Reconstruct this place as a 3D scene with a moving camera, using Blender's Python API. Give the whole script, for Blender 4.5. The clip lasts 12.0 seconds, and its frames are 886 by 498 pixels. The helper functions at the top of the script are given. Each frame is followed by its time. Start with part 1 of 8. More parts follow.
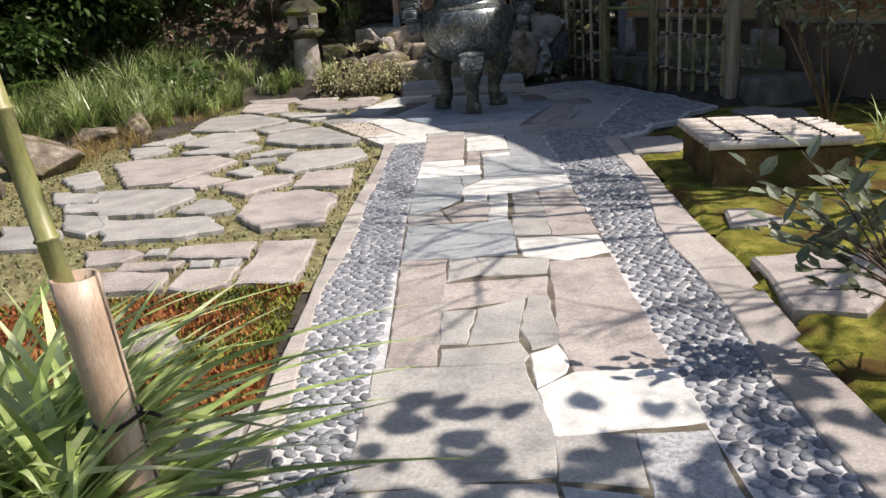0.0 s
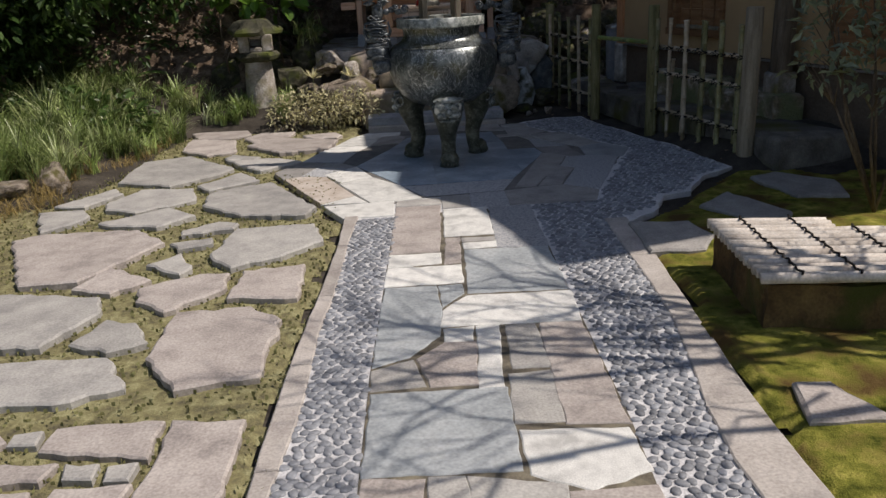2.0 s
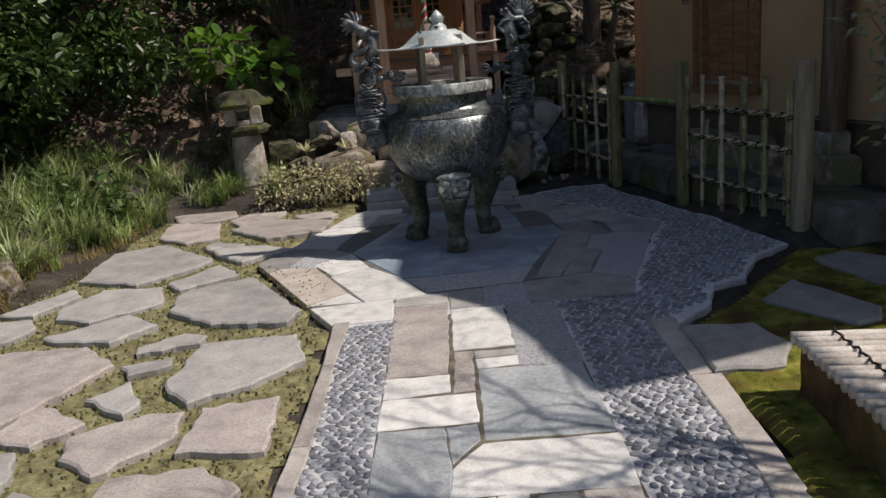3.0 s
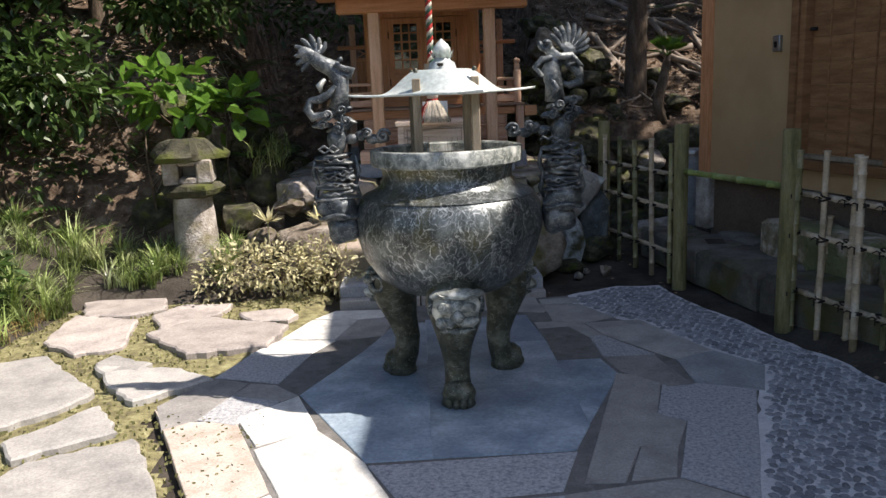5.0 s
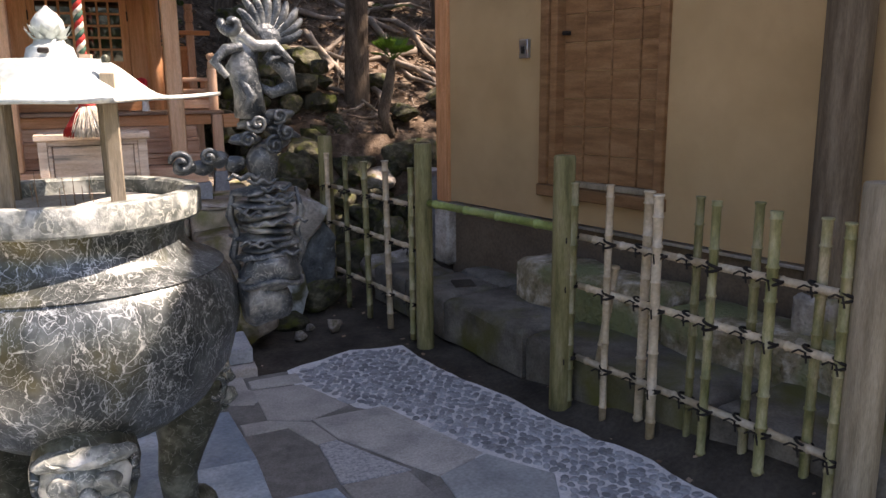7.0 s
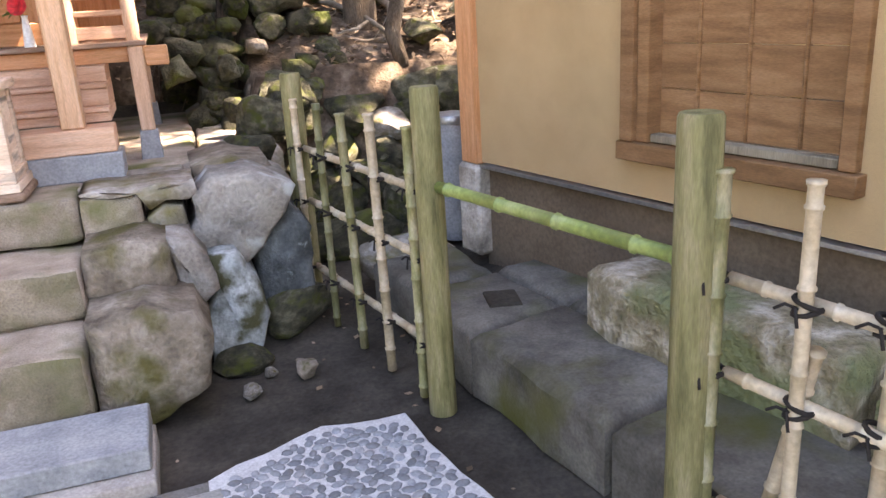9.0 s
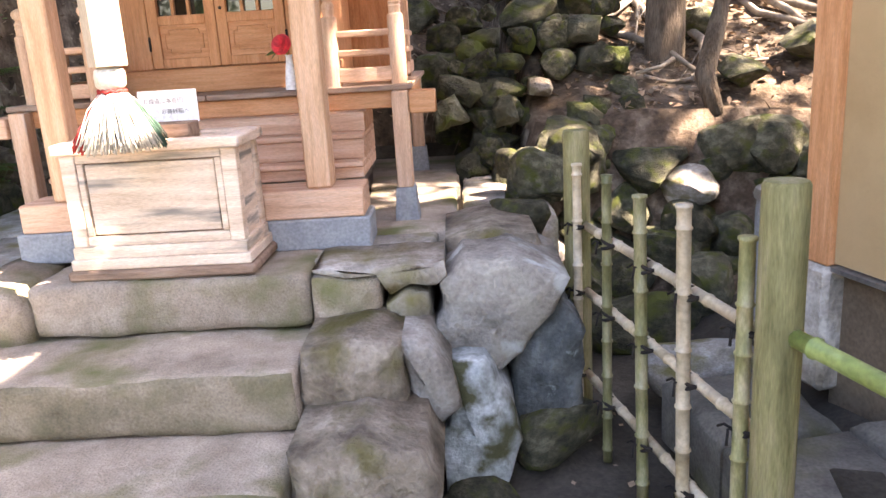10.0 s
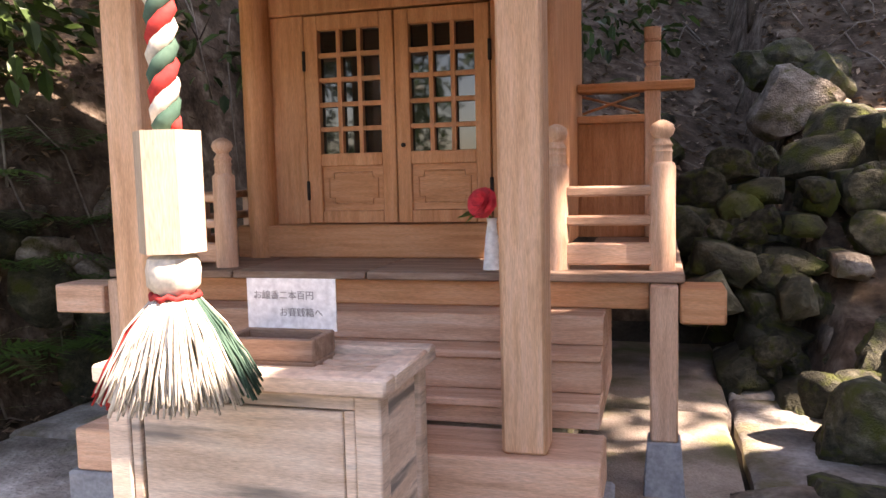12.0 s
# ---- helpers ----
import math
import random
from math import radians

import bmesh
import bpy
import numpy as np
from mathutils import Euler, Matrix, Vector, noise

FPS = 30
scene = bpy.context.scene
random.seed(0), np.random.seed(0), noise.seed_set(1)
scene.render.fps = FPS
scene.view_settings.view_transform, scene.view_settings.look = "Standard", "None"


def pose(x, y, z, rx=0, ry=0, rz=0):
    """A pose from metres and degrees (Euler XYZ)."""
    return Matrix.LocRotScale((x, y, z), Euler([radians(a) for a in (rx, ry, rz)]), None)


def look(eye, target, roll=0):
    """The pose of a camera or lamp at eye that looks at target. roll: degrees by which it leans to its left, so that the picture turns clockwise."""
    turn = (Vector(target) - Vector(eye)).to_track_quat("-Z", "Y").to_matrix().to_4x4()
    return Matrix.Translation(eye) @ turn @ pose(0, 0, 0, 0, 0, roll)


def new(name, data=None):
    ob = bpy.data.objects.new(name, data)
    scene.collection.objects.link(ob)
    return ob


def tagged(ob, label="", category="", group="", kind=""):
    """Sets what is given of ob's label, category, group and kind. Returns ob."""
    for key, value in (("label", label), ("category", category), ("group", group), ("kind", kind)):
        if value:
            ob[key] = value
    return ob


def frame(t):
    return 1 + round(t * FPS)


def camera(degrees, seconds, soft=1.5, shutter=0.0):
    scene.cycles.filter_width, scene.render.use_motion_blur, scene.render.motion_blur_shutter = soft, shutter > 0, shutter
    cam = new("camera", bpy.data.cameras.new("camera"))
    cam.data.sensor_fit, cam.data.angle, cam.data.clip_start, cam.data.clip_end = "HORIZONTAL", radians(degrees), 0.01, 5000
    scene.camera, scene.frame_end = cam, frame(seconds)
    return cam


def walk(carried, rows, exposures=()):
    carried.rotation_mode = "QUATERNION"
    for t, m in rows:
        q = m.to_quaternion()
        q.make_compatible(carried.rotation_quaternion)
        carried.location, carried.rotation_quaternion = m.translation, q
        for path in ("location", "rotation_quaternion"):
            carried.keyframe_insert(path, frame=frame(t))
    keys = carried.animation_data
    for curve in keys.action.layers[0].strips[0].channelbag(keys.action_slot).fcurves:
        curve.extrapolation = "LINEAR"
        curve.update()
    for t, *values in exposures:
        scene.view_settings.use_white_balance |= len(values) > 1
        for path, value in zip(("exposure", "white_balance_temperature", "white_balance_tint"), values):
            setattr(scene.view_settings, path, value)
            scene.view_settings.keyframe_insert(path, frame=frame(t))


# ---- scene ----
cam = camera(58.6, 12.0)
EXPOSURES = [(0.0, 0.5, 6900, 15), (0.7, 0.12, 6900, 15), (1.2, 0.08, 6900, 15), (2.5, -0.05, 6900, 15), (3.7, 0.15, 6800, 15), (5.5, 1.3, 6900, 16), (6.5, 1.65, 7200, 20), (7.2, 1.95, 8000, 25), (8.8, 3.5, 8400, 24), (9.5, 3.8, 8300, 23), (10.5, 3.4, 7900, 23), (12.0, 2.7, 7900, 28)]
PATH = [
    (0, (0.039, -0.288, 1.216), (0.043, 1.615, 0.597), -4.2),
    (0.5, (0.03, -0.036, 1.344), (0.14, 1.806, 0.573), -2.0),
    (1, (0.107, 0.335, 1.39), (0.262, 2.183, 0.643), -2.7),
    (1.5, (0.104, 0.65, 1.549), (0.173, 2.502, 0.799), -4.1),
    (2, (0.061, 0.993, 1.615), (0.147, 2.881, 0.961), -3.1),
    (2.5, (0.126, 1.473, 1.623), (0.217, 3.389, 1.057), -4.3),
    (3, (0.152, 1.974, 1.61), (0.22, 3.905, 1.094), -5.0),
    (3.5, (0.291, 2.49, 1.601), (0.42, 4.422, 1.101), -4.1),
    (3.7, (0.319, 2.725, 1.644), (0.473, 4.655, 1.142), -3.8),
    (5.3, (0.321, 4.402, 1.586), (0.366, 6.361, 1.188), -2.3),
    (5.5, (0.298, 4.558, 1.611), (0.348, 6.515, 1.2), -2.1),
    (6, (0.367, 4.933, 1.62), (0.428, 6.888, 1.201), -2.0),
    (6.5, (0.473, 5.266, 1.589), (0.7, 7.212, 1.19), -1.9),
    (7, (0.644, 5.61, 1.592), (1.381, 7.422, 1.175), -0.6),
    (7.2, (0.753, 5.805, 1.561), (1.611, 7.563, 1.143), 0.0),
    (8.8, (1.436, 7.189, 1.529), (2.113, 8.975, 0.936), -3.6),
    (9, (1.484, 7.382, 1.517), (2.08, 9.192, 0.909), -3.4),
    (9.5, (1.571, 7.822, 1.553), (1.93, 9.691, 0.935), -3.0),
    (10, (1.608, 8.32, 1.567), (1.553, 10.253, 1.057), -3.5),
    (10.5, (1.586, 8.717, 1.594), (1.369, 10.664, 1.191), -3.2),
    (11, (1.562, 9.127, 1.603), (1.13, 11.052, 1.274), -3.2),
    (11.5, (1.417, 9.441, 1.619), (0.888, 11.352, 1.357), -2.4),
    (12, (1.34, 9.678, 1.678), (0.813, 11.599, 1.491), -1.4),
]
walk(cam, [(t, look(eye, target, roll)) for t, eye, target, roll in PATH], EXPOSURES)


# ---- world, sun ----
ELEV = 54.0
TO_SUN = Vector((1.0, -0.17, math.tan(radians(ELEV)) * 1.014)).normalized()
world = bpy.data.worlds.new("sky")
scene.world = world
world.use_nodes = True
sky = world.node_tree.nodes.new("ShaderNodeTexSky")
sky.sky_type, sky.sun_disc = "NISHITA", False
sky.sun_elevation = radians(ELEV)
sky.sun_rotation = math.atan2(TO_SUN.x, TO_SUN.y)
world.node_tree.links.new(sky.outputs[0], world.node_tree.nodes["Background"].inputs[0])
world.node_tree.nodes["Background"].inputs[1].default_value = 0.1
lamp = bpy.data.lights.new("sun", "SUN")
lamp.energy, lamp.angle, lamp.color = 4.2, radians(0.6), (1.0, 0.95, 0.88)
sun = new("sun", lamp)
sun.matrix_world = look(TO_SUN * 30, (0, 0, 0))


# ---- materials ----
def mat(name, ramp, scale=6.0, fine=60.0, rough=0.85, bump=0.3, dist=0.01, vary=0.12, metal=0.0, stretch=(1, 1, 1), island=0.0, detail=6, rough2=None, spots=None, veins=None, spec=0.3, backlit=0.0):
    """Noise through a colour ramp, a finer noise over it, a random shade per object or island, and relief."""
    m = bpy.data.materials.new(name)
    m.use_nodes = True
    nt = m.node_tree
    N, L = nt.nodes, nt.links
    bsdf = N["Principled BSDF"]
    co = N.new("ShaderNodeTexCoord")
    mp = N.new("ShaderNodeMapping")
    mp.inputs["Scale"].default_value = stretch
    L.new(co.outputs["Object"], mp.inputs[0])
    rnd = N.new("ShaderNodeObjectInfo")
    geo = N.new("ShaderNodeNewGeometry")
    add = N.new("ShaderNodeVectorMath")
    add.operation = "MULTIPLY_ADD"
    add.inputs[1].default_value = (7, 7, 7)
    L.new(rnd.outputs["Random"], add.inputs[0])
    L.new(mp.outputs[0], add.inputs[2])
    n1 = N.new("ShaderNodeTexNoise")
    n1.inputs["Scale"].default_value, n1.inputs["Detail"].default_value, n1.inputs["Roughness"].default_value = scale, detail, 0.62
    L.new(add.outputs[0], n1.inputs["Vector"])
    cr = N.new("ShaderNodeValToRGB")
    L.new(n1.outputs[0], cr.inputs[0])
    e = cr.color_ramp.elements
    lo, hi = 0.3, 0.7
    for i, c in enumerate(ramp):
        p = lo + (hi - lo) * i / max(1, len(ramp) - 1)
        el = e[i] if i < 2 else e.new(p)
        el.position, el.color = p, (*c, 1)
    n2 = N.new("ShaderNodeTexNoise")
    n2.inputs["Scale"].default_value, n2.inputs["Detail"].default_value = fine, 4
    L.new(add.outputs[0], n2.inputs["Vector"])
    col = cr.outputs[0]

    def mul(col, val, lo2, hi2):
        r = N.new("ShaderNodeMapRange")
        r.inputs[3].default_value, r.inputs[4].default_value = lo2, hi2
        L.new(val, r.inputs[0])
        x = N.new("ShaderNodeMix")
        x.data_type, x.blend_type = "RGBA", "MULTIPLY"
        x.inputs[0].default_value = 1
        L.new(col, x.inputs[6])
        L.new(r.outputs[0], x.inputs[7])
        return x.outputs[2]

    col = mul(col, n2.outputs[0], 0.55, 1.5)
    col = mul(col, rnd.outputs["Random"], 1 - vary, 1 + vary)
    if island:
        col = mul(col, geo.outputs["Random Per Island"], 1 - island, 1 + island)
    if spots:
        c, sc, lo2, hi2 = spots
        n3 = N.new("ShaderNodeTexNoise")
        n3.inputs["Scale"].default_value, n3.inputs["Detail"].default_value = sc, 7
        L.new(add.outputs[0], n3.inputs["Vector"])
        r = N.new("ShaderNodeMapRange")
        r.inputs[1].default_value, r.inputs[2].default_value = lo2, hi2
        L.new(n3.outputs[0], r.inputs[0])
        x = N.new("ShaderNodeMix")
        x.data_type = "RGBA"
        L.new(r.outputs[0], x.inputs[0])
        L.new(col, x.inputs[6])
        x.inputs[7].default_value = (*c, 1)
        col = x.outputs[2]
    for c, sc, w, amount in veins or ():
        n4 = N.new("ShaderNodeTexNoise")
        n4.inputs["Scale"].default_value = sc
        n4.inputs["Detail"].default_value = 4
        n4.inputs["Distortion"].default_value = 1.2
        L.new(add.outputs[0], n4.inputs["Vector"])
        ab = N.new("ShaderNodeMath")
        ab.operation = "SUBTRACT"
        ab.inputs[1].default_value = 0.5
        L.new(n4.outputs[0], ab.inputs[0])
        a2 = N.new("ShaderNodeMath")
        a2.operation = "ABSOLUTE"
        L.new(ab.outputs[0], a2.inputs[0])
        r = N.new("ShaderNodeMapRange")
        r.inputs[1].default_value, r.inputs[2].default_value = 0, w
        r.inputs[3].default_value, r.inputs[4].default_value = amount, 0
        L.new(a2.outputs[0], r.inputs[0])
        x = N.new("ShaderNodeMix")
        x.data_type = "RGBA"
        L.new(r.outputs[0], x.inputs[0])
        L.new(col, x.inputs[6])
        x.inputs[7].default_value = (*c, 1)
        col = x.outputs[2]
    L.new(col, bsdf.inputs["Base Color"])
    if rough2 is None:
        bsdf.inputs["Roughness"].default_value = rough
    else:
        r = N.new("ShaderNodeMapRange")
        r.inputs[3].default_value, r.inputs[4].default_value = rough, rough2
        L.new(n1.outputs[0], r.inputs[0])
        L.new(r.outputs[0], bsdf.inputs["Roughness"])
    bsdf.inputs["Metallic"].default_value = metal
    bsdf.inputs["Specular IOR Level"].default_value = spec
    if backlit:
        bsdf.inputs["Subsurface Weight"].default_value = 0
        tr = N.new("ShaderNodeBsdfTranslucent")
        L.new(col, tr.inputs[0])
        ms = N.new("ShaderNodeMixShader")
        ms.inputs[0].default_value = backlit
        L.new(bsdf.outputs[0], ms.inputs[1])
        L.new(tr.outputs[0], ms.inputs[2])
        L.new(ms.outputs[0], N["Material Output"].inputs[0])
    if bump:
        sm = N.new("ShaderNodeMath")
        sm.operation = "MULTIPLY_ADD"
        sm.inputs[1].default_value = 0.4
        L.new(n2.outputs[0], sm.inputs[0])
        L.new(n1.outputs[0], sm.inputs[2])
        b = N.new("ShaderNodeBump")
        b.inputs["Strength"].default_value, b.inputs["Distance"].default_value = bump, dist
        L.new(sm.outputs[0], b.inputs["Height"])
        L.new(b.outputs[0], bsdf.inputs["Normal"])
    return m


STONE = {
    "grey": mat("paving_grey", [(0.24, 0.235, 0.225), (0.34, 0.33, 0.31), (0.42, 0.41, 0.38)], 5, 90, 0.8, 0.35, 0.006),
    "pink": mat("paving_pink_grey", [(0.24, 0.215, 0.2), (0.35, 0.315, 0.29), (0.42, 0.385, 0.355)], 5, 80, 0.8, 0.35, 0.006),
    "pale": mat("paving_pale", [(0.33, 0.32, 0.3), (0.47, 0.46, 0.43)], 6, 90, 0.8, 0.3, 0.005),
    "blue": mat("paving_blue_grey", [(0.22, 0.24, 0.25), (0.32, 0.345, 0.355), (0.4, 0.42, 0.42)], 4, 60, 0.5, 0.25, 0.004),
    "white": mat("paving_white_granite", [(0.42, 0.42, 0.4), (0.6, 0.6, 0.57), (0.7, 0.7, 0.66)], 10, 190, 0.8, 0.5, 0.004),
    "granite": mat("paving_granite", [(0.17, 0.18, 0.2), (0.36, 0.37, 0.38), (0.5, 0.5, 0.5)], 60, 260, 0.8, 0.9, 0.005),
    "dark": mat("paving_dark", [(0.2, 0.195, 0.185), (0.285, 0.275, 0.26), (0.36, 0.345, 0.325)], 5, 90, 0.75, 0.3, 0.005),
    "deepblue": mat("paving_deep_blue", [(0.15, 0.205, 0.26), (0.26, 0.325, 0.385), (0.48, 0.56, 0.61)], 3, 60, 0.35, 0.25, 0.004),
    "tan": mat("paving_tan", [(0.3, 0.25, 0.2), (0.43, 0.38, 0.33), (0.48, 0.44, 0.4)], 7, 90, 0.8, 0.3, 0.005),
}
JOINTGREY = mat("grey_joint", [(0.1, 0.097, 0.09), (0.15, 0.145, 0.135), (0.2, 0.19, 0.18)], 9, 120, 0.95, 0.6, 0.005)
JOINT = mat("dark_joint", [(0.05, 0.045, 0.035), (0.12, 0.105, 0.08), (0.2, 0.18, 0.13)], 9, 120, 0.95, 0.6, 0.005)
MORTAR = mat("pale_mortar", [(0.45, 0.45, 0.46), (0.62, 0.62, 0.62)], 9, 120, 0.9, 0.4, 0.005)
PEBBLE = mat("slate_pebble", [(0.16, 0.172, 0.19), (0.27, 0.282, 0.3)], 8, 90, 0.55, 0.15, 0.003, island=0.35, spec=0.5)
KERB = mat("kerb_stone", [(0.27, 0.245, 0.23), (0.38, 0.35, 0.32), (0.44, 0.41, 0.38)], 5, 90, 0.85, 0.4, 0.006)
SOIL = mat("dark_soil", [(0.03, 0.026, 0.022), (0.055, 0.048, 0.04), (0.085, 0.075, 0.062)], 3, 50, 0.95, 0.7, 0.02, spec=0.1)
LITTER = mat("leaf_litter_soil", [(0.035, 0.026, 0.018), (0.11, 0.08, 0.058), (0.24, 0.19, 0.145)], 7, 40, 0.95, 1.0, 0.03, spec=0.1)
MOSS = mat("moss", [(0.045, 0.055, 0.01), (0.18, 0.18, 0.035), (0.43, 0.38, 0.1)], 9, 150, 0.95, 1.0, 0.02, spec=0.05, spots=((0.1, 0.065, 0.025), 4.5, 0.47, 0.62))
GAPMOSS = mat("gap_moss_and_grit", [(0.09, 0.08, 0.055), (0.19, 0.175, 0.09), (0.3, 0.29, 0.16)], 16, 150, 0.95, 1.0, 0.014, spec=0.05)
REDMOSS = mat("red_sedum", [(0.1, 0.06, 0.02), (0.29, 0.1, 0.035), (0.38, 0.2, 0.06)], 4, 30, 0.8, 0, island=0.45)
LIMEMOSS = mat("green_sedum", [(0.09, 0.11, 0.02), (0.25, 0.26, 0.05), (0.36, 0.24, 0.06)], 4, 30, 0.8, 0, island=0.4)
ROCK = mat("garden_rock", [(0.09, 0.072, 0.055), (0.22, 0.185, 0.145), (0.4, 0.355, 0.3)], 6, 50, 0.95, 1.0, 0.035, vary=0.22, spots=((0.11, 0.1, 0.035), 4.0, 0.52, 0.66))
ROCKPALE = mat("lichened_rock", [(0.16, 0.145, 0.125), (0.31, 0.28, 0.245), (0.52, 0.5, 0.47)], 6, 60, 0.92, 1.0, 0.02, vary=0.15, spots=((0.17, 0.15, 0.06), 3.4, 0.54, 0.68))
# riser colour: moss, plus the shade of the step fronts mixed in
STEPFRONT = mat("mossy_shaded_tuff_front", [(0.13, 0.115, 0.075), (0.24, 0.205, 0.15), (0.38, 0.32, 0.26)], 4, 110, 0.95, 1.0, 0.02, vary=0.1, spots=((0.15, 0.145, 0.075), 3.4, 0.5, 0.7))
ROCKLICHEN = mat("grey_rock_with_white_lichen", [(0.13, 0.12, 0.105), (0.27, 0.25, 0.225), (0.36, 0.34, 0.3)], 6, 55, 0.95, 1.0, 0.03, spots=((0.5, 0.53, 0.52), 4.5, 0.6, 0.68))
LICHENDARK = mat("dark_rock_with_blue_lichen", [(0.035, 0.04, 0.04), (0.1, 0.115, 0.12), (0.2, 0.22, 0.23)], 6, 60, 0.95, 1.0, 0.03, spots=((0.42, 0.5, 0.53), 8.0, 0.6, 0.68))
ROCKRUGGED = mat("rugged_block", [(0.12, 0.11, 0.05), (0.26, 0.22, 0.15), (0.55, 0.5, 0.42)], 9, 40, 0.95, 1.0, 0.06, spots=((0.2, 0.22, 0.11), 2.0, 0.52, 0.62))
LICHEN = mat("bluish_lichen_rock", [(0.12, 0.13, 0.11), (0.32, 0.35, 0.35), (0.6, 0.64, 0.66)], 7, 60, 0.95, 1.0, 0.02, spots=((0.08, 0.08, 0.04), 5.0, 0.52, 0.62))
ROCKMOSS = mat("mossy_rock", [(0.025, 0.025, 0.017), (0.075, 0.073, 0.048), (0.18, 0.17, 0.12)], 6, 60, 0.95, 1.0, 0.03, vary=0.35, spots=((0.085, 0.1, 0.022), 4.5, 0.5, 0.66))
TERRACE = mat("dark_terrace_stone", [(0.06, 0.055, 0.045), (0.125, 0.115, 0.1), (0.21, 0.195, 0.17)], 4, 80, 0.95, 0.7, 0.012, vary=0.15, spots=((0.1, 0.1, 0.03), 2.2, 0.5, 0.66))
DARKSTONE = mat("dark_mossy_stone", [(0.03, 0.02, 0.01), (0.1, 0.06, 0.025), (0.2, 0.13, 0.05)], 5, 60, 0.95, 1.0, 0.02, spots=((0.07, 0.075, 0.015), 4, 0.5, 0.65))
STEP = mat("tuff_step", [(0.24, 0.195, 0.155), (0.36, 0.3, 0.245), (0.47, 0.4, 0.335)], 5, 130, 0.95, 1.0, 0.02, vary=0.1, spots=((0.15, 0.15, 0.065), 2.9, 0.5, 0.66))
BRONZE = mat("weathered_bronze", [(0.028, 0.036, 0.036), (0.07, 0.082, 0.08), (0.19, 0.215, 0.215)], 6, 60, 0.2, 0.35, 0.006, metal=0.45, rough2=0.45, veins=(((0.62, 0.66, 0.65), 7, 0.009, 0.85), ((0.6, 0.64, 0.64), 12, 0.011, 0.75), ((0.45, 0.5, 0.5), 24, 0.014, 0.5), ((0.7, 0.72, 0.7), 4, 0.004, 0.9)), spots=((0.1, 0.095, 0.04), 3.2, 0.55, 0.7), stretch=(1.3, 1.3, 0.9), detail=10, spec=0.5)
RIMBRONZE = mat("stained_rim_bronze", [(0.05, 0.06, 0.05), (0.17, 0.19, 0.18), (0.5, 0.52, 0.48)], 13, 60, 0.35, 0.6, 0.008, metal=0.3, rough2=0.6, veins=(((0.6, 0.62, 0.56), 17, 0.02, 0.8),), spots=((0.66, 0.68, 0.64), 7.0, 0.55, 0.66), detail=10)
BRONZELEG = mat("dark_olive_bronze", [(0.025, 0.027, 0.02), (0.07, 0.075, 0.055), (0.2, 0.21, 0.17)], 9, 60, 0.35, 0.5, 0.008, metal=0.4, rough2=0.6, veins=(((0.4, 0.42, 0.38), 14, 0.01, 0.5),))
BRONZEPALE = mat("pale_patina", [(0.36, 0.42, 0.41), (0.52, 0.57, 0.55), (0.64, 0.68, 0.66)], 4, 50, 0.45, 0.2, 0.004, metal=0.2)
DRAGON = mat("dragon_bronze", [(0.025, 0.033, 0.042), (0.09, 0.105, 0.115), (0.3, 0.31, 0.3)], 13, 60, 0.3, 0.8, 0.012, metal=0.4, rough2=0.6, vary=0.05, veins=(((0.5, 0.53, 0.52), 22, 0.014, 0.5),), spots=((0.5, 0.52, 0.49), 5.0, 0.6, 0.72))
CEDAR = mat("orange_cedar", [(0.44, 0.19, 0.08), (0.56, 0.27, 0.13), (0.64, 0.34, 0.19)], 5, 70, 0.6, 0.15, 0.003, stretch=(9, 9, 0.8), vary=0.08)
CEDARX = mat("orange_cedar_crosswise", [(0.44, 0.19, 0.08), (0.56, 0.27, 0.13), (0.64, 0.34, 0.19)], 5, 70, 0.6, 0.15, 0.003, stretch=(0.8, 9, 9), vary=0.08)
CEDARMID = mat("sun_faded_cedar", [(0.47, 0.27, 0.155), (0.6, 0.37, 0.23), (0.67, 0.45, 0.31)], 4, 70, 0.65, 0.2, 0.003, stretch=(9, 9, 0.8), vary=0.06)
CEDARPALE = mat("bleached_cedar", [(0.47, 0.28, 0.185), (0.62, 0.4, 0.275), (0.69, 0.5, 0.38)], 4, 70, 0.75, 0.3, 0.003, stretch=(9, 9, 0.8), vary=0.1)
CEDARPALEX = mat("bleached_cedar_crosswise", [(0.46, 0.265, 0.17), (0.61, 0.38, 0.26), (0.68, 0.48, 0.36)], 4, 70, 0.75, 0.3, 0.003, stretch=(0.8, 9, 9), vary=0.1)
BOXWOOD = mat("box_wood_weathered", [(0.5, 0.37, 0.27), (0.68, 0.54, 0.43), (0.78, 0.68, 0.58)], 3, 50, 0.8, 0.5, 0.003, stretch=(1, 1, 9), vary=0.06, spots=((0.25, 0.225, 0.2), 2.4, 0.57, 0.7))
DARKWOOD = mat("dark_plank", [(0.17, 0.11, 0.08), (0.28, 0.19, 0.14), (0.37, 0.27, 0.21)], 4, 60, 0.8, 0.4, 0.004, stretch=(0.8, 9, 9))
BROWNWOOD = mat("brown_boards", [(0.16, 0.08, 0.035), (0.25, 0.13, 0.06), (0.33, 0.18, 0.09)], 3, 60, 0.7, 0.3, 0.003, stretch=(1, 1, 7))
DARKPOST = mat("dark_brown_post", [(0.07, 0.05, 0.035), (0.13, 0.1, 0.07), (0.2, 0.16, 0.12)], 3, 50, 0.85, 0.5, 0.006, stretch=(7, 7, 0.7))
GREYPOST = mat("grey_weathered_post", [(0.16, 0.13, 0.09), (0.26, 0.22, 0.16), (0.36, 0.31, 0.24)], 3, 50, 0.8, 0.5, 0.006, stretch=(7, 7, 0.7))
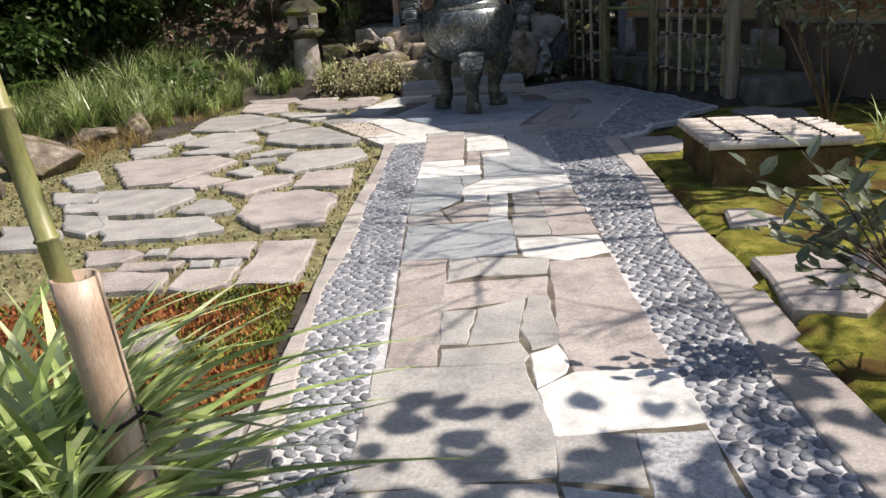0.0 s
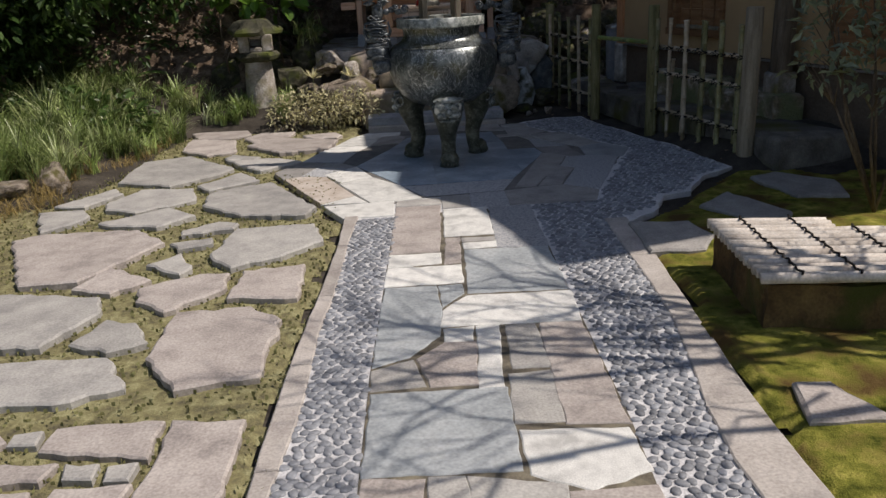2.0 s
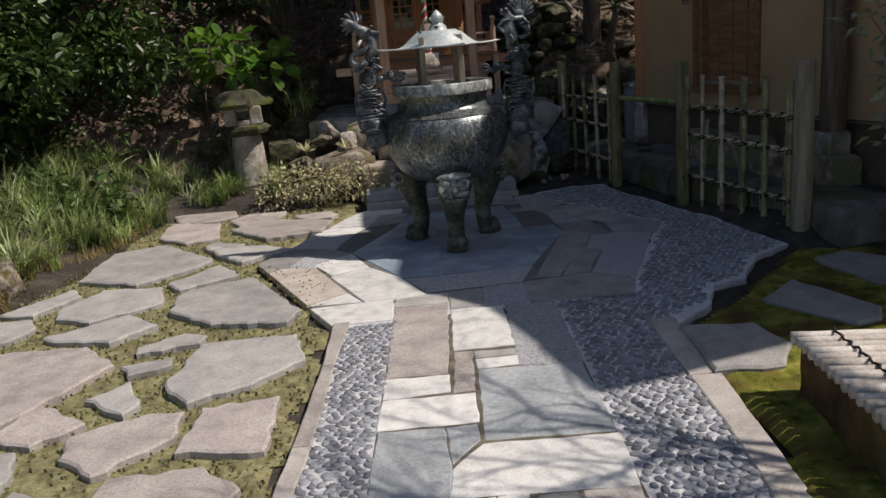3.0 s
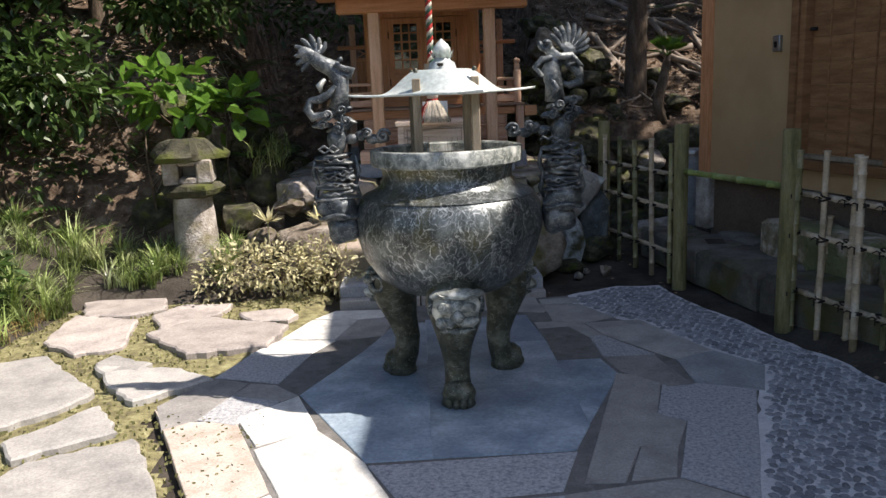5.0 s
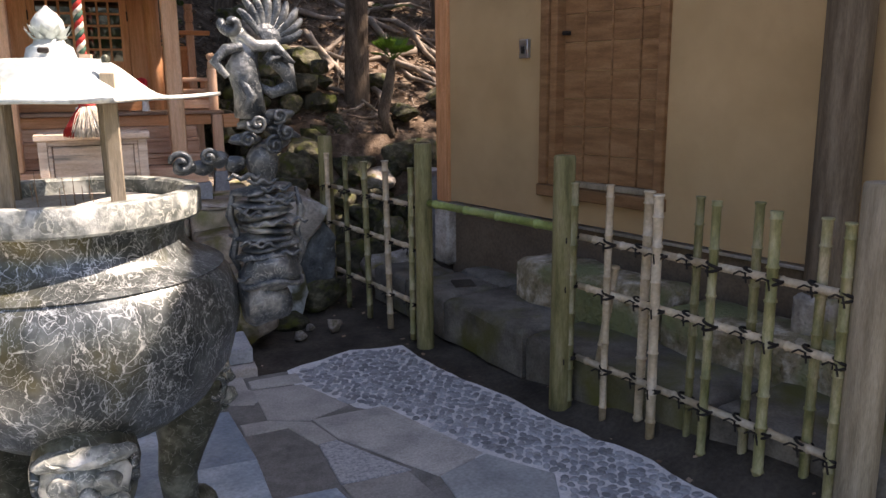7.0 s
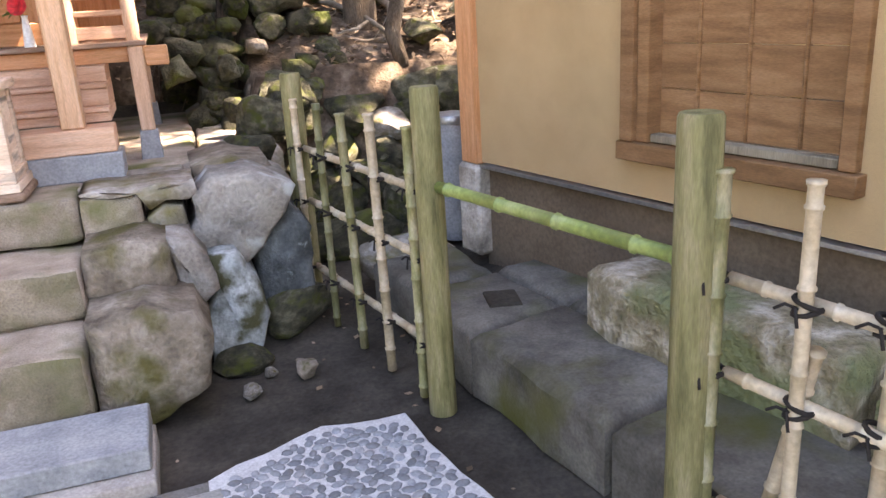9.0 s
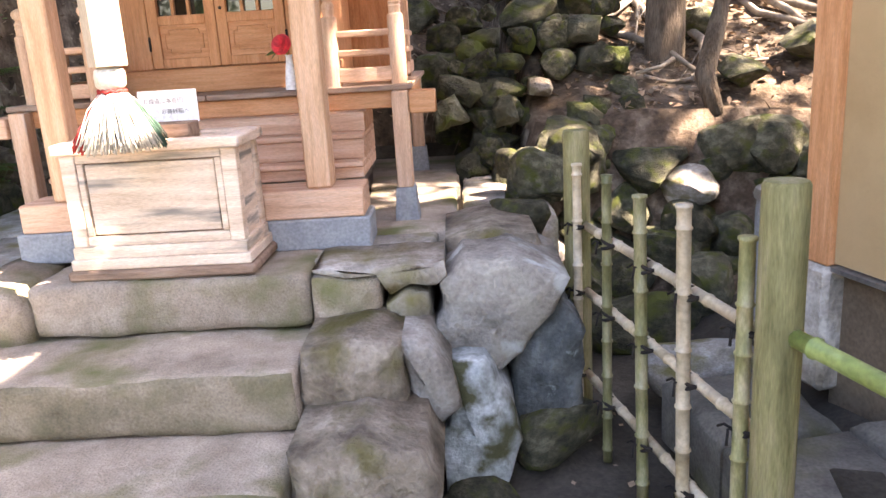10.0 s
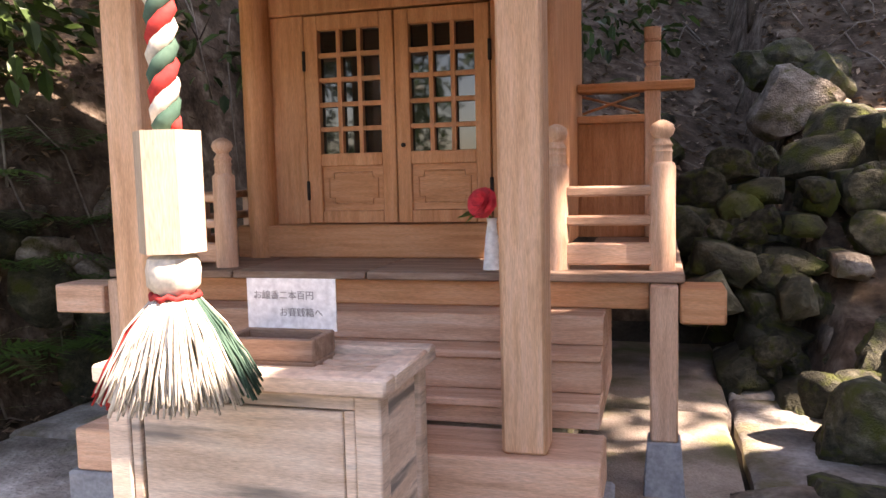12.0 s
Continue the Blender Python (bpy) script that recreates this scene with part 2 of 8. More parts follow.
CONCRETE = mat("blue_grey_concrete", [(0.2, 0.215, 0.235), (0.28, 0.295, 0.315), (0.35, 0.36, 0.37)], 6, 80, 0.9, 0.4, 0.004)
PLASTER = mat("ochre_plaster", [(0.42, 0.285, 0.15), (0.47, 0.325, 0.175), (0.51, 0.36, 0.2)], 2.5, 900, 0.9, 0.12, 0.003)
PLINTH = mat("brown_plinth", [(0.1, 0.075, 0.055), (0.15, 0.115, 0.085)], 3, 60, 0.9, 0.4, 0.006)
BAMBOO = mat("aged_green_bamboo", [(0.1, 0.11, 0.04), (0.24, 0.23, 0.11), (0.44, 0.39, 0.27)], 5, 60, 0.5, 0.1, 0.002, stretch=(3, 3, 1), vary=0.3, spec=0.45)
BAMBOODRY = mat("dry_bamboo", [(0.34, 0.27, 0.17), (0.48, 0.4, 0.29), (0.58, 0.52, 0.42)], 5, 60, 0.5, 0.1, 0.002, vary=0.18, spec=0.45)
BAMBOOGREEN = mat("fresh_green_bamboo", [(0.12, 0.18, 0.045), (0.21, 0.27, 0.085), (0.31, 0.34, 0.16)], 5, 60, 0.4, 0.08, 0.002, spec=0.5)
POSTGREEN = mat("algae_green_post", [(0.09, 0.085, 0.035), (0.19, 0.175, 0.08), (0.29, 0.245, 0.15)], 4, 50, 0.85, 0.6, 0.006, stretch=(5, 5, 0.7), vary=0.12)
BENCHBAMBOO = mat("bleached_bamboo", [(0.36, 0.31, 0.26), (0.54, 0.49, 0.43), (0.64, 0.6, 0.54)], 7, 80, 0.6, 0.3, 0.003, island=0.3, vary=0.2)
CORD = mat("black_cord", [(0.012, 0.01, 0.01), (0.03, 0.025, 0.022)], 30, 200, 0.9, 0.4, 0.002)
WHITEFIBRE = mat("white_hemp", [(0.42, 0.38, 0.31), (0.58, 0.53, 0.45)], 14, 90, 0.88, 0.3, 0.003, island=0.3)
REDFIBRE = mat("red_hemp", [(0.33, 0.02, 0.02), (0.46, 0.05, 0.04)], 14, 90, 0.85, 0.3, 0.003, island=0.2)
GREENFIBRE = mat("green_hemp", [(0.03, 0.08, 0.055), (0.07, 0.13, 0.095)], 8, 60, 0.85, 0.3, 0.003, island=0.2)
WHITEWOOD = mat("pale_planed_wood", [(0.4, 0.32, 0.24), (0.5, 0.4, 0.31)], 4, 60, 0.65, 0.1, 0.002, stretch=(6, 6, 0.7))
PAPER = mat("white_card", [(0.75, 0.77, 0.78), (0.8, 0.81, 0.82)], 4, 60, 0.6, 0)
INK = mat("grey_ink", [(0.22, 0.22, 0.23), (0.28, 0.28, 0.29)], 4, 60, 0.6, 0)
CERAMIC = mat("white_ceramic", [(0.72, 0.73, 0.74), (0.78, 0.79, 0.8)], 4, 60, 0.2, 0, spec=0.5)
PETAL = mat("red_camellia", [(0.6, 0.035, 0.05), (0.75, 0.09, 0.11)], 20, 60, 0.6, 0, backlit=0.2, island=0.2)
DARKGLASS = mat("dark_glass", [(0.01, 0.012, 0.01), (0.02, 0.02, 0.018)], 3, 20, 0.03, 0, spec=0.9)
METALGREY = mat("grey_metal", [(0.3, 0.31, 0.32), (0.4, 0.41, 0.42)], 8, 60, 0.35, 0.05, 0.002, metal=0.8)
BARK = mat("brown_bark", [(0.06, 0.045, 0.03), (0.12, 0.09, 0.065), (0.2, 0.16, 0.12)], 5, 40, 0.95, 1.0, 0.02, stretch=(3, 3, 0.6))
ROOTBARK = mat("pale_root", [(0.14, 0.11, 0.085), (0.24, 0.2, 0.16), (0.34, 0.3, 0.25)], 6, 40, 0.9, 0.6, 0.01)
LEAFDARK = mat("dark_evergreen_leaf", [(0.022, 0.045, 0.012), (0.045, 0.085, 0.02), (0.08, 0.13, 0.035)], 2, 30, 0.4, 0, island=0.4, backlit=0.25, spec=0.4)
LEAFBRIGHT = mat("bright_green_leaf", [(0.07, 0.16, 0.02), (0.13, 0.25, 0.035)], 2, 30, 0.4, 0, island=0.3, backlit=0.35, spec=0.4)
LEAFCREAM = mat("cream_edged_leaf", [(0.2, 0.21, 0.08), (0.55, 0.51, 0.3), (0.68, 0.64, 0.46)], 14, 50, 0.55, 0, island=0.35, backlit=0.2)
LEAFGREY = mat("grey_green_leaf", [(0.12, 0.16, 0.09), (0.26, 0.3, 0.21)], 6, 30, 0.35, 0, island=0.3, backlit=0.25, spec=0.5)
GRASS = mat("grass_blade", [(0.05, 0.085, 0.025), (0.17, 0.225, 0.07), (0.46, 0.48, 0.26)], 3, 30, 0.5, 0, island=0.55, backlit=0.3)
STRAW = mat("straw_grass", [(0.25, 0.18, 0.06), (0.4, 0.3, 0.12)], 2, 30, 0.7, 0, island=0.35, backlit=0.2)
SEDGE = mat("broad_pale_blade", [(0.16, 0.27, 0.05), (0.38, 0.48, 0.17), (0.68, 0.7, 0.5)], 1.5, 30, 0.3, 0, island=0.4, backlit=0.3, spec=0.6)
DEADLEAF = mat("dry_leaf", [(0.12, 0.075, 0.045), (0.25, 0.17, 0.11), (0.42, 0.34, 0.26)], 3, 30, 0.7, 0, island=0.55)
TUBEBAMBOO = mat("pinkish_bamboo", [(0.34, 0.22, 0.15), (0.5, 0.37, 0.27), (0.6, 0.5, 0.4)], 4, 60, 0.45, 0.15, 0.002, stretch=(4, 4, 0.8), spec=0.5)
CANE = mat("olive_cane", [(0.15, 0.16, 0.05), (0.26, 0.26, 0.1), (0.4, 0.36, 0.2)], 4, 60, 0.45, 0.1, 0.002, stretch=(4, 4, 0.8), spec=0.5)
SPRIG = mat("yellow_green_sprig", [(0.14, 0.14, 0.06), (0.33, 0.33, 0.15)], 4, 30, 0.8, 0, island=0.35, backlit=0.2)
FERN = mat("fern_green", [(0.05, 0.11, 0.02), (0.1, 0.18, 0.04)], 2, 30, 0.55, 0, island=0.3, backlit=0.3)
ROOFTILE = mat("dark_roof", [(0.06, 0.065, 0.07), (0.1, 0.105, 0.11)], 4, 60, 0.6, 0.3, 0.005)
ASH = mat("grey_ash", [(0.25, 0.24, 0.23), (0.4, 0.39, 0.37)], 12, 80, 0.95, 0.8, 0.01)


# ---- mesh helpers ----
def as_mesh(name, bm, material, smooth=True):
    me = bpy.data.meshes.new(name)
    bm.to_mesh(me)
    bm.free()
    me.materials.append(material)
    if smooth:
        me.shade_smooth()
        me.set_sharp_from_angle(angle=radians(38))
    return me


def raw_mesh(name, verts, faces, material, smooth=False):
    me = bpy.data.meshes.new(name)
    me.from_pydata([tuple(v) for v in verts], [], faces)
    me.materials.append(material)
    if smooth:
        me.shade_smooth()
    me.update()
    return me


def thing(name, at=(0, 0, 0), turn=0.0, label="", category="", group="", kind=""):
    ob = new(name)
    ob.matrix_world = pose(*at, 0, 0, turn)
    ob.empty_display_size = 0.1
    return tagged(ob, label, category, group, kind)


def part(name, mesh, parent, label="", at=(0, 0, 0), turn=(0, 0, 0), kind=""):
    ob = new(name, mesh)
    ob.parent = parent
    ob.matrix_basis = pose(*at, *turn)
    return tagged(ob, label, kind=kind)


def solo(name, mesh, at=(0, 0, 0), turn=(0, 0, 0), label="", category="", group="", kind=""):
    ob = new(name, mesh)
    ob.matrix_world = pose(*at, *turn)
    return tagged(ob, label, category, group, kind)


def box(bm, lo, hi, bevel=0.0, taper=None):
    lo, hi = Vector(lo), Vector(hi)
    m = Matrix.Translation((lo + hi) / 2) @ Matrix.Diagonal((*(hi - lo), 1))
    r = bmesh.ops.create_cube(bm, size=1, matrix=m)
    if taper:
        c = (lo + hi) / 2
        for v in r["verts"]:
            if v.co.z > c.z:
                v.co.x, v.co.y = c.x + (v.co.x - c.x) * taper, c.y + (v.co.y - c.y) * taper
    if bevel:
        es = list({e for v in r["verts"] for e in v.link_edges})
        bmesh.ops.bevel(bm, geom=es, offset=bevel, segments=1, affect="EDGES")
    return bm


def boxes(name, items, material, bevel=0.004):
    bm = bmesh.new()
    for lo, hi in items:
        box(bm, lo, hi, bevel)
    return as_mesh(name, bm, material)


def each(name, items, material, bevel, parent, label=""):
    """One part for each box."""
    for it in items:
        part(name, boxes(name, [it], material, bevel), parent, label)


def lathe(name, prof, material, seg=32, wobble=0.0, start=0.0):
    """prof: (radius, z) from bottom to top."""
    vs, fs = [], []
    for k, (r, z) in enumerate(prof):
        for i in range(seg):
            a = 2 * math.pi * i / seg + start
            rr = r * (1 + wobble * noise.noise((math.cos(a) * 2, math.sin(a) * 2, z * 6)))
            vs.append((rr * math.cos(a), rr * math.sin(a), z))
    for k in range(len(prof) - 1):
        for i in range(seg):
            j = (i + 1) % seg
            fs.append((k * seg + i, k * seg + j, (k + 1) * seg + j, (k + 1) * seg + i))
    fs.append(tuple(range(seg))[::-1])
    fs.append(tuple(range((len(prof) - 1) * seg, len(prof) * seg)))
    me = raw_mesh(name, vs, fs, material, True)
    me.set_sharp_from_angle(angle=radians(40))
    return me


def tube_geo(pts, radii, seg=8):
    vs, fs = [], []
    n = len(pts)
    pts = [Vector(p) for p in pts]
    for k, p in enumerate(pts):
        d = (pts[min(k + 1, n - 1)] - pts[max(k - 1, 0)]).normalized()
        a = d.orthogonal().normalized() if k == 0 else (a - d * a.dot(d)).normalized()
        b = d.cross(a)
        r = radii[k] if hasattr(radii, "__len__") else radii
        for i in range(seg):
            t = 2 * math.pi * i / seg
            vs.append(p + (a * math.cos(t) + b * math.sin(t)) * r)
    for k in range(n - 1):
        for i in range(seg):
            j = (i + 1) % seg
            fs.append((k * seg + i, k * seg + j, (k + 1) * seg + j, (k + 1) * seg + i))
    fs.append(tuple(range(seg))[::-1])
    fs.append(tuple(range((n - 1) * seg, n * seg)))
    return vs, fs


class Pile:
    """Many small shapes gathered into one mesh."""

    def __init__(self):
        self.v, self.f = [], []

    def add(self, vs, fs):
        o = len(self.v)
        self.v.extend(tuple(v) for v in vs)
        self.f.extend(tuple(i + o for i in f) for f in fs)

    def tube(self, pts, radii, seg=6):
        self.add(*tube_geo(pts, radii, seg))

    def mesh(self, name, material, smooth=True):
        return raw_mesh(name, self.v, self.f, material, smooth)


def tube(name, pts, radii, material, seg=8):
    p = Pile()
    p.tube(pts, radii, seg)
    return p.mesh(name, material)


def inside(x, y, poly):
    c, n = False, len(poly)
    for i in range(n):
        x1, y1 = poly[i]
        x2, y2 = poly[i - 1]
        if (y1 > y) != (y2 > y) and x < (x2 - x1) * (y - y1) / (y2 - y1) + x1:
            c = not c
    return c


def smooth(a, b, x):
    t = min(1.0, max(0.0, (x - a) / (b - a)))
    return t * t * (3 - 2 * t)


def rough_outline(pts, step, amp, seed):
    """Breaks straight edges into short ones that wander a little."""
    rng = random.Random(seed)
    out = []
    n = len(pts)
    for i in range(n):
        a, b = Vector(pts[i]), Vector(pts[(i + 1) % n])
        d = (b - a).length
        k = max(1, int(d / step))
        nrm = Vector((-(b - a).y, (b - a).x)) / max(d, 1e-6)
        for j in range(k):
            q = a.lerp(b, j / k) + nrm * rng.uniform(-amp, amp) * (1 if j else 0.4)
            out.append((q.x, q.y))
    return out


def plate(name, pts, z0, z1, material, bevel=0.006, rough=0.006, seed=0, step=0.08, tilt=0.0):
    """A flat stone: an outline with worn edges and thickness. Returns its mesh, round its own middle, and the middle."""
    area = sum(pts[i - 1][0] * pts[i][1] - pts[i][0] * pts[i - 1][1] for i in range(len(pts)))
    if area < 0:
        pts = pts[::-1]
    c = Vector((sum(p[0] for p in pts) / len(pts), sum(p[1] for p in pts) / len(pts)))
    o = rough_outline([(p[0] - c.x, p[1] - c.y) for p in pts], step, rough, seed)
    n = len(o)
    rng = random.Random(seed + 5)
    tx, ty = rng.uniform(-tilt, tilt), rng.uniform(-tilt, tilt)
    vs = []
    for lift, inset in ((z0, 0.0), (z1 - bevel, 0.0), (z1, bevel * 1.3)):
        for k in range(n):
            p, q, r = Vector(o[k - 1]), Vector(o[k]), Vector(o[(k + 1) % n])
            d = (r - p)
            nrm = Vector((-d.y, d.x)).normalized() if d.length > 1e-6 else Vector((0, 0))
            w = q + nrm * inset
            z = lift + (w.x * tx + w.y * ty if lift > z0 else 0)
            vs.append((w.x, w.y, z))
    fs = []
    for r in range(2):
        for k in range(n):
            j = (k + 1) % n
            fs.append((r * n + k, r * n + j, (r + 1) * n + j, (r + 1) * n + k))
    fs.append(tuple(range(2 * n, 3 * n)))
    fs.append(tuple(range(n))[::-1])
    me = raw_mesh(name, vs, fs, material, False)
    return me, c


ROCKS = {}


def rock_mesh(seed, material, angular=0.35):
    key = (seed, material.name, angular)
    if key not in ROCKS:
        bm = bmesh.new()
        bmesh.ops.create_icosphere(bm, subdivisions=3, radius=0.5)
        off = Vector((seed * 3.7, seed * 1.3, seed * 9.1))
        rng = random.Random(seed)
        cuts = [(Vector((rng.gauss(0, 1), rng.gauss(0, 1), rng.gauss(0, 1))).normalized(), rng.uniform(0.27, 0.4)) for _ in range(13)]
        for v in bm.verts:
            p = v.co.copy()
            for nrm, d in cuts:
                e = p.dot(nrm) - d
                if e > 0:
                    p -= nrm * e * (0.62 + angular)
            v.co = p * (1 + 0.16 * noise.noise(p * 3 + off) + 0.05 * noise.noise(p * 9 + off))
        ROCKS[key] = as_mesh("rock", bm, material)
    return ROCKS[key]


def rock(at, size, seed=1, material=None, label="weathered grey garden rock on the ground", group="garden rocks", turn=(0, 0, 0), name="rock", angular=0.35):
    ob = solo(name, rock_mesh(seed % 7, material or ROCK, angular), at, turn, label, "rock", group)
    ob.scale = [1.2 * q for q in size]
    return ob


def leaves(pile, centre, radius, n, size, rng, flat=1.0, droop=0.2, width=0.45, shell=0.5, fold=True):
    """n folded leaves strewn through a rounded, uneven clump."""
    c = Vector(centre)
    for _ in range(n):
        d = Vector((rng.gauss(0, 1), rng.gauss(0, 1), rng.gauss(0, 1) * flat)).normalized()
        r = radius * (shell + (1 - shell) * rng.random() ** 0.6)
        r *= 1 + 0.35 * noise.noise(d * 2.2 + c)
        p = c + Vector((d.x * r, d.y * r, d.z * r * flat))
        s = size * rng.uniform(0.6, 1.25)
        ax = (d + Vector((rng.gauss(0, 0.7), rng.gauss(0, 0.7), rng.gauss(0, 0.5) - droop))).normalized()
        sd = ax.cross(Vector((rng.gauss(0, 0.5), rng.gauss(0, 0.5), 1))).normalized() * s * width * 0.5
        up = sd.cross(ax).normalized() * s * 0.12
        if size >= 0.12:
            pile.add((p, p + ax * s * 0.3 + sd + up, p + ax * s * 0.7 + sd * 0.9 + up, p + ax * s, p + ax * s * 0.7 - sd * 0.9 + up, p + ax * s * 0.3 - sd + up), ((0, 1, 2, 3), (0, 3, 4, 5)))
            continue
        pile.add((p, p + ax * s * 0.45 + sd + up, p + ax * s, p + ax * s * 0.45 - sd + up), ((0, 1, 2), (0, 2, 3)) if fold else ((0, 1, 2, 3),))


def blades(pile, x, y, z, n, length, width, rng, spread=0.6, seg=4, lean=(0, 0)):
    for _ in range(n):
        a = rng.uniform(0, 2 * math.pi)
        L = length * rng.uniform(0.55, 1.15)
        out = spread * rng.uniform(0.3, 1.2)
        d = Vector((math.cos(a), math.sin(a), 0)) + Vector((lean[0], lean[1], 0))
        side = Vector((-d.y, d.x, 0)).normalized() * width * rng.uniform(0.6, 1.2) / 2
        p0 = Vector((x + rng.gauss(0, 0.02), y + rng.gauss(0, 0.02), z))
        vs, fs = [], []
        for k in range(seg + 1):
            t = k / seg
            p = p0 + d * out * L * t * t + Vector((0, 0, L * (t - 0.45 * out * t * t * 1.2)))
            w = side * (1 - t ** 2.2) * (0.5 + t if t < 0.5 else 1)
            vs += [p - w, p + w]
            if k:
                fs.append((2 * k - 2, 2 * k - 1, 2 * k + 1, 2 * k))
        pile.add(vs, fs)


# ---- ground ----
def height(x, y):
    """The lie of the land: a flat court, a raised platform, beds and hills round it."""
    h = -0.05
    h = h + 0.3 * smooth(-2.2, -3.6, x) * smooth(6.5, 9.5, y) + 0.28 * smooth(10.0, 11.0, y) * smooth(-0.5, -1.2, x)
    back = smooth(11.1, 12.0, y)
    plat = 0.74 * smooth(10.95, 11.6, y) * smooth(2.1, 1.75, x)
    h = max(h, plat - 0.05)
    if x < -0.7:
        h = max(h, 0.6 * smooth(11.0, 11.6, y) * smooth(-0.8, -1.5, x) - 0.05)
        h += 0.7 * max(0.0, y - 11.9 + 0.35 * max(0.0, -1.2 - x)) * smooth(-1.2, -1.8, x) + 0.55 * smooth(11.9, 12.4, y) * smooth(-1.2, -1.6, x)
        h += 0.6 * max(0.0, -4.5 - x) * smooth(2, 8, y)
    hill = 0.62 * max(0.0, y - 14.2 + 0.15 * x)
    hill += 0.7 * smooth(14.0, 14.5, y) * smooth(2.2, 0.5, x)
    if x > 1.7:
        h = max(h, 0.77 * smooth(11.6, 12.3, y) * smooth(2.2, 2.0, x) - 0.05)
        h = max(h, 0.1 + 0.95 * smooth(12.7, 13.1, y) + 0.62 * max(0.0, y - 13.2)) if y > 12.4 and x > 2.0 else h
        h = max(h, 0.25 * smooth(2.5, 3.2, x) * smooth(7.0, 7.8, y) - 0.05)
    if y > 14.0:
        h = max(h, 0.72 + hill)
    r = noise.noise((x * 1.1, y * 1.1, 0)) * 0.05 + noise.noise((x * 3.5, y * 3.5, 3)) * 0.015
    wild = 1.0 if (y > 12 and (x < -0.8 or x > 2.2)) or y > 14.4 else (0.15 if -2.6 < x < 1.7 else 0.35)
    return min(h, 9.0) + r * wild * (1.8 if wild == 1.0 else 0.4)


def axis(lo, hi, step, far):
    near = [lo + step * i for i in range(int((hi - lo) / step) + 1)]
    out, d = [], step
    q = hi
    while q < far:
        d *= 1.35
        q += d
        out.append(q)
    neg, d, q = [], step, lo
    while q > -far:
        d *= 1.35
        q -= d
        neg.append(q)
    return neg[::-1] + near + out


XS, YS = axis(-6.5, 7.0, 0.13, 900), axis(-2.0, 20.0, 0.13, 900)
gv = [(x, y, height(x, y)) for y in YS for x in XS]
nx = len(XS)
gf = [(j * nx + i, j * nx + i + 1, (j + 1) * nx + i + 1, (j + 1) * nx + i) for j in range(len(YS) - 1) for i in range(nx - 1)]
ground = solo("ground", raw_mesh("ground", gv, gf, SOIL, True), label="dark bare garden soil rising into a leaf-strewn wooded slope", category="ground", kind="structure")
ground.data.materials.append(LITTER)
for p in ground.data.polygons:
    c = p.center
    if (c.y > 11.2 and c.x < -0.9) or (c.y > 12.3 and c.x > 2.0) or c.y > 14.1 or c.x < -4.2:
        p.material_index = 1


def carpet(name, poly, z, amp, material, res=0.05, label="", category="moss"):
    """A low uneven cover over part of the ground, thinning out at its edge."""
    x0, x1 = min(p[0] for p in poly), max(p[0] for p in poly)
    y0, y1 = min(p[1] for p in poly), max(p[1] for p in poly)
    vs, idx, fs = [], {}, []
    nx, ny = int((x1 - x0) / res) + 2, int((y1 - y0) / res) + 2
    for j in range(ny):
        for i in range(nx):
            x, y = x0 + i * res, y0 + j * res
            w = 0.12 * noise.noise((x * 4, y * 4, 7))
            idx[i, j] = len(vs), inside(x + w, y + w, poly)
            h = noise.noise((x * 3, y * 3, 1)) * 0.6 + noise.noise((x * 14, y * 14, 2)) * 0.3 + noise.noise((x * 40, y * 40, 2)) * 0.25
            vs.append((x, y, z + amp * h))
    for j in range(ny - 1):
        for i in range(nx - 1):
            q = [idx[i, j], idx[i + 1, j], idx[i + 1, j + 1], idx[i, j + 1]]
            if sum(k[1] for k in q) >= 3:
                fs.append(tuple(k[0] for k in q))
    edge = {}
    for f in fs:
        for k in range(4):
            e = (f[k - 1], f[k])
            edge[tuple(sorted(e))] = edge.get(tuple(sorted(e)), 0) + 1
    for (a, b), n in edge.items():
        if n == 1:
            for k in (a, b):
                vs[k] = (vs[k][0], vs[k][1], z - max(0.02, amp * 1.5))
    return solo(name, raw_mesh(name, vs, fs, material, True), label=label, category=category, kind="stuff")


carpet("moss", [(1.14, 0.395), (1.169, 1.381), (1.216, 2.072), (1.292, 2.763), (1.34, 3.557), (1.416, 4.452), (1.464, 5.252), (1.521, 5.855), (2.026, 6.307), (2.741, 7.116), (3.265, 6.96), (5.267, 6.357), (5.267, 0.395)], 0.008, 0.025, MOSS, 0.045, "golden green moss ground with brown patches")
carpet("gap_moss", [(-0.404, 6.407), (-0.471, 4.9), (-0.547, 3.059), (-3.978, 2.96), (-4.168, 7.896), (-3.215, 9.04), (-2.739, 10.77), (-0.356, 10.47), (-0.356, 9.761), (-1.119, 8)], -0.018, 0.016, GAPMOSS, 0.045, "yellow green moss and grit between flagstones")
carpet("bed_moss", [(-0.528, 3.119), (-0.566, 0.493), (-3.311, 0), (-3.311, 3.159)], -0.015, 0.02, SOIL, 0.06, "dark soil of a planting bed", "soil")

# ---- paving ----
path = tagged(new("path"), "garden path of mixed rectangular paving with pebble borders and stone kerbs", "path", kind="structure")
court = tagged(new("court"), "hexagonal court of wedge-shaped paving stones round an incense burner", "paved court", kind="structure")
me, c = plate("court_bed", [(-1.061, 8), (-0.394, 6.508), (1.454, 6.528), (2.074, 7.948), (1.454, 9.864), (-0.337, 9.761)], -0.08, -0.007, JOINTGREY, 0.002, 0.0)
part("court_bed", me, court, at=(c.x, c.y, 0))
STONES = []


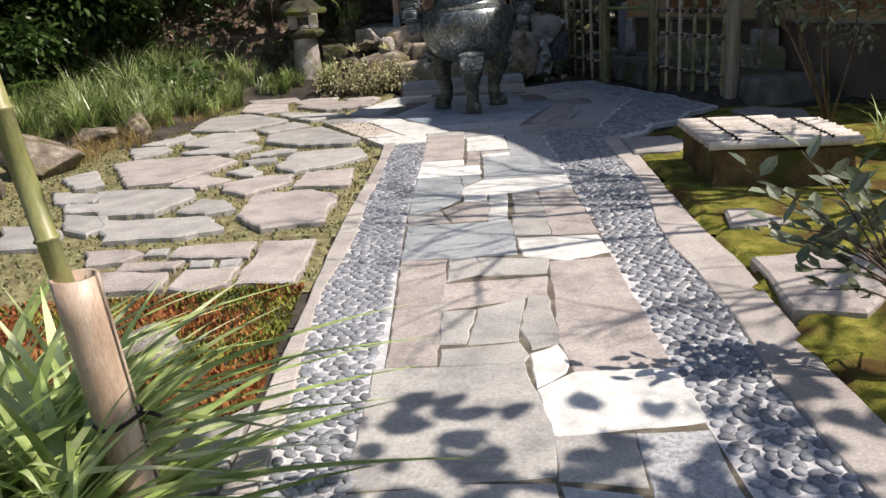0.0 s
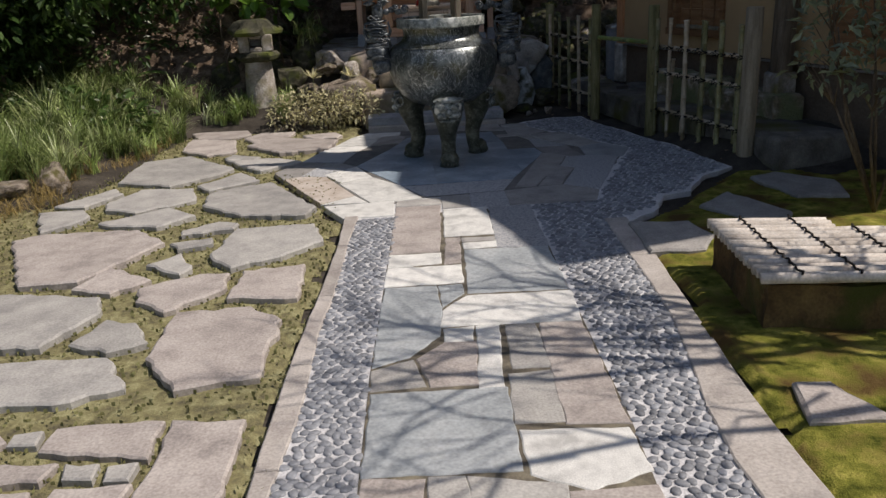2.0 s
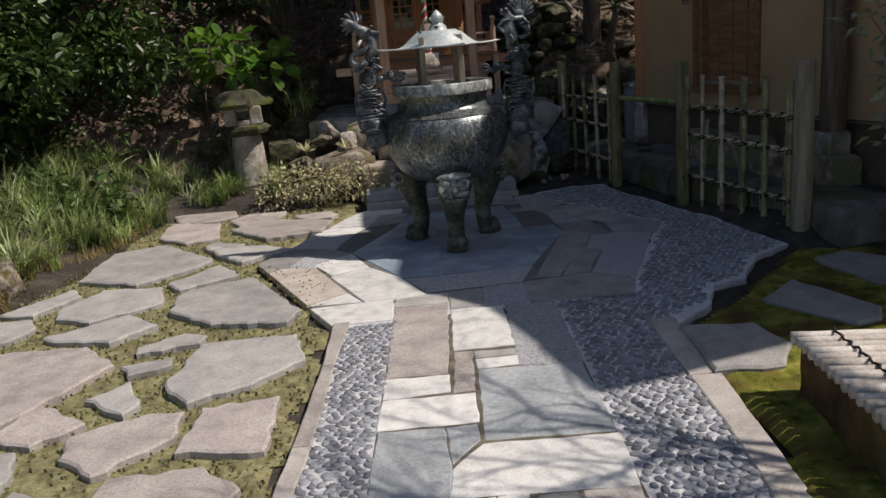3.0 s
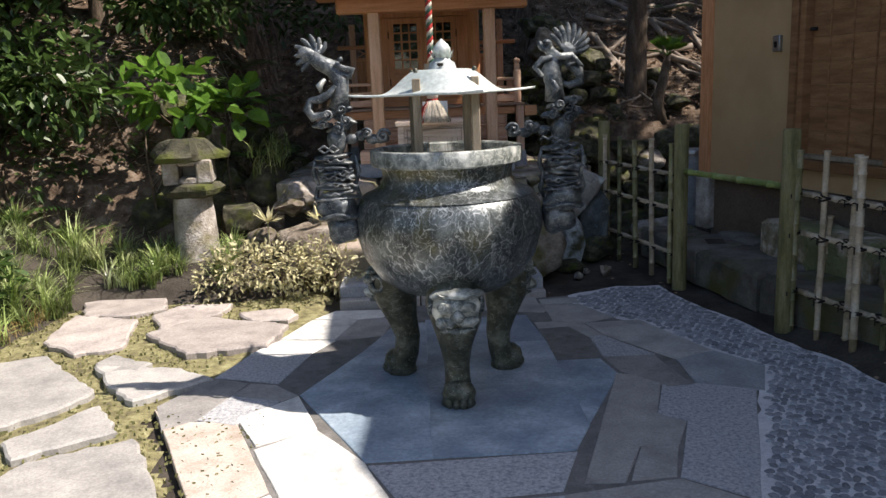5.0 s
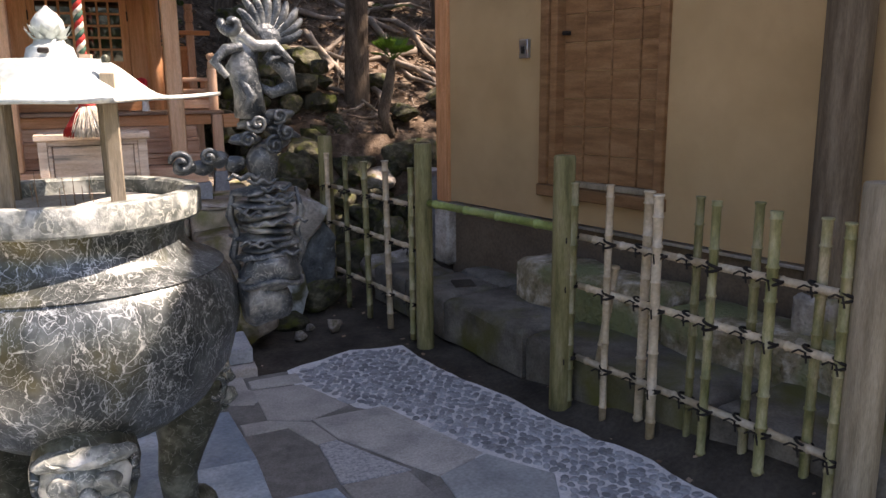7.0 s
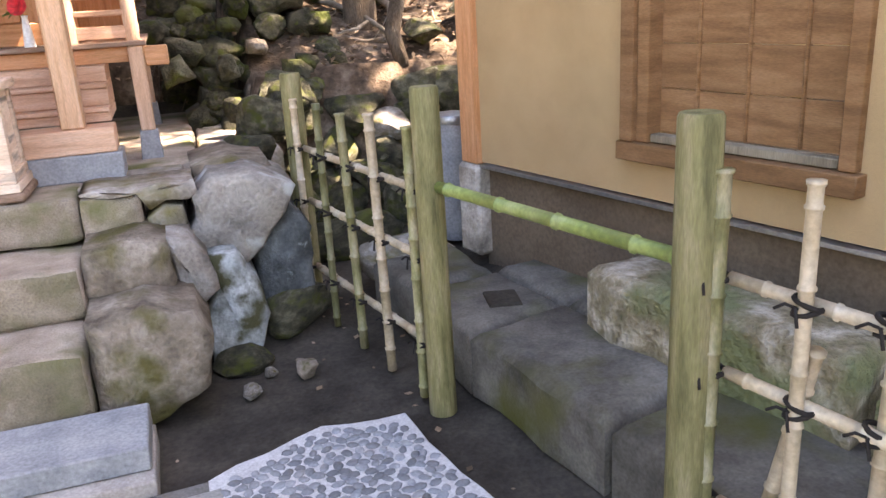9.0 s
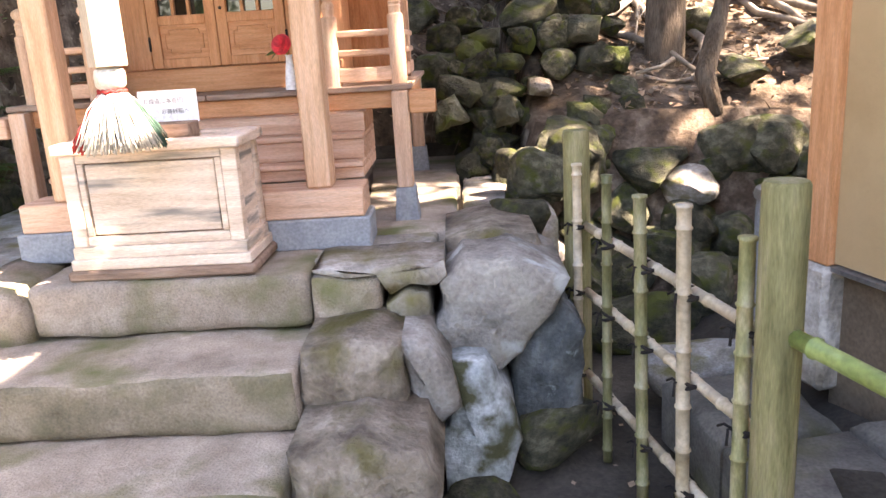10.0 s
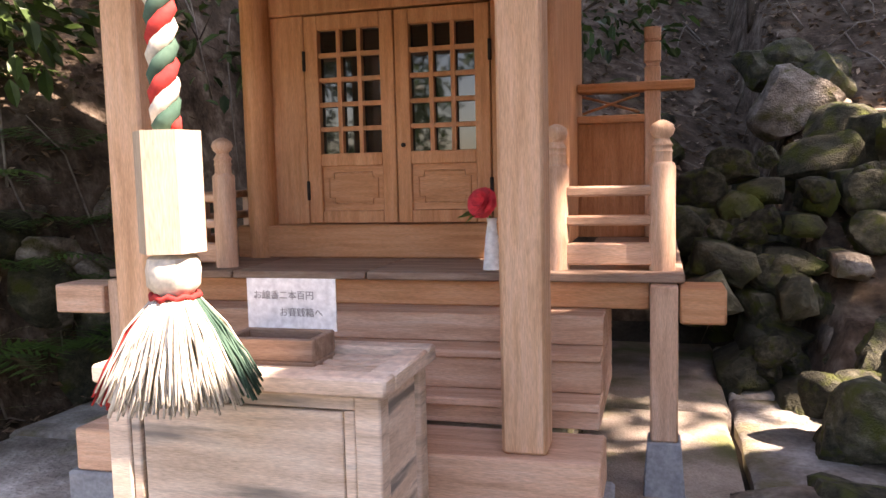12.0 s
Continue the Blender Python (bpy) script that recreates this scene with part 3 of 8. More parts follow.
def laid(kind, parent, pts, look_name, z0, z1, bevel, rough, step, tilt=0.0):
    """Notes a stone; all of them are laid last."""
    STONES.append((kind, parent, pts, look_name, z0, z1, bevel, rough, step, tilt))


def paver_stone(*a):
    laid("paving_stone", path, a[:-1], a[-1], -0.05, 0.001, 0.004, 0.006, 0.06)


def ring_stone(*a):
    laid("paving_stone", court, a[:-1], a[-1], -0.05, 0.0, 0.003, 0.003, 0.15)


flags = tagged(new("flagstone_paving"), "irregular grey and pinkish flagstones set in moss", "paving", kind="structure")


def flag_stone(*a):
    laid("flagstone", flags, a[:-1], a[-1], -0.04, 0.022, 0.01, 0.017, 0.06, 0.012)


def slab_stone(*a):
    laid("flagstone", flags, a[:-1], a[-1], -0.04, 0.016, 0.008, 0.014, 0.06, 0.008)


steppers = tagged(new("stepping_stones"), "flat stepping stones sunk in moss", "stepping stones", kind="structure")


def moss_stone(*a):
    laid("stepping_stone", steppers, a[:-1], a[-1], -0.06, 0.032, 0.012, 0.012, 0.1, 0.01)


paver_stone((-0.223, 2.171), (0.292, 2.131), (0.301, 1.924), (0.33, 1.648), (0.292, 1.48), (-0.261, 1.48), "grey")
paver_stone((0.32, 1.658), (0.54, 1.648), (0.511, 1.401), (0.301, 1.46), "grey")
paver_stone((0.549, 1.648), (0.749, 1.638), (0.73, 1.312), (0.511, 1.332), "granite")
paver_stone((0.311, 1.944), (0.444, 2.042), (0.768, 2.023), (0.759, 1.687), (0.32, 1.667), "white")
paver_stone((0.32, 2.2), (0.425, 2.259), (0.435, 2.111), (0.416, 2.052), (0.311, 1.963), "white")
paver_stone((-0.156, 3.308), (0.063, 3.278), (-0.004, 2.171), (-0.185, 2.181), "pink")
paver_stone((0.073, 3.288), (0.197, 3.278), (0.206, 3.05), (0.054, 2.98), "grey")
paver_stone((0.206, 3.278), (0.53, 3.189), (0.492, 3), (0.216, 3.03), "pale")
paver_stone((0.044, 2.95), (0.492, 2.96), (0.454, 2.743), (0.015, 2.654), "pink")
paver_stone((0.025, 2.634), (0.158, 2.634), (0.101, 2.329), (0.006, 2.338), "grey")
paver_stone((0.168, 2.644), (0.368, 2.733), (0.292, 2.319), (0.111, 2.319), "grey")
paver_stone((0.378, 2.733), (0.463, 2.733), (0.435, 2.279), (0.33, 2.24), (0.311, 2.427), "grey")
paver_stone((0.015, 2.289), (0.292, 2.299), (0.311, 2.19), (0.282, 2.141), (0.006, 2.161), "grey")
paver_stone((0.53, 3.149), (0.826, 3.149), (0.768, 2.033), (0.444, 2.042), (0.435, 2.299), "pink")
paver_stone((-0.137, 3.885), (0.425, 3.865), (0.397, 3.288), (-0.156, 3.318), "blue")
paver_stone((0.425, 3.537), (0.826, 3.497), (0.835, 3.229), (0.606, 3.149), (0.425, 3.258), "white")
paver_stone((-0.137, 4.094), (0.044, 4.174), (0.092, 3.925), (-0.137, 3.915), "grey")
paver_stone((0.063, 4.174), (0.197, 4.323), (0.339, 4.313), (0.311, 3.905), (0.111, 3.915), "pink")
paver_stone((0.444, 3.975), (0.644, 3.985), (0.606, 3.577), (0.416, 3.587), "grey")
paver_stone((0.502, 4.462), (0.644, 4.462), (0.644, 4.015), (0.473, 4.025), "grey")
paver_stone((0.664, 4.462), (0.873, 4.452), (0.845, 3.527), (0.606, 3.557), "pink")
paver_stone((-0.013, 6.679), (0.32, 6.659), (0.254, 5.613), (-0.061, 5.623), "pink")
paver_stone((-0.004, 6.849), (0.32, 6.87), (0.32, 6.689), (-0.013, 6.699), "grey")
paver_stone((0.339, 6.89), (0.549, 6.91), (0.54, 6.578), (0.33, 6.568), "grey")
paver_stone((0.568, 6.94), (0.835, 6.95), (0.826, 6.558), (0.54, 6.548), "granite")
paver_stone((0.33, 6.528), (0.644, 6.528), (0.625, 5.895), (0.301, 5.895), "white")
paver_stone((0.664, 6.538), (0.968, 6.518), (0.93, 5.593), (0.606, 5.623), "granite")
paver_stone((0.406, 5.855), (0.616, 5.844), (0.616, 5.764), (0.406, 5.764), "grey")
paver_stone((0.406, 5.744), (0.616, 5.744), (0.606, 5.633), (0.406, 5.633), "white")
paver_stone((0.301, 5.865), (0.397, 5.865), (0.368, 5.392), (0.263, 5.382), "pink")
paver_stone((-0.061, 5.603), (0.254, 5.593), (0.244, 5.402), (-0.07, 5.382), "white")
paver_stone((-0.07, 5.362), (0.359, 5.352), (0.349, 5.071), (-0.089, 5.081), "white")
paver_stone((0.406, 5.613), (0.921, 5.583), (0.902, 4.87), (0.359, 4.91), "blue")
paver_stone((0.349, 4.87), (0.902, 4.851), (0.873, 4.462), (0.187, 4.502), (0.216, 4.701), "white")
paver_stone((-0.089, 5.061), (0.197, 5.04), (0.206, 4.731), (0.177, 4.403), (0.035, 4.204), (-0.137, 4.124), "blue")
paver_stone((0.206, 5.04), (0.339, 5.05), (0.339, 4.91), (0.216, 4.741), "blue")
paver_stone((0.206, 4.472), (0.349, 4.482), (0.33, 4.323), (0.197, 4.323), "white")
paver_stone((0.359, 4.482), (0.473, 4.482), (0.416, 3.865), (0.311, 3.875), "white")
ring_stone((-1.1, 8.062), (-0.976, 7.865), (-0.642, 7.854), (-0.347, 7.116), (-0.594, 6.92), "tan")
ring_stone((-0.633, 7.875), (-0.366, 8.125), (-0.223, 7.709), (-0.48, 7.553), "white")
ring_stone((-0.48, 7.511), (-0.223, 7.698), (0.025, 7.334), (0.187, 6.9), (-0.213, 6.88), "white")
ring_stone((-0.585, 6.89), (-0.337, 7.085), (-0.232, 6.87), "white")
ring_stone((-0.556, 6.829), (-0.223, 6.849), (0.187, 6.89), (-0.032, 6.849), (-0.032, 6.478), (-0.394, 6.478), "white")
ring_stone((0.054, 7.293), (0.959, 7.314), (0.835, 6.991), (0.206, 6.95), "granite")
ring_stone((0.94, 7.043), (1.359, 8.208), (1.578, 8.114), (1.416, 7.657), (1.521, 7.553), (1.416, 7.334), (1.245, 7.334), (1.102, 7.033), "dark")
ring_stone((1.245, 7.314), (1.407, 7.314), (1.312, 7.054), (1.13, 7.043), "dark")
ring_stone((1.569, 8.052), (2.017, 7.927), (1.569, 6.839), (1.331, 7.054), (1.54, 7.563), (1.426, 7.657), "granite")
ring_stone((0.845, 6.95), (1.321, 7.022), (1.55, 6.809), (1.464, 6.538), (0.826, 6.538), "dark")
ring_stone((-0.89, 8.489), (-0.766, 8.842), (-0.385, 8.811), (-0.509, 8.343), "granite")
ring_stone((-1.1, 8.094), (-0.899, 8.468), (-0.68, 8.364), (-0.842, 7.886), (-0.985, 7.792), "dark")
ring_stone((-0.833, 7.886), (-0.728, 8.177), (-0.461, 8.073), (-0.633, 7.802), "granite")
ring_stone((-0.661, 8.354), (-0.518, 8.312), (-0.375, 8.146), (-0.451, 8.083), (-0.728, 8.198), "dark")
ring_stone((-0.766, 8.874), (-0.623, 9.112), (-0.261, 9.05), (-0.385, 8.832), "white")
ring_stone((-0.623, 9.133), (-0.471, 9.534), (-0.147, 9.503), (-0.261, 9.081), "white")
ring_stone((-0.451, 9.565), (-0.318, 9.751), (0.054, 9.72), (0.035, 9.545), (-0.137, 9.514), "white")
ring_stone((1.359, 8.468), (1.645, 8.468), (1.712, 8), (1.578, 7.99), (1.397, 8.239), "dark")
ring_stone((1.759, 8.385), (2.007, 8.489), (2.188, 8.218), (2.036, 7.875), (1.74, 8.01), "blue")
ring_stone((1.397, 9.143), (1.759, 9.164), (1.998, 8.51), (1.75, 8.395), (1.464, 8.894), "grey")
ring_stone((1.359, 8.863), (1.445, 8.874), (1.655, 8.489), (1.359, 8.489), "granite")
ring_stone((1.188, 9.627), (1.445, 9.617), (1.597, 9.256), (1.378, 9.153), (1.197, 9.236), "dark")
ring_stone((1.064, 9.215), (1.188, 9.215), (1.378, 9.122), (1.445, 8.894), (1.35, 8.874), (1.264, 9.102), (1.073, 9.091), "grey")
ring_stone((1.188, 9.771), (1.445, 9.792), (1.454, 9.648), (1.188, 9.658), "grey")
ring_stone((0.559, 9.895), (1.159, 9.854), (1.159, 9.668), (1.235, 9.555), (1.159, 9.452), (0.549, 9.668), "dark")
ring_stone((-0.137, 9.493), (0.035, 9.514), (0.101, 9.421), (0.054, 9.122), (-0.261, 9.071), "dark")
flag_stone((-1.5, 7.49), (-1.08, 7.678), (-0.614, 6.769), (-0.68, 6.568), (-1.157, 6.659), (-1.5, 6.991), (-1.557, 7.324), "grey")
flag_stone((-1.719, 7.709), (-1.405, 8.114), (-1.185, 7.761), (-1.576, 7.511), "grey")
flag_stone((-2.481, 8), (-2.5, 8.801), (-2.062, 8.988), (-1.509, 8.312), (-1.605, 8.083), (-1.967, 7.761), "grey")
flag_stone((-2.338, 7.303), (-2.176, 7.678), (-1.729, 7.626), (-1.624, 7.241), (-2.014, 6.95), (-2.281, 7.085), "grey")
flag_stone((-2.758, 7.282), (-2.434, 7.792), (-2.31, 7.605), (-2.491, 7.22), "grey")
flag_stone((-2.215, 6.719), (-1.767, 7.022), (-1.509, 6.749), (-1.729, 6.508), (-2.157, 6.659), "grey")
flag_stone((-2.815, 7.126), (-2.462, 7.137), (-2.357, 6.96), (-2.386, 6.799), (-2.577, 6.578), "grey")
flag_stone((-1.528, 6.367), (-1.281, 6.538), (-1.138, 6.468), (-1.147, 6.357), (-1.5, 6.287), "grey")
flag_stone((-1.204, 5.784), (-1.138, 6.337), (-0.585, 6.337), (-0.49, 5.925), (-0.737, 5.674), (-1.023, 5.533), "grey")
flag_stone((-2.71, 6.427), (-2.558, 6.538), (-1.843, 6.488), (-1.567, 6.136), (-1.9, 5.452), (-2.243, 5.452), "pink")
flag_stone((-1.528, 6.086), (-1.262, 6.176), (-1.242, 6.055), (-1.443, 5.955), "grey")
flag_stone((-1.567, 5.684), (-1.395, 5.875), (-1.262, 5.573), (-1.309, 5.473), "grey")
flag_stone((-1.9, 5.342), (-1.786, 5.704), (-1.462, 5.422), (-1.643, 5.241), "pink")
flag_stone((-0.947, 5.04), (-0.928, 5.452), (-0.566, 5.503), (-0.556, 4.98), "pink")
flag_stone((-1.452, 5.091), (-1.5, 5.282), (-1.185, 5.452), (-1.004, 5.432), (-0.995, 5.181), (-1.252, 4.91), "pink")
flag_stone((-1.624, 4.572), (-1.528, 4.851), (-1.357, 4.781), (-1.233, 4.542), (-1.405, 4.462), "grey")
flag_stone((-1.185, 4.353), (-1.166, 4.87), (-0.785, 4.89), (-0.604, 4.701), (-0.623, 4.094), (-0.976, 4.025), "pink")
flag_stone((-2.443, 5.352), (-2.234, 5.352), (-1.681, 5.201), (-1.605, 4.95), (-1.748, 4.552), (-2.119, 4.602), "grey")
flag_stone((-2.072, 4.502), (-1.871, 4.413), (-1.376, 4.403), (-1.195, 4.084), (-1.462, 3.975), (-1.862, 3.995), "grey")
flag_stone((-1.69, 8.759), (-1.119, 8.624), (-0.89, 8.437), (-1.242, 8.135), (-1.452, 8.374), "grey")
flag_stone((-2.234, 9.287), (-2.281, 9.915), (-1.757, 9.751), (-1.643, 9.122), (-1.91, 8.998), "pink")
flag_stone((-1.576, 9.349), (-1.271, 9.73), (-0.614, 9.421), (-0.68, 8.967), (-1.166, 8.874), "pink")
flag_stone((-2.357, 10.28), (-2.205, 10.42), (-1.719, 10.35), (-1.633, 9.988), (-1.843, 9.864), (-2.205, 9.874), "pink")
flag_stone((-1.671, 9.823), (-1.519, 10.08), (-1.138, 10.049), (-1.166, 9.792), (-1.376, 9.586), (-1.471, 9.37), "pink")
flag_stone((-1.033, 9.771), (-0.68, 9.823), (-0.575, 9.648), (-0.633, 9.514), (-0.89, 9.534), "pink")
flag_stone((-1.69, 8.801), (-1.643, 8.946), (-1.338, 8.749), (-1.376, 8.614), (-1.567, 8.614), "grey")
flag_stone((-2.929, 5.925), (-2.758, 6.176), (-2.434, 5.543), (-2.643, 5.493), "grey")
flag_stone((-2.777, 5.412), (-2.329, 5.231), (-2.3, 4.99), (-2.605, 5.061), "grey")
flag_stone((-2.386, 4.691), (-2.053, 4.582), (-1.929, 4.313), (-2.033, 4.184), (-2.224, 4.323), "grey")
flag_stone((-2.682, 4.482), (-2.338, 4.423), (-2.195, 4.244), (-2.138, 3.975), (-2.434, 3.975), "grey")
flag_stone((-2.281, 4.95), (-2.195, 4.93), (-2.091, 4.691), (-2.415, 4.771), (-2.491, 4.99), "grey")
slab_stone((-1.376, 3.627), (-1.366, 3.786), (-0.947, 3.796), (-0.938, 3.527), "pink")
slab_stone((-0.918, 3.786), (-0.623, 3.746), (-0.633, 3.089), (-0.918, 3.129), "pink")
slab_stone((-1.242, 3.527), (-1.109, 3.517), (-1.1, 3.418), (-1.214, 3.438), "grey")
slab_stone((-1.071, 3.497), (-0.966, 3.507), (-0.966, 3.398), (-1.061, 3.408), "grey")
slab_stone((-1.233, 3.139), (-1.223, 3.378), (-0.947, 3.368), (-0.966, 3.129), (-1.119, 3.079), "pink")
slab_stone((-1.9, 3.836), (-1.605, 3.806), (-1.528, 3.716), (-1.605, 3.597), (-1.786, 3.577), "pink")
slab_stone((-1.528, 3.766), (-1.414, 3.786), (-1.405, 3.676), (-1.519, 3.686), "grey")
slab_stone((-1.586, 3.557), (-1.262, 3.537), (-1.29, 3.428), (-1.586, 3.448), "pink")
slab_stone((-1.719, 3.448), (-1.3, 3.378), (-1.262, 3.149), (-1.576, 3.159), "pink")
moss_stone((1.378, 2.93), (1.693, 2.94), (1.836, 2.881), (1.817, 2.565), (1.54, 2.279), (1.302, 2.358), "pink")
moss_stone((1.54, 3.686), (1.683, 3.666), (1.769, 3.378), (1.464, 3.398), "pink")
moss_stone((1.512, 5.875), (1.893, 5.804), (1.941, 5.493), (1.798, 5.252), (1.474, 5.282), "dark")
moss_stone((2.083, 6.136), (2.388, 6.407), (2.608, 5.844), (2.512, 5.684), (2.36, 5.654), "dark")
moss_stone((2.722, 6.779), (2.96, 6.87), (3.275, 6.538), (3.16, 6.146), (2.808, 6.196), "dark")

# the blue stone hexagon under the burner, in six slabs
laid("paving_stone", court, ((-0.356, 8.146), (0.035, 7.334), (0.33, 7.334), (0.33, 8.146)), "deepblue", -0.05, 0.0, 0.003, 0.002, 0.3)
laid("paving_stone", court, ((0.335, 7.334), (0.959, 7.334), (1.073, 7.584), (1.073, 8.146), (0.335, 8.146)), "deepblue", -0.05, 0.0, 0.003, 0.002, 0.3)
laid("paving_stone", court, ((1.078, 7.594), (1.369, 8.208), (1.331, 8.458), (1.078, 8.458)), "deepblue", -0.05, 0.0, 0.003, 0.002, 0.3)
laid("paving_stone", court, ((-0.356, 8.151), (0.33, 8.151), (0.33, 8.78), (-0.07, 8.78)), "deepblue", -0.05, 0.0, 0.003, 0.002, 0.3)
laid("paving_stone", court, ((0.335, 8.151), (1.073, 8.151), (1.073, 8.832), (0.335, 8.832)), "deepblue", -0.05, 0.0, 0.003, 0.002, 0.3)
laid("paving_stone", court, ((-0.07, 8.785), (0.33, 8.785), (0.33, 9.349), (0.12, 9.349), (0.025, 9.04)), "deepblue", -0.05, 0.0, 0.003, 0.002, 0.3)
laid("paving_stone", court, ((0.335, 8.837), (1.073, 8.837), (1.026, 9.4), (0.335, 9.4)), "deepblue", -0.05, 0.0, 0.003, 0.002, 0.3)
# nearest slabs, at the walker's feet
laid("paving_stone", path, ((-0.604, 1.973), (-0.609, 1.529), (-0.909, 1.48), (-0.785, 1.825)), "grey", -0.05, 0.004, 0.006, 0.012, 0.1)
laid("paving_stone", path, ((-0.614, 1.5), (-0.614, 0.691), (-1.405, 0.691), (-1.309, 1.401), (-0.928, 1.46)), "grey", -0.05, 0.004, 0.006, 0.012, 0.1)
laid("paving_stone", path, ((-0.261, 1.46), (0.025, 1.47), (0.282, 1.441), (0.282, 0.74), (-0.28, 0.74)), "grey", -0.05, 0.0, 0.004, 0.005, 0.12)
laid("paving_stone", path, ((0.301, 1.431), (0.492, 1.371), (0.502, 1.283), (0.749, 1.283), (0.749, 0.74), (0.301, 0.74)), "blue", -0.05, 0.0, 0.004, 0.005, 0.12)


def kerb_x(y, side):
    return 0.025 + 0.953 * ((-0.43 - 0.16 * smooth(6.4, 3.3, y) - 0.06 * smooth(3.3, 1.5, y)) if side < 0 else (1.6 - 0.22 * smooth(6.2, 3.0, y) - 0.12 * smooth(3.0, 1.8, y)))


def pebble_in(y, side):
    """The outer edge of the pebble border, where the kerb begins."""
    if side < 0:
        return 0.025 + 0.953 * (-0.34 - 0.1 * smooth(6.4, 4.5, y) - 0.1 * smooth(4.3, 2.9, y) + 0.015 * math.sin(y * 4))
    return 0.025 + 0.953 * (1.42 - 0.26 * smooth(5.4, 3.0, y) - 0.1 * smooth(3.0, 1.8, y) + 0.02 * math.sin(y * 3.3))


me, c = plate("mortar_bed", [(kerb_x(y / 2, -1) + 0.03, y / 2) for y in range(1, 14)] + [(0.1, 6.9), (0.95, 6.95)] + [(kerb_x(y / 2, 1) - 0.03, y / 2) for y in range(12, 0, -1)], -0.08, -0.006, MORTAR, 0.002, 0.0, 1, 0.5)
part("mortar_bed", me, path, at=(c.x, c.y, 0))
me, c = plate("joint_bed", [(-0.27, 0.75), (-0.256, 1.48), (-0.185, 2.22), (-0.166, 3.308), (-0.147, 4.054), (-0.094, 5.05), (-0.07, 5.553), (-0.023, 6.457), (0.949, 6.508), (0.93, 5.553), (0.892, 4.652), (0.854, 3.557), (0.816, 3.059), (0.759, 2.072), (0.745, 0.75)], -0.07, -0.003, JOINT, 0.001, 0.0, 1, 0.5)
part("joint_bed", me, path, at=(c.x, c.y, 0))
for side, cuts in ((-1, (0.6, 1.5, 2.45, 3.4, 4.2, 5.0, 5.85, 6.5)), (1, (0.6, 1.9, 2.9, 3.6, 4.45, 5.3, 6.05))):
    for a, b in zip(cuts, cuts[1:]):
        b -= 0.006
        if side < 0:
            q = ((kerb_x(a, -1), a), (pebble_in(a, -1), a), (pebble_in((a + b) / 2, -1), (a + b) / 2), (pebble_in(b, -1), b), (kerb_x(b, -1), b))
        else:
            q = ((pebble_in(a, 1), a), (kerb_x(a, 1), a), (kerb_x(b, 1), b), (pebble_in(b, 1), b), (pebble_in((a + b) / 2, 1), (a + b) / 2))
        laid("kerb_stone", path, q, "kerb", -0.06, 0.006, 0.005, 0.004, 0.12)
STONE["kerb"] = KERB

# ---- the house beside the court ----
WX, WY = 2.93, 11.17
wd = Vector((0.26, -0.966, 0)).normalized()
wall_turn = math.degrees(math.atan2(wd.y, wd.x))
house = thing("house", (WX, WY, 0), wall_turn, "old house with ochre plaster walls, timber posts and brown board shutters", "house")
# along x: the wall towards the walker; y: away from the court


def wall_with_hole(name, x0, x1, z0, z1, hx0, hx1, hz0, hz1, y0, y1, material):
    return boxes(name, [((x0, y0, z0), (hx0, y1, z1)), ((hx1, y0, z0), (x1, y1, z1)), ((hx0, y0, z0), (hx1, y1, hz0)), ((hx0, y0, hz1), (hx1, y1, z1))], material, 0)


part("wall", wall_with_hole("wall", 0.07, 5.7, 0.7, 3.6, 1.17, 2.0, 0.93, 2.5, 0.0, 0.16, PLASTER), house, "smooth ochre plaster")
part("end_wall", boxes("end_wall", [((0.0, 0.13, 0.7), (0.14, 5.0, 3.6))], PLASTER, 0), house)
part("plinth", boxes("plinth", [((0.05, 0.03, 0.0), (5.7, 0.2, 0.672)), ((0.03, 0.2, 0.0), (0.16, 5.0, 0.698))], PLINTH, 0.003), house, "dark brown plinth")
part("flashing", boxes("flashing", [((0.08, -0.025, 0.674), (5.7, 0.05, 0.692))], METALGREY, 0.002), house)
part("corner_post", boxes("corner_post", [((-0.07, -0.03, 0.69), (0.068, 0.11, 3.6))], CEDAR, 0.006), house, "orange timber corner post")
part("post_stone", boxes("post_stone", [((-0.09, -0.05, 0.2), (0.09, 0.13, 0.688))], ROCKPALE, 0.02), house)
shutter = thing("window_1", (0, 0, 0), 0)
shutter.parent = house
tagged(shutter, "brown boarded shutter in a timber frame")
each("window_frame", [((1.06, -0.05, 0.93), (1.13, 0.05, 2.498)), ((1.131, -0.03, 0.93), (1.19, 0.05, 2.498)), ((1.96, -0.03, 0.93), (2.02, 0.05, 2.498)), ((1.05, -0.06, 0.855), (2.04, 0.06, 0.928)), ((1.05, -0.045, 2.5), (2.04, 0.05, 2.57))], BROWNWOOD, 0.004, shutter)
part("sill_rail", boxes("sill_rail", [((1.195, -0.02, 0.932), (1.955, 0.03, 0.965))], GREYPOST, 0.004), shutter, "weathered grey inner rail")
for i in range(3):
    part("panel_post", boxes("panel_post", [((1.36 + i * 0.21, 0.034, 0.966), (1.372 + i * 0.21, 0.06, 2.498))], BROWNWOOD, 0.003), shutter)
for i in range(9):
    part("board", boxes("board", [((1.17, 0.045, 0.966 + i * 0.17), (1.98, 0.065, 0.966 + i * 0.17 + 0.166))], BROWNWOOD, 0.002), shutter)
part("latch", boxes("latch", [((1.2, 0.0, 1.86), (1.24, 0.045, 1.885))], CORD, 0.004), shutter)
sw = thing("wall_switch", (WX + wd.x * 0.885, WY + wd.y * 0.885, 1.79), wall_turn, "small grey metal switch box on the plaster wall", "switch box")
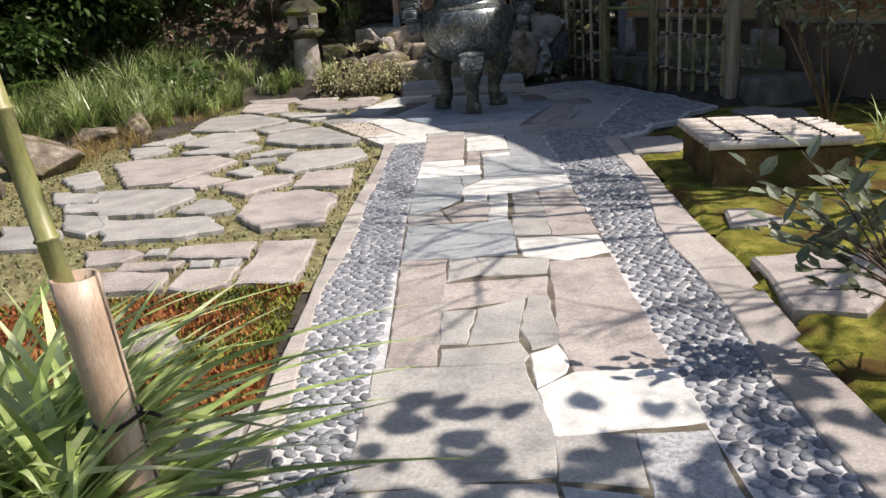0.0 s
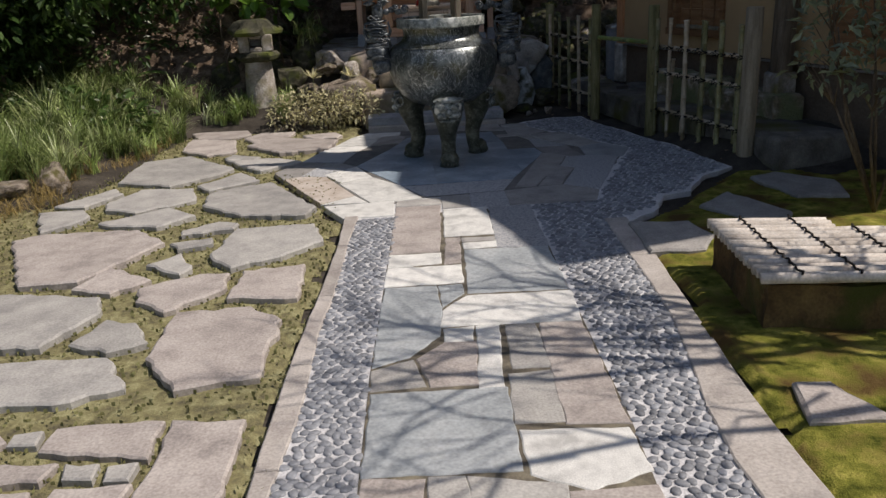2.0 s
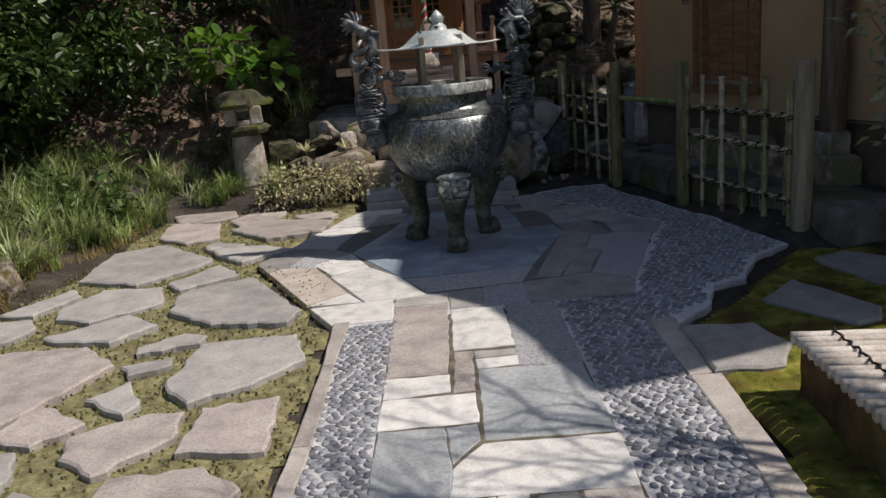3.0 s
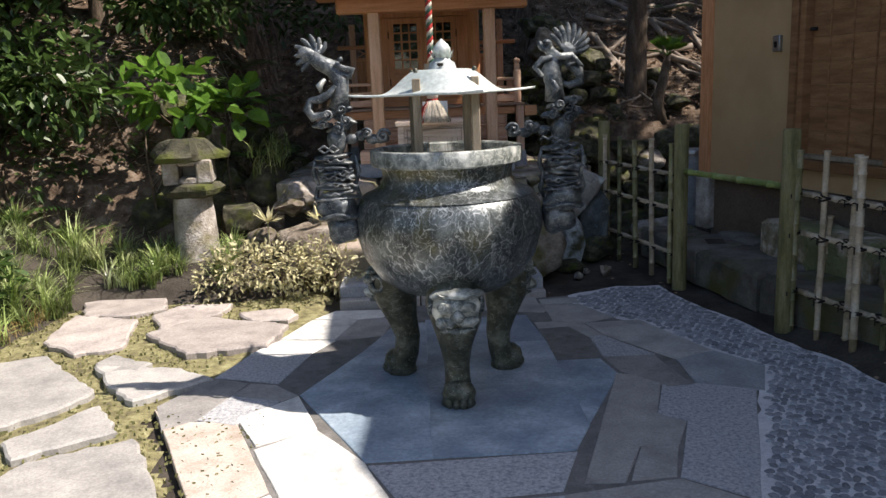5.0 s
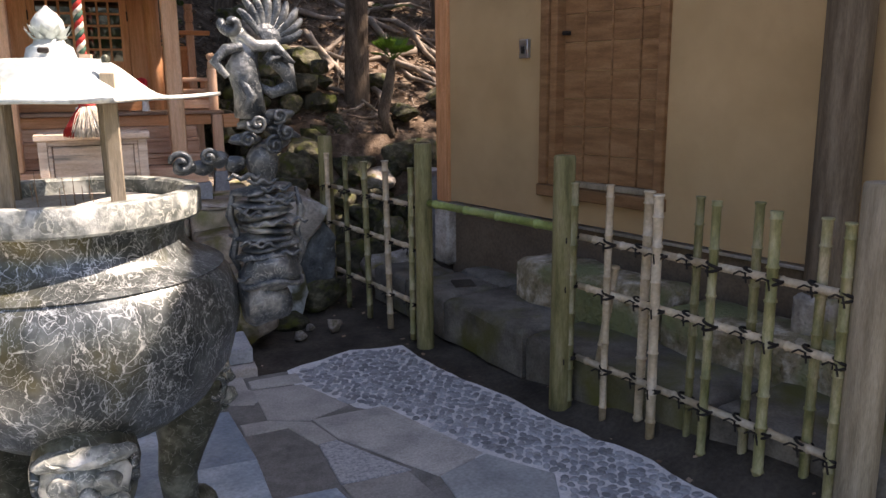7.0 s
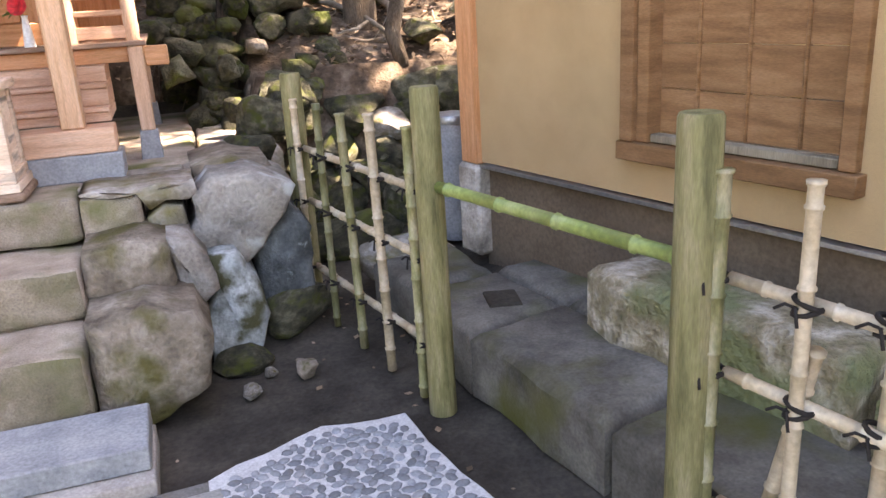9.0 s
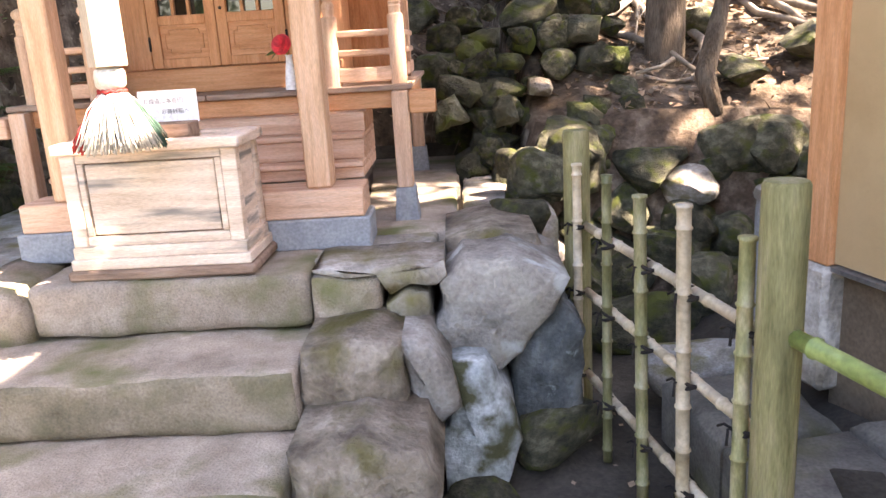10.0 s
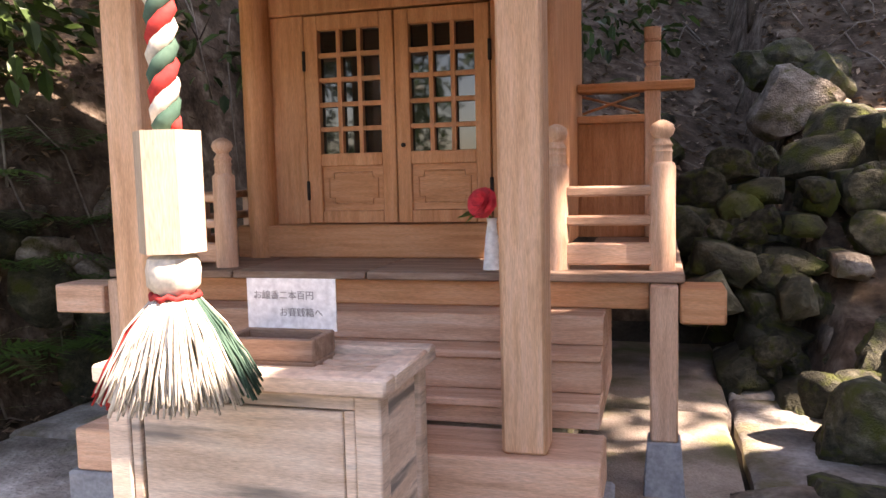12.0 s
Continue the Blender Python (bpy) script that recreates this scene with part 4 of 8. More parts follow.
part("plate", boxes("plate", [((-0.04, -0.03, -0.06), (0.04, 0.002, 0.06))], METALGREY, 0.004), sw)
part("lever", boxes("lever", [((-0.012, -0.042, -0.03), (0.012, -0.029, 0.015))], CORD, 0.002), sw)
post = lathe("house_post", [(0.1, 0.62), (0.1, 2.0), (0.095, 4.2)], DARKPOST, 16, 0.06)
part("house_post", post, house, "weathered round timber post", (3.05, -0.14, 0))
part("footing", boxes("footing", [((2.95, -0.26, 0.15), (3.15, -0.03, 0.62))], ROCKPALE, 0.02), house, "pale stone post footing")
part("side_door", boxes("side_door", [((3.5, -0.06, 0.8), (4.6, 0.0, 2.5))], BROWNWOOD, 0.005), house, "brown board door")
# roof, out of view; its eave outline is plotted to cast the court shade
ROOF = [(-0.09, 0.11, 4.5), (1.6, -0.4, 4.5), (2.61, -0.62, 4.5), (3.5, -0.47, 4.5), (4.36, -0.76, 4.5), (4.73, -0.7, 4.5), (5.29, -0.43, 4.5), (6.2, -0.41, 4.5), (6.49, -0.36, 4.5), (5.65, 3.43, 5.4), (5.16, 6.9, 4.6), (-0.09, 6.04, 4.6), (-0.09, 2.58, 5.4)]
bm = bmesh.new()
low = [bm.verts.new((x, y, z)) for x, y, z in ROOF]
top = [bm.verts.new((x, y, z + 0.16)) for x, y, z in ROOF]
for q in ((0, 1, 2, 3, 4, 5, 6, 7, 8, 9, 12), (9, 10, 11, 12)):
    bm.faces.new([low[k] for k in q][::-1]), bm.faces.new([top[k] for k in q])
for i in range(13):
    bm.faces.new((low[i], low[(i + 1) % 13], top[(i + 1) % 13], top[i]))
bmesh.ops.triangulate(bm, faces=bm.faces[:])
bmesh.ops.recalc_face_normals(bm, faces=bm.faces[:])
part("roof", as_mesh("roof", bm, ROOFTILE, False), house, "unseen dark roof, its deep eave outlined to cast shade on the court")
# unseen slab beyond the roof, added to keep sun off the stepping stones
part("eave_end", boxes("eave_end", [((6.0, -0.45, 4.505), (6.6, 2.4, 4.64))], ROOFTILE, 0), house, "unseen slab added beyond the roof to shade the stepping stones")
part("upper_wall", boxes("upper_wall", [((0.07, 0.0, 3.6), (5.7, 0.16, 4.7)), ((0.0, 0.16, 3.6), (0.14, 5.0, 4.7)), ((5.55, 0.16, 0.6), (5.7, 5.0, 4.7))], PLASTER, 0), house)

# stone terrace along the house
terrace = thing("terrace", (0, 0, 0), 0, "low terrace of large moss-edged stone slabs along the house", "terrace", kind="structure")


def slab_box(name, parent, pts, z0, z1, material, seed, bevel=0.03, rough=0.02, label=""):
    me, c = plate(name, pts, z0, z1, material, bevel, rough, seed, 0.16, 0.01)
    me.shade_smooth()
    me.set_sharp_from_angle(angle=radians(50))
    return part(name, me, parent, label, at=(c.x, c.y, 0))


rng = random.Random(4)
# big slabs from the far gate post towards the walker
slab_box("slab", terrace, [(2.47, 10.08), (2.6, 9.28), (3.1, 9.42), (2.95, 10.2)], -0.03, 0.245, TERRACE, 1, label="dark slab with a mossy side")
slab_box("slab", terrace, [(2.61, 9.26), (2.86, 8.1), (3.42, 8.25), (3.12, 9.4)], -0.03, 0.235, TERRACE, 2, label="dark slab with a mossy side")
slab_box("slab", terrace, [(2.87, 8.08), (3.1, 7.1), (3.8, 7.25), (3.43, 8.23)], -0.03, 0.235, TERRACE, 3)
slab_box("slab", terrace, [(2.46, 10.1), (2.94, 10.22), (2.86, 10.75), (2.42, 10.68)], -0.03, 0.24, TERRACE, 4)
slab_box("slab", terrace, [(2.42, 10.7), (2.85, 10.77), (2.82, 11.3), (2.36, 11.2)], -0.03, 0.235, TERRACE, 8)
slab_box("slab", terrace, [(2.87, 10.76), (2.96, 10.24), (3.35, 10.3), (3.2, 10.85)], -0.03, 0.25, TERRACE, 6)
slab_box("slab", terrace, [(2.96, 10.2), (3.08, 9.85), (3.5, 9.9), (3.37, 10.28)], -0.03, 0.25, TERRACE, 9)
slab_box("slab", terrace, [(2.64, 10.3), (2.78, 10.27), (2.82, 10.44), (2.68, 10.48)], 0.2, 0.252, SOIL, 10, 0.01, 0.015, "small dark square patch on the terrace")
slab_box("slab", terrace, [(2.9, 9.95), (3.22, 10.02), (3.5, 8.95), (3.14, 8.86)], 0.1, 0.5, ROCKRUGGED, 5, 0.035, 0.05, "big rugged brown and white stone block")
slab_box("slab", terrace, [(3.16, 8.82), (3.52, 8.9), (3.75, 8.0), (3.4, 7.9)], 0.1, 0.44, ROCKRUGGED, 11, 0.035, 0.05, "big rugged brown and white stone block")
rock((2.62, 11.5, 0.12), (0.5, 0.4, 0.3), 3, ROCKPALE, "pale flat rock behind the bamboo fence")


# ---- bamboo fence and gate posts ----
def bamboo_mesh(length, r, material, seed, gap=0.14):
    rng = random.Random(seed)
    p = Pile()
    pts, rad, z = [(0, 0, 0)], [r], 0
    node = rng.uniform(0.04, 0.14)
    while z < length - 0.02:
        if z + node > length:
            break
        z += node
        pts += [(0, 0, z - 0.006), (0, 0, z - 0.002), (0, 0, z + 0.002), (0, 0, z + 0.006)]
        rad += [r, r * 1.22, r * 1.22, r]
        node = gap * rng.uniform(0.9, 1.4)
    if length - z > 0.03:
        pts += [(0, 0, length - 0.012), (0, 0, length - 0.008)]
        rad += [r, r * 1.22]
    pts.append((0, 0, length))
    rad.append(r * 1.2)
    q = tube_geo(pts, rad, 10)
    p.add(*q)
    return p.mesh("bamboo", material, True)


def tie(parent, x, y, z, r=0.031):
    p = Pile()
    for dz, tilt in ((-0.008, 0.35), (0.008, -0.35)):
        ring = [(x + r * math.cos(t), y + r * math.sin(t), z + dz + tilt * r * math.cos(t + 0.7)) for t in [i * math.pi / 5 for i in range(11)]]
        p.tube(ring, 0.0065, 5)
    for s in (-1, 1):
        p.tube([(x - r, y, z), (x - r - 0.02, y + 0.015 * s, z + 0.01), (x - r - 0.03, y + 0.035 * s, z - 0.015 + 0.01 * s)], 0.004, 5)
    part("tie", p.mesh("tie", CORD), parent)


def fence(a, b, fr, doubles, rails, top, label, seed):
    """Pickets from a to b at those fractions, on three rails; doubles stand behind the rails."""
    a, b = Vector(a), Vector(b)
    f = thing("bamboo_fence", (a.x, a.y, 0), 0, label, "fence", "bamboo fences")
    d = b - a
    n = Vector((d.y, -d.x)).normalized()
    if n.x > 0:
        n = -n
    rng = random.Random(seed)
    for z in rails:
        tube_len = d.length
        me = bamboo_mesh(tube_len, 0.017, BAMBOODRY if rng.random() < 0.85 else BAMBOO, seed + int(z * 100))
        ob = part("rail", me, f)
        ob.matrix_basis = Matrix.Translation((0, 0, z)) @ Vector((d.x, d.y, 0)).to_track_quat("Z", "Y").to_matrix().to_4x4()
    for i, t in enumerate(fr):
        back = i in doubles
        off = n * (0.034 if not back else -0.034)
        p = d * t + off
        h = top + rng.uniform(-0.015, 0.015)
        part("picket", bamboo_mesh(h + 0.03, 0.019 * rng.uniform(0.9, 1.15), BAMBOO if rng.random() < 0.6 else BAMBOODRY, seed + i * 7), f, at=(p.x, p.y, -0.03), turn=(rng.uniform(-0.8, 0.8), rng.uniform(-0.8, 0.8), 0))
        for z in rails:
            tie(f, p.x - off.x * 0.5, p.y - off.y * 0.5, z)
    return f


def gate_post(x, y, h, r=0.052, material=POSTGREEN, label="thick round log gate post green with algae"):
    g = lathe("fence_post", [(r * 1.03, -0.1), (r * 1.02, h * 0.4), (r, h - 0.01), (r * 0.9, h)], material, 18, 0.05)
    return solo("fence_post", g, (x, y, 0), label=label, category="post", group="fence posts")


gate_post(2.065, 11.42, 1.2)
gate_post(2.325, 10.05, 1.225)
gate_post(2.6, 8.87, 1.24, 0.052)
gate_post(2.97, 7.45, 1.25, 0.068, GREYPOST, "thick round weathered brown log post")
fence((2.09, 11.35), (2.34, 10.06), (-0.01, 0.225, 0.47, 0.69, 0.915), (), (0.205, 0.56, 0.83), 1.08, "short lattice fence of aged green bamboo tied with black cord", 21)
lattice = fence((2.665, 8.82), (2.945, 7.5), (-0.02, 0.16, 0.28, 0.378, 0.484, 0.58, 0.69, 0.78, 0.889, 0.99), (2, 4, 6, 8), (0.238, 0.606, 0.85), 1.115, "lattice fence of aged green bamboo tied with black cord", 57)
ob = part("brace", bamboo_mesh(0.8, 0.018, BAMBOODRY, 9), lattice, "leaning dry bamboo brace")
ob.matrix_basis = Matrix.Translation((0.075, -0.02, -0.03)) @ Vector((-0.02, -0.2, 0.77)).to_track_quat("Z", "Y").to_matrix().to_4x4()
a, b = Vector((2.345, 10.0, 0.87)), Vector((2.59, 8.92, 0.885))
bar = thing("gate_bar", (0, 0, 0), 0, "fresh green bamboo pole across the gateway between two log posts", "pole")
ob = part("pole", bamboo_mesh((b - a).length, 0.022, BAMBOOGREEN, 3, 0.26), bar)
ob.matrix_basis = Matrix.Translation(a) @ (b - a).to_track_quat("Z", "Y").to_matrix().to_4x4()

# ---- steps up to the shrine ----
steps = thing("steps", (0, 0, 0), 0, "three broad steps of pinkish tuff blocks, mossy on their fronts", "steps", kind="structure")


def worn_block(name, parent, lo, hi, seed, material=STEP, wear=0.022, label=""):
    """A long hewn block: rounded, chipped edges, a slightly sunken tread and a rough front."""
    c, h = (Vector(lo) + Vector(hi)) / 2, (Vector(hi) - Vector(lo)) / 2
    nx, ny, nz = [max(6, int(2 * q / 0.035)) for q in h]
    vs, idx, fs = [], {}, []

    def vert(i, j, k):
        if (i, j, k) not in idx:
            p = Vector((h.x * (2 * i / nx - 1), h.y * (2 * j / ny - 1), h.z * (2 * k / nz - 1)))
            r = wear * (1 + 0.5 * noise.noise(p * 5 + Vector((seed, 0, 0))))
            core = Vector([max(-(h[a] - r), min(h[a] - r, p[a])) for a in range(3)])
            d = p - core
            if d.length > r:
                p = core + d.normalized() * r
            p += Vector([0.01 * noise.noise(p * 5 + Vector((seed, 9 * a, 0))) + 0.004 * noise.noise(p * 26 + Vector((seed, 9 * a, 5))) for a in range(3)])
            if j == 0:
                p.y += 0.006 * noise.noise(p * 14)
            idx[i, j, k] = len(vs)
            vs.append(p + c)
        return idx[i, j, k]

    for j in range(ny):
        for i in range(nx):
            for k, o in ((0, 1), (nz, 0)):
                f = [vert(i, j, k), vert(i + 1, j, k), vert(i + 1, j + 1, k), vert(i, j + 1, k)]
                fs.append(f[::-1] if o else f)
    for k in range(nz):
        for i in range(nx):
            for j, o in ((0, 0), (ny, 1)):
                f = [vert(i, j, k), vert(i + 1, j, k), vert(i + 1, j, k + 1), vert(i, j, k + 1)]
                fs.append(f[::-1] if o else f)
        for j in range(ny):
            for i, o in ((0, 1), (nx, 0)):
                f = [vert(i, j, k), vert(i, j + 1, k), vert(i, j + 1, k + 1), vert(i, j, k + 1)]
                fs.append(f[::-1] if o else f)
    me = raw_mesh(name, vs, fs, material, True)
    # lower risers get the darker material: moss and painted riser shade together
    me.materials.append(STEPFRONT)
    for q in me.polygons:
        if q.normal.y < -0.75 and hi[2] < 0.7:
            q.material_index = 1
    return part(name, me, parent, label)


worn_block("step", steps, (-0.35, 10.29, -0.08), (1.045, 11.15, 0.36), 1, label="pinkish tuff block, its front darkened by moss and painted shade")
worn_block("step", steps, (-0.16, 10.645, 0.366), (1.045, 11.5, 0.572), 2, label="pinkish tuff block, its front darkened by moss and painted shade")
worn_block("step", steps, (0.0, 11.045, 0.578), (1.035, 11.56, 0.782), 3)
plinth = thing("stone_block", (0, 0, 0), 0, "pale flat stone blocks laid before the steps", "stone block")
part("block", boxes("block", [((-0.3, 9.93, 0.045), (0.45, 10.27, 0.13)), ((0.46, 9.93, 0.045), (1.24, 10.27, 0.135))], CONCRETE, 0.006), plinth)
part("lower_block", boxes("lower_block", [((-0.3, 9.86, -0.06), (0.3, 10.27, 0.042)), ((0.31, 9.86, -0.06), (1.25, 10.27, 0.042))], KERB, 0.006), plinth)
platform = thing("platform", (0, 0, 0), 0, "stone-paved platform under the shrine", "platform", kind="structure")
for k, (pts, m) in enumerate([([(1.02, 11.24), (1.47, 11.3), (1.5, 11.62), (1.04, 11.6)], ROCKPALE), ([(1.04, 11.62), (1.58, 11.64), (1.58, 12.7), (1.1, 12.7)], STEP), ([(1.1, 12.72), (1.6, 12.72), (1.6, 13.9), (1.0, 13.9)], STEP), ([(-0.2, 11.54), (1.03, 11.54), (1.03, 13.9), (-0.2, 13.9)], STEP), ([(-0.95, 11.3), (-0.22, 11.35), (-0.22, 12.0), (-0.9, 11.95)], ROCKPALE), ([(-0.95, 11.97), (-0.22, 12.02), (-0.22, 13.9), (-0.9, 13.9)], ROCKPALE), ([(1.6, 11.7), (2.05, 11.9), (2.05, 13.0), (1.62, 13.0)], ROCKPALE), ([(1.62, 13.02), (2.02, 13.02), (2.0, 14.1), (1.62, 14.0)], ROCKPALE)]):
    slab_box("slab", platform, pts, 0.5, 0.78 - 0.03 * (k > 5), m, 40 + k, 0.015, 0.008)

def fitted_stone(outline, front, back, seed, material, label, worn=0.035, lean=0.0, bulge=0.02, group="stones beside the steps"):
    """A wall stone whose face, seen along y, has that outline in x and z; rounded towards its joints, broken rough."""
    o = rough_outline(outline, 0.05, 0.006, seed)
    n = len(o)
    cx, cz = sum(p[0] for p in o) / n, sum(p[1] for p in o) / n
    off = Vector((seed * 3.1, seed * 7.7, seed * 1.9))
    size = min(max(p[0] for p in o) - min(p[0] for p in o), max(p[1] for p in o) - min(p[1] for p in o))
    w = min(worn, size * 0.3)
    rings = [(0.0, back), (0.0, front + w), (w * 0.12, front + w * 0.45), (w * 0.4, front + w * 0.15), (w * 0.85, front), (size * 0.32, front - bulge)]
    vs, fs = [], []
    for inset, y in rings:
        for x, z in o:
            d = Vector((x - cx, z - cz))
            k = max(0.1, 1 - inset / max(0.03, d.length))
            p = Vector((cx + d.x * k, y + lean * (z - cz), cz + d.y * k))
            if inset:
                p += Vector([0.02 * noise.noise(p * 7 + off + Vector((a * 9, 0, 0))) + 0.008 * noise.noise(p * 24 + off + Vector((0, a * 9, 0))) for a in range(3)])
            vs.append(p)
    for r in range(len(rings) - 1):
        for k in range(n):
            fs.append((r * n + k, r * n + (k + 1) % n, (r + 1) * n + (k + 1) % n, (r + 1) * n + k))
    top = len(vs)
    vs.append(Vector((cx, front - bulge, cz)))
    b = (len(rings) - 1) * n
    fs += [(b + k, b + (k + 1) % n, top) for k in range(n)]
    fs.append(tuple(range(n))[::-1])
    bm = bmesh.new()
    bv = [bm.verts.new(v) for v in vs]
    for f in fs:
        bm.faces.new([bv[k] for k in f])
    bmesh.ops.triangulate(bm, faces=[f for f in bm.faces if len(f.verts) > 4])
    bmesh.ops.recalc_face_normals(bm, faces=bm.faces[:])
    me = as_mesh("rock", bm, material, False)
    me.shade_smooth()
    return solo("rock", me, label=label, category="rock", group=group)


for outline, front, back, seed, m, worn, lab in [
    (((1.045, 0.785), (1.53, 0.79), (1.53, 0.73), (1.49, 0.71), (1.4, 0.715), (1.32, 0.68), (1.305, 0.765), (1.05, 0.768)), 11.07, 11.4, 1, ROCKPALE, 0.015, "pale flat stone on the step wall"),
    (((1.05, 0.76), (1.29, 0.755), (1.3, 0.55), (1.045, 0.55)), 11.02, 11.35, 2, STEP, 0.04, "squarish tan stone beside the steps"),
    (((1.31, 0.65), (1.39, 0.7), (1.47, 0.69), (1.48, 0.6), (1.44, 0.545), (1.35, 0.55), (1.31, 0.59)), 11.02, 11.35, 3, ROCKPALE, 0.04, "small rounded grey stone beside the steps"),
    (((1.51, 0.72), (1.6, 0.8), (1.78, 0.81), (1.98, 0.72), (1.92, 0.6), (1.8, 0.44), (1.67, 0.35), (1.54, 0.44), (1.46, 0.54), (1.52, 0.62)), 11.0, 11.6, 4, ROCKLICHEN, 0.05, "big angular grey boulder with lichen and a flat mossy top"),
    (((1.055, 0.62), (1.25, 0.645), (1.38, 0.62), (1.4, 0.45), (1.38, 0.33), (1.07, 0.32), (1.045, 0.46)), 10.68, 11.1, 5, ROCK, 0.045, "brown weathered block with moss on its front"),
    (((1.37, 0.62), (1.47, 0.605), (1.54, 0.5), (1.57, 0.36), (1.5, 0.31), (1.39, 0.34), (1.4, 0.46)), 10.75, 11.15, 6, ROCKPALE, 0.04, "grey pitted block beside the steps"),
    (((1.06, 0.44), (1.27, 0.47), (1.46, 0.42), (1.51, 0.3), (1.47, 0.1), (1.3, 0.0), (1.05, -0.06), (1.05, 0.2)), 10.34, 10.85, 7, ROCK, 0.06, "low rounded brown boulder at the foot of the steps"),
    (((1.52, 0.48), (1.66, 0.49), (1.74, 0.35), (1.78, 0.16), (1.72, 0.0), (1.5, -0.05), (1.48, 0.2), (1.57, 0.34)), 10.85, 11.2, 8, LICHEN, 0.05, "rock covered with bluish white lichen"),
    (((1.76, 0.5), (1.95, 0.62), (2.04, 0.5), (2.03, 0.1), (1.9, 0.0), (1.76, 0.12)), 11.08, 11.5, 9, LICHENDARK, 0.05, "tall dark rock behind the fence, blotched blue-white"),
    (((-0.5, 0.72), (-0.2, 0.8), (-0.05, 0.77), (0.0, 0.68), (-0.02, 0.55), (-0.14, 0.42), (-0.45, 0.3), (-0.7, 0.4)), 11.02, 11.5, 10, STEP, 0.07, "big rounded boulder beside the steps"),
    (((-0.78, 0.42), (-0.4, 0.5), (-0.2, 0.42), (-0.17, 0.1), (-0.4, -0.05), (-0.78, -0.05)), 10.5, 11.0, 11, ROCK, 0.07, "brown boulder beside the steps"),
    (((1.53, 0.79), (1.72, 0.83), (1.9, 0.8), (1.95, 0.66), (1.75, 0.6), (1.55, 0.66)), 11.35, 11.9, 12, ROCK, 0.05, "flat mossy stone behind the step wall"),
]:
    fitted_stone(outline, front, back, seed, m, lab, worn)
for at, size, seed, m, lab in [
    ((1.95, 11.12, 0.08), (0.4, 0.26, 0.22), 1, ROCKMOSS, "tilted mossy rock on bare soil"),
    ((1.62, 10.85, -0.02), (0.3, 0.3, 0.16), 3, ROCKMOSS, "low mossy mound of stone"),
    ((1.84, 11.85, 0.74), (0.3, 0.3, 0.3), 5, ROCKMOSS, "rounded mossy boulder on the platform edge"),
    ((-0.75, 11.35, 0.62), (0.45, 0.3, 0.3), 2, ROCKPALE, "flat grey rock beside the steps"),
    ((1.87, 10.58, 0.0), (0.1, 0.1, 0.1), 5, STEP, "small grey cube of stone on bare soil"),
    ((1.62, 10.49, -0.02), (0.12, 0.08, 0.06), 2, ROCKPALE, "small grey pebble on bare soil"),
    ((1.72, 10.64, -0.02), (0.04, 0.06, 0.05), 2, ROCKPALE, "tiny white pebble on bare soil"),
    ((-1.12, 2.5, 0.0), (0.3, 0.34, 0.12), 3, ROCKPALE, "pale flat rock in the sedum bed"),
    ((-3.0, 7.9, 0.08), (0.4, 0.35, 0.32), 3, ROCK, "brown rock at the edge of the grass"),
    ((-3.35, 7.7, 0.06), (0.5, 0.4, 0.28), 5, ROCK, "brown rock at the edge of the grass"),
    ((-3.3, 6.4, 0.08), (0.6, 0.6, 0.5), 4, ROCK, "broad brown rock beside the flagstones"),
    ((-3.5, 5.6, 0.05), (0.5, 0.7, 0.4), 6, ROCK, "broad brown rock beside the flagstones"),
]:
    rock(at, size, seed, m, lab, turn=(0, 0, seed * 40))

# rockery behind the pale shrubs
rng = random.Random(8)
for x, y, z, s, m in [(-1.05, 10.95, 0.3, 0.34, ROCK), (-0.72, 10.9, 0.32, 0.38, ROCK), (-0.42, 10.72, 0.22, 0.42, ROCK), (-0.5, 11.05, 0.55, 0.3, ROCKPALE), (-0.8, 11.2, 0.6, 0.32, ROCK), (-1.25, 11.25, 0.5, 0.4, ROCKMOSS), (-0.2, 10.95, 0.45, 0.34, ROCK), (-0.25, 10.75, 0.14, 0.4, ROCKMOSS), (-1.5, 11.5, 0.55, 0.5, ROCKMOSS), (-2.1, 11.6, 0.5, 0.6, ROCKMOSS), (-1.1, 11.6, 0.75, 0.5, ROCKMOSS), (-2.6, 11.8, 0.7, 0.6, ROCKMOSS)]:
    rock((x, y, z), (s, s * 0.9, s * 0.8), rng.randrange(7), m, "rounded mossy rock in the rockery", "rockery", (0, 0, rng.uniform(0, 360)))
# wall of rocks left of the shrine, and the bank right of it
for i in range(46):
    u, v = rng.random(), rng.random()
    x, y = -1.15 - 0.25 * v - 1.4 * max(0.0, 0.3 - u), 11.7 + 2.6 * u
    z = 0.6 + 0.95 * v
    s = rng.uniform(0.28, 0.5)
    rock((x - 0.3 * v, y, z), (s, s, s * 0.8), rng.randrange(7), ROCKMOSS if rng.random() < 0.5 else ROCK, "dark damp rock in a dry-laid bank", "bank rocks", (0, 0, rng.uniform(0, 360)))
for i in range(80):
    u, v = rng.random(), rng.random()
    x = 2.0 + 2.6 * u
    y = 12.68 + 0.3 * v + 0.1 * rng.random()
    if rng.random() < 0.42:
        x, y = rng.uniform(1.6, 2.4), rng.uniform(14.0, 14.8)
        v *= 1.7
    s = rng.uniform(0.24, 0.46)
    rock((x, y, (0.15 if y < 13.5 else 0.55) + (0.72 if y < 13.5 else 0.5) * v), (s, s, s * 0.75), rng.randrange(7), ROCKMOSS if rng.random() < 0.93 else ROCKPALE, "mossy green rock in a dry-laid bank", "bank rocks", (0, 0, rng.uniform(0, 360)))
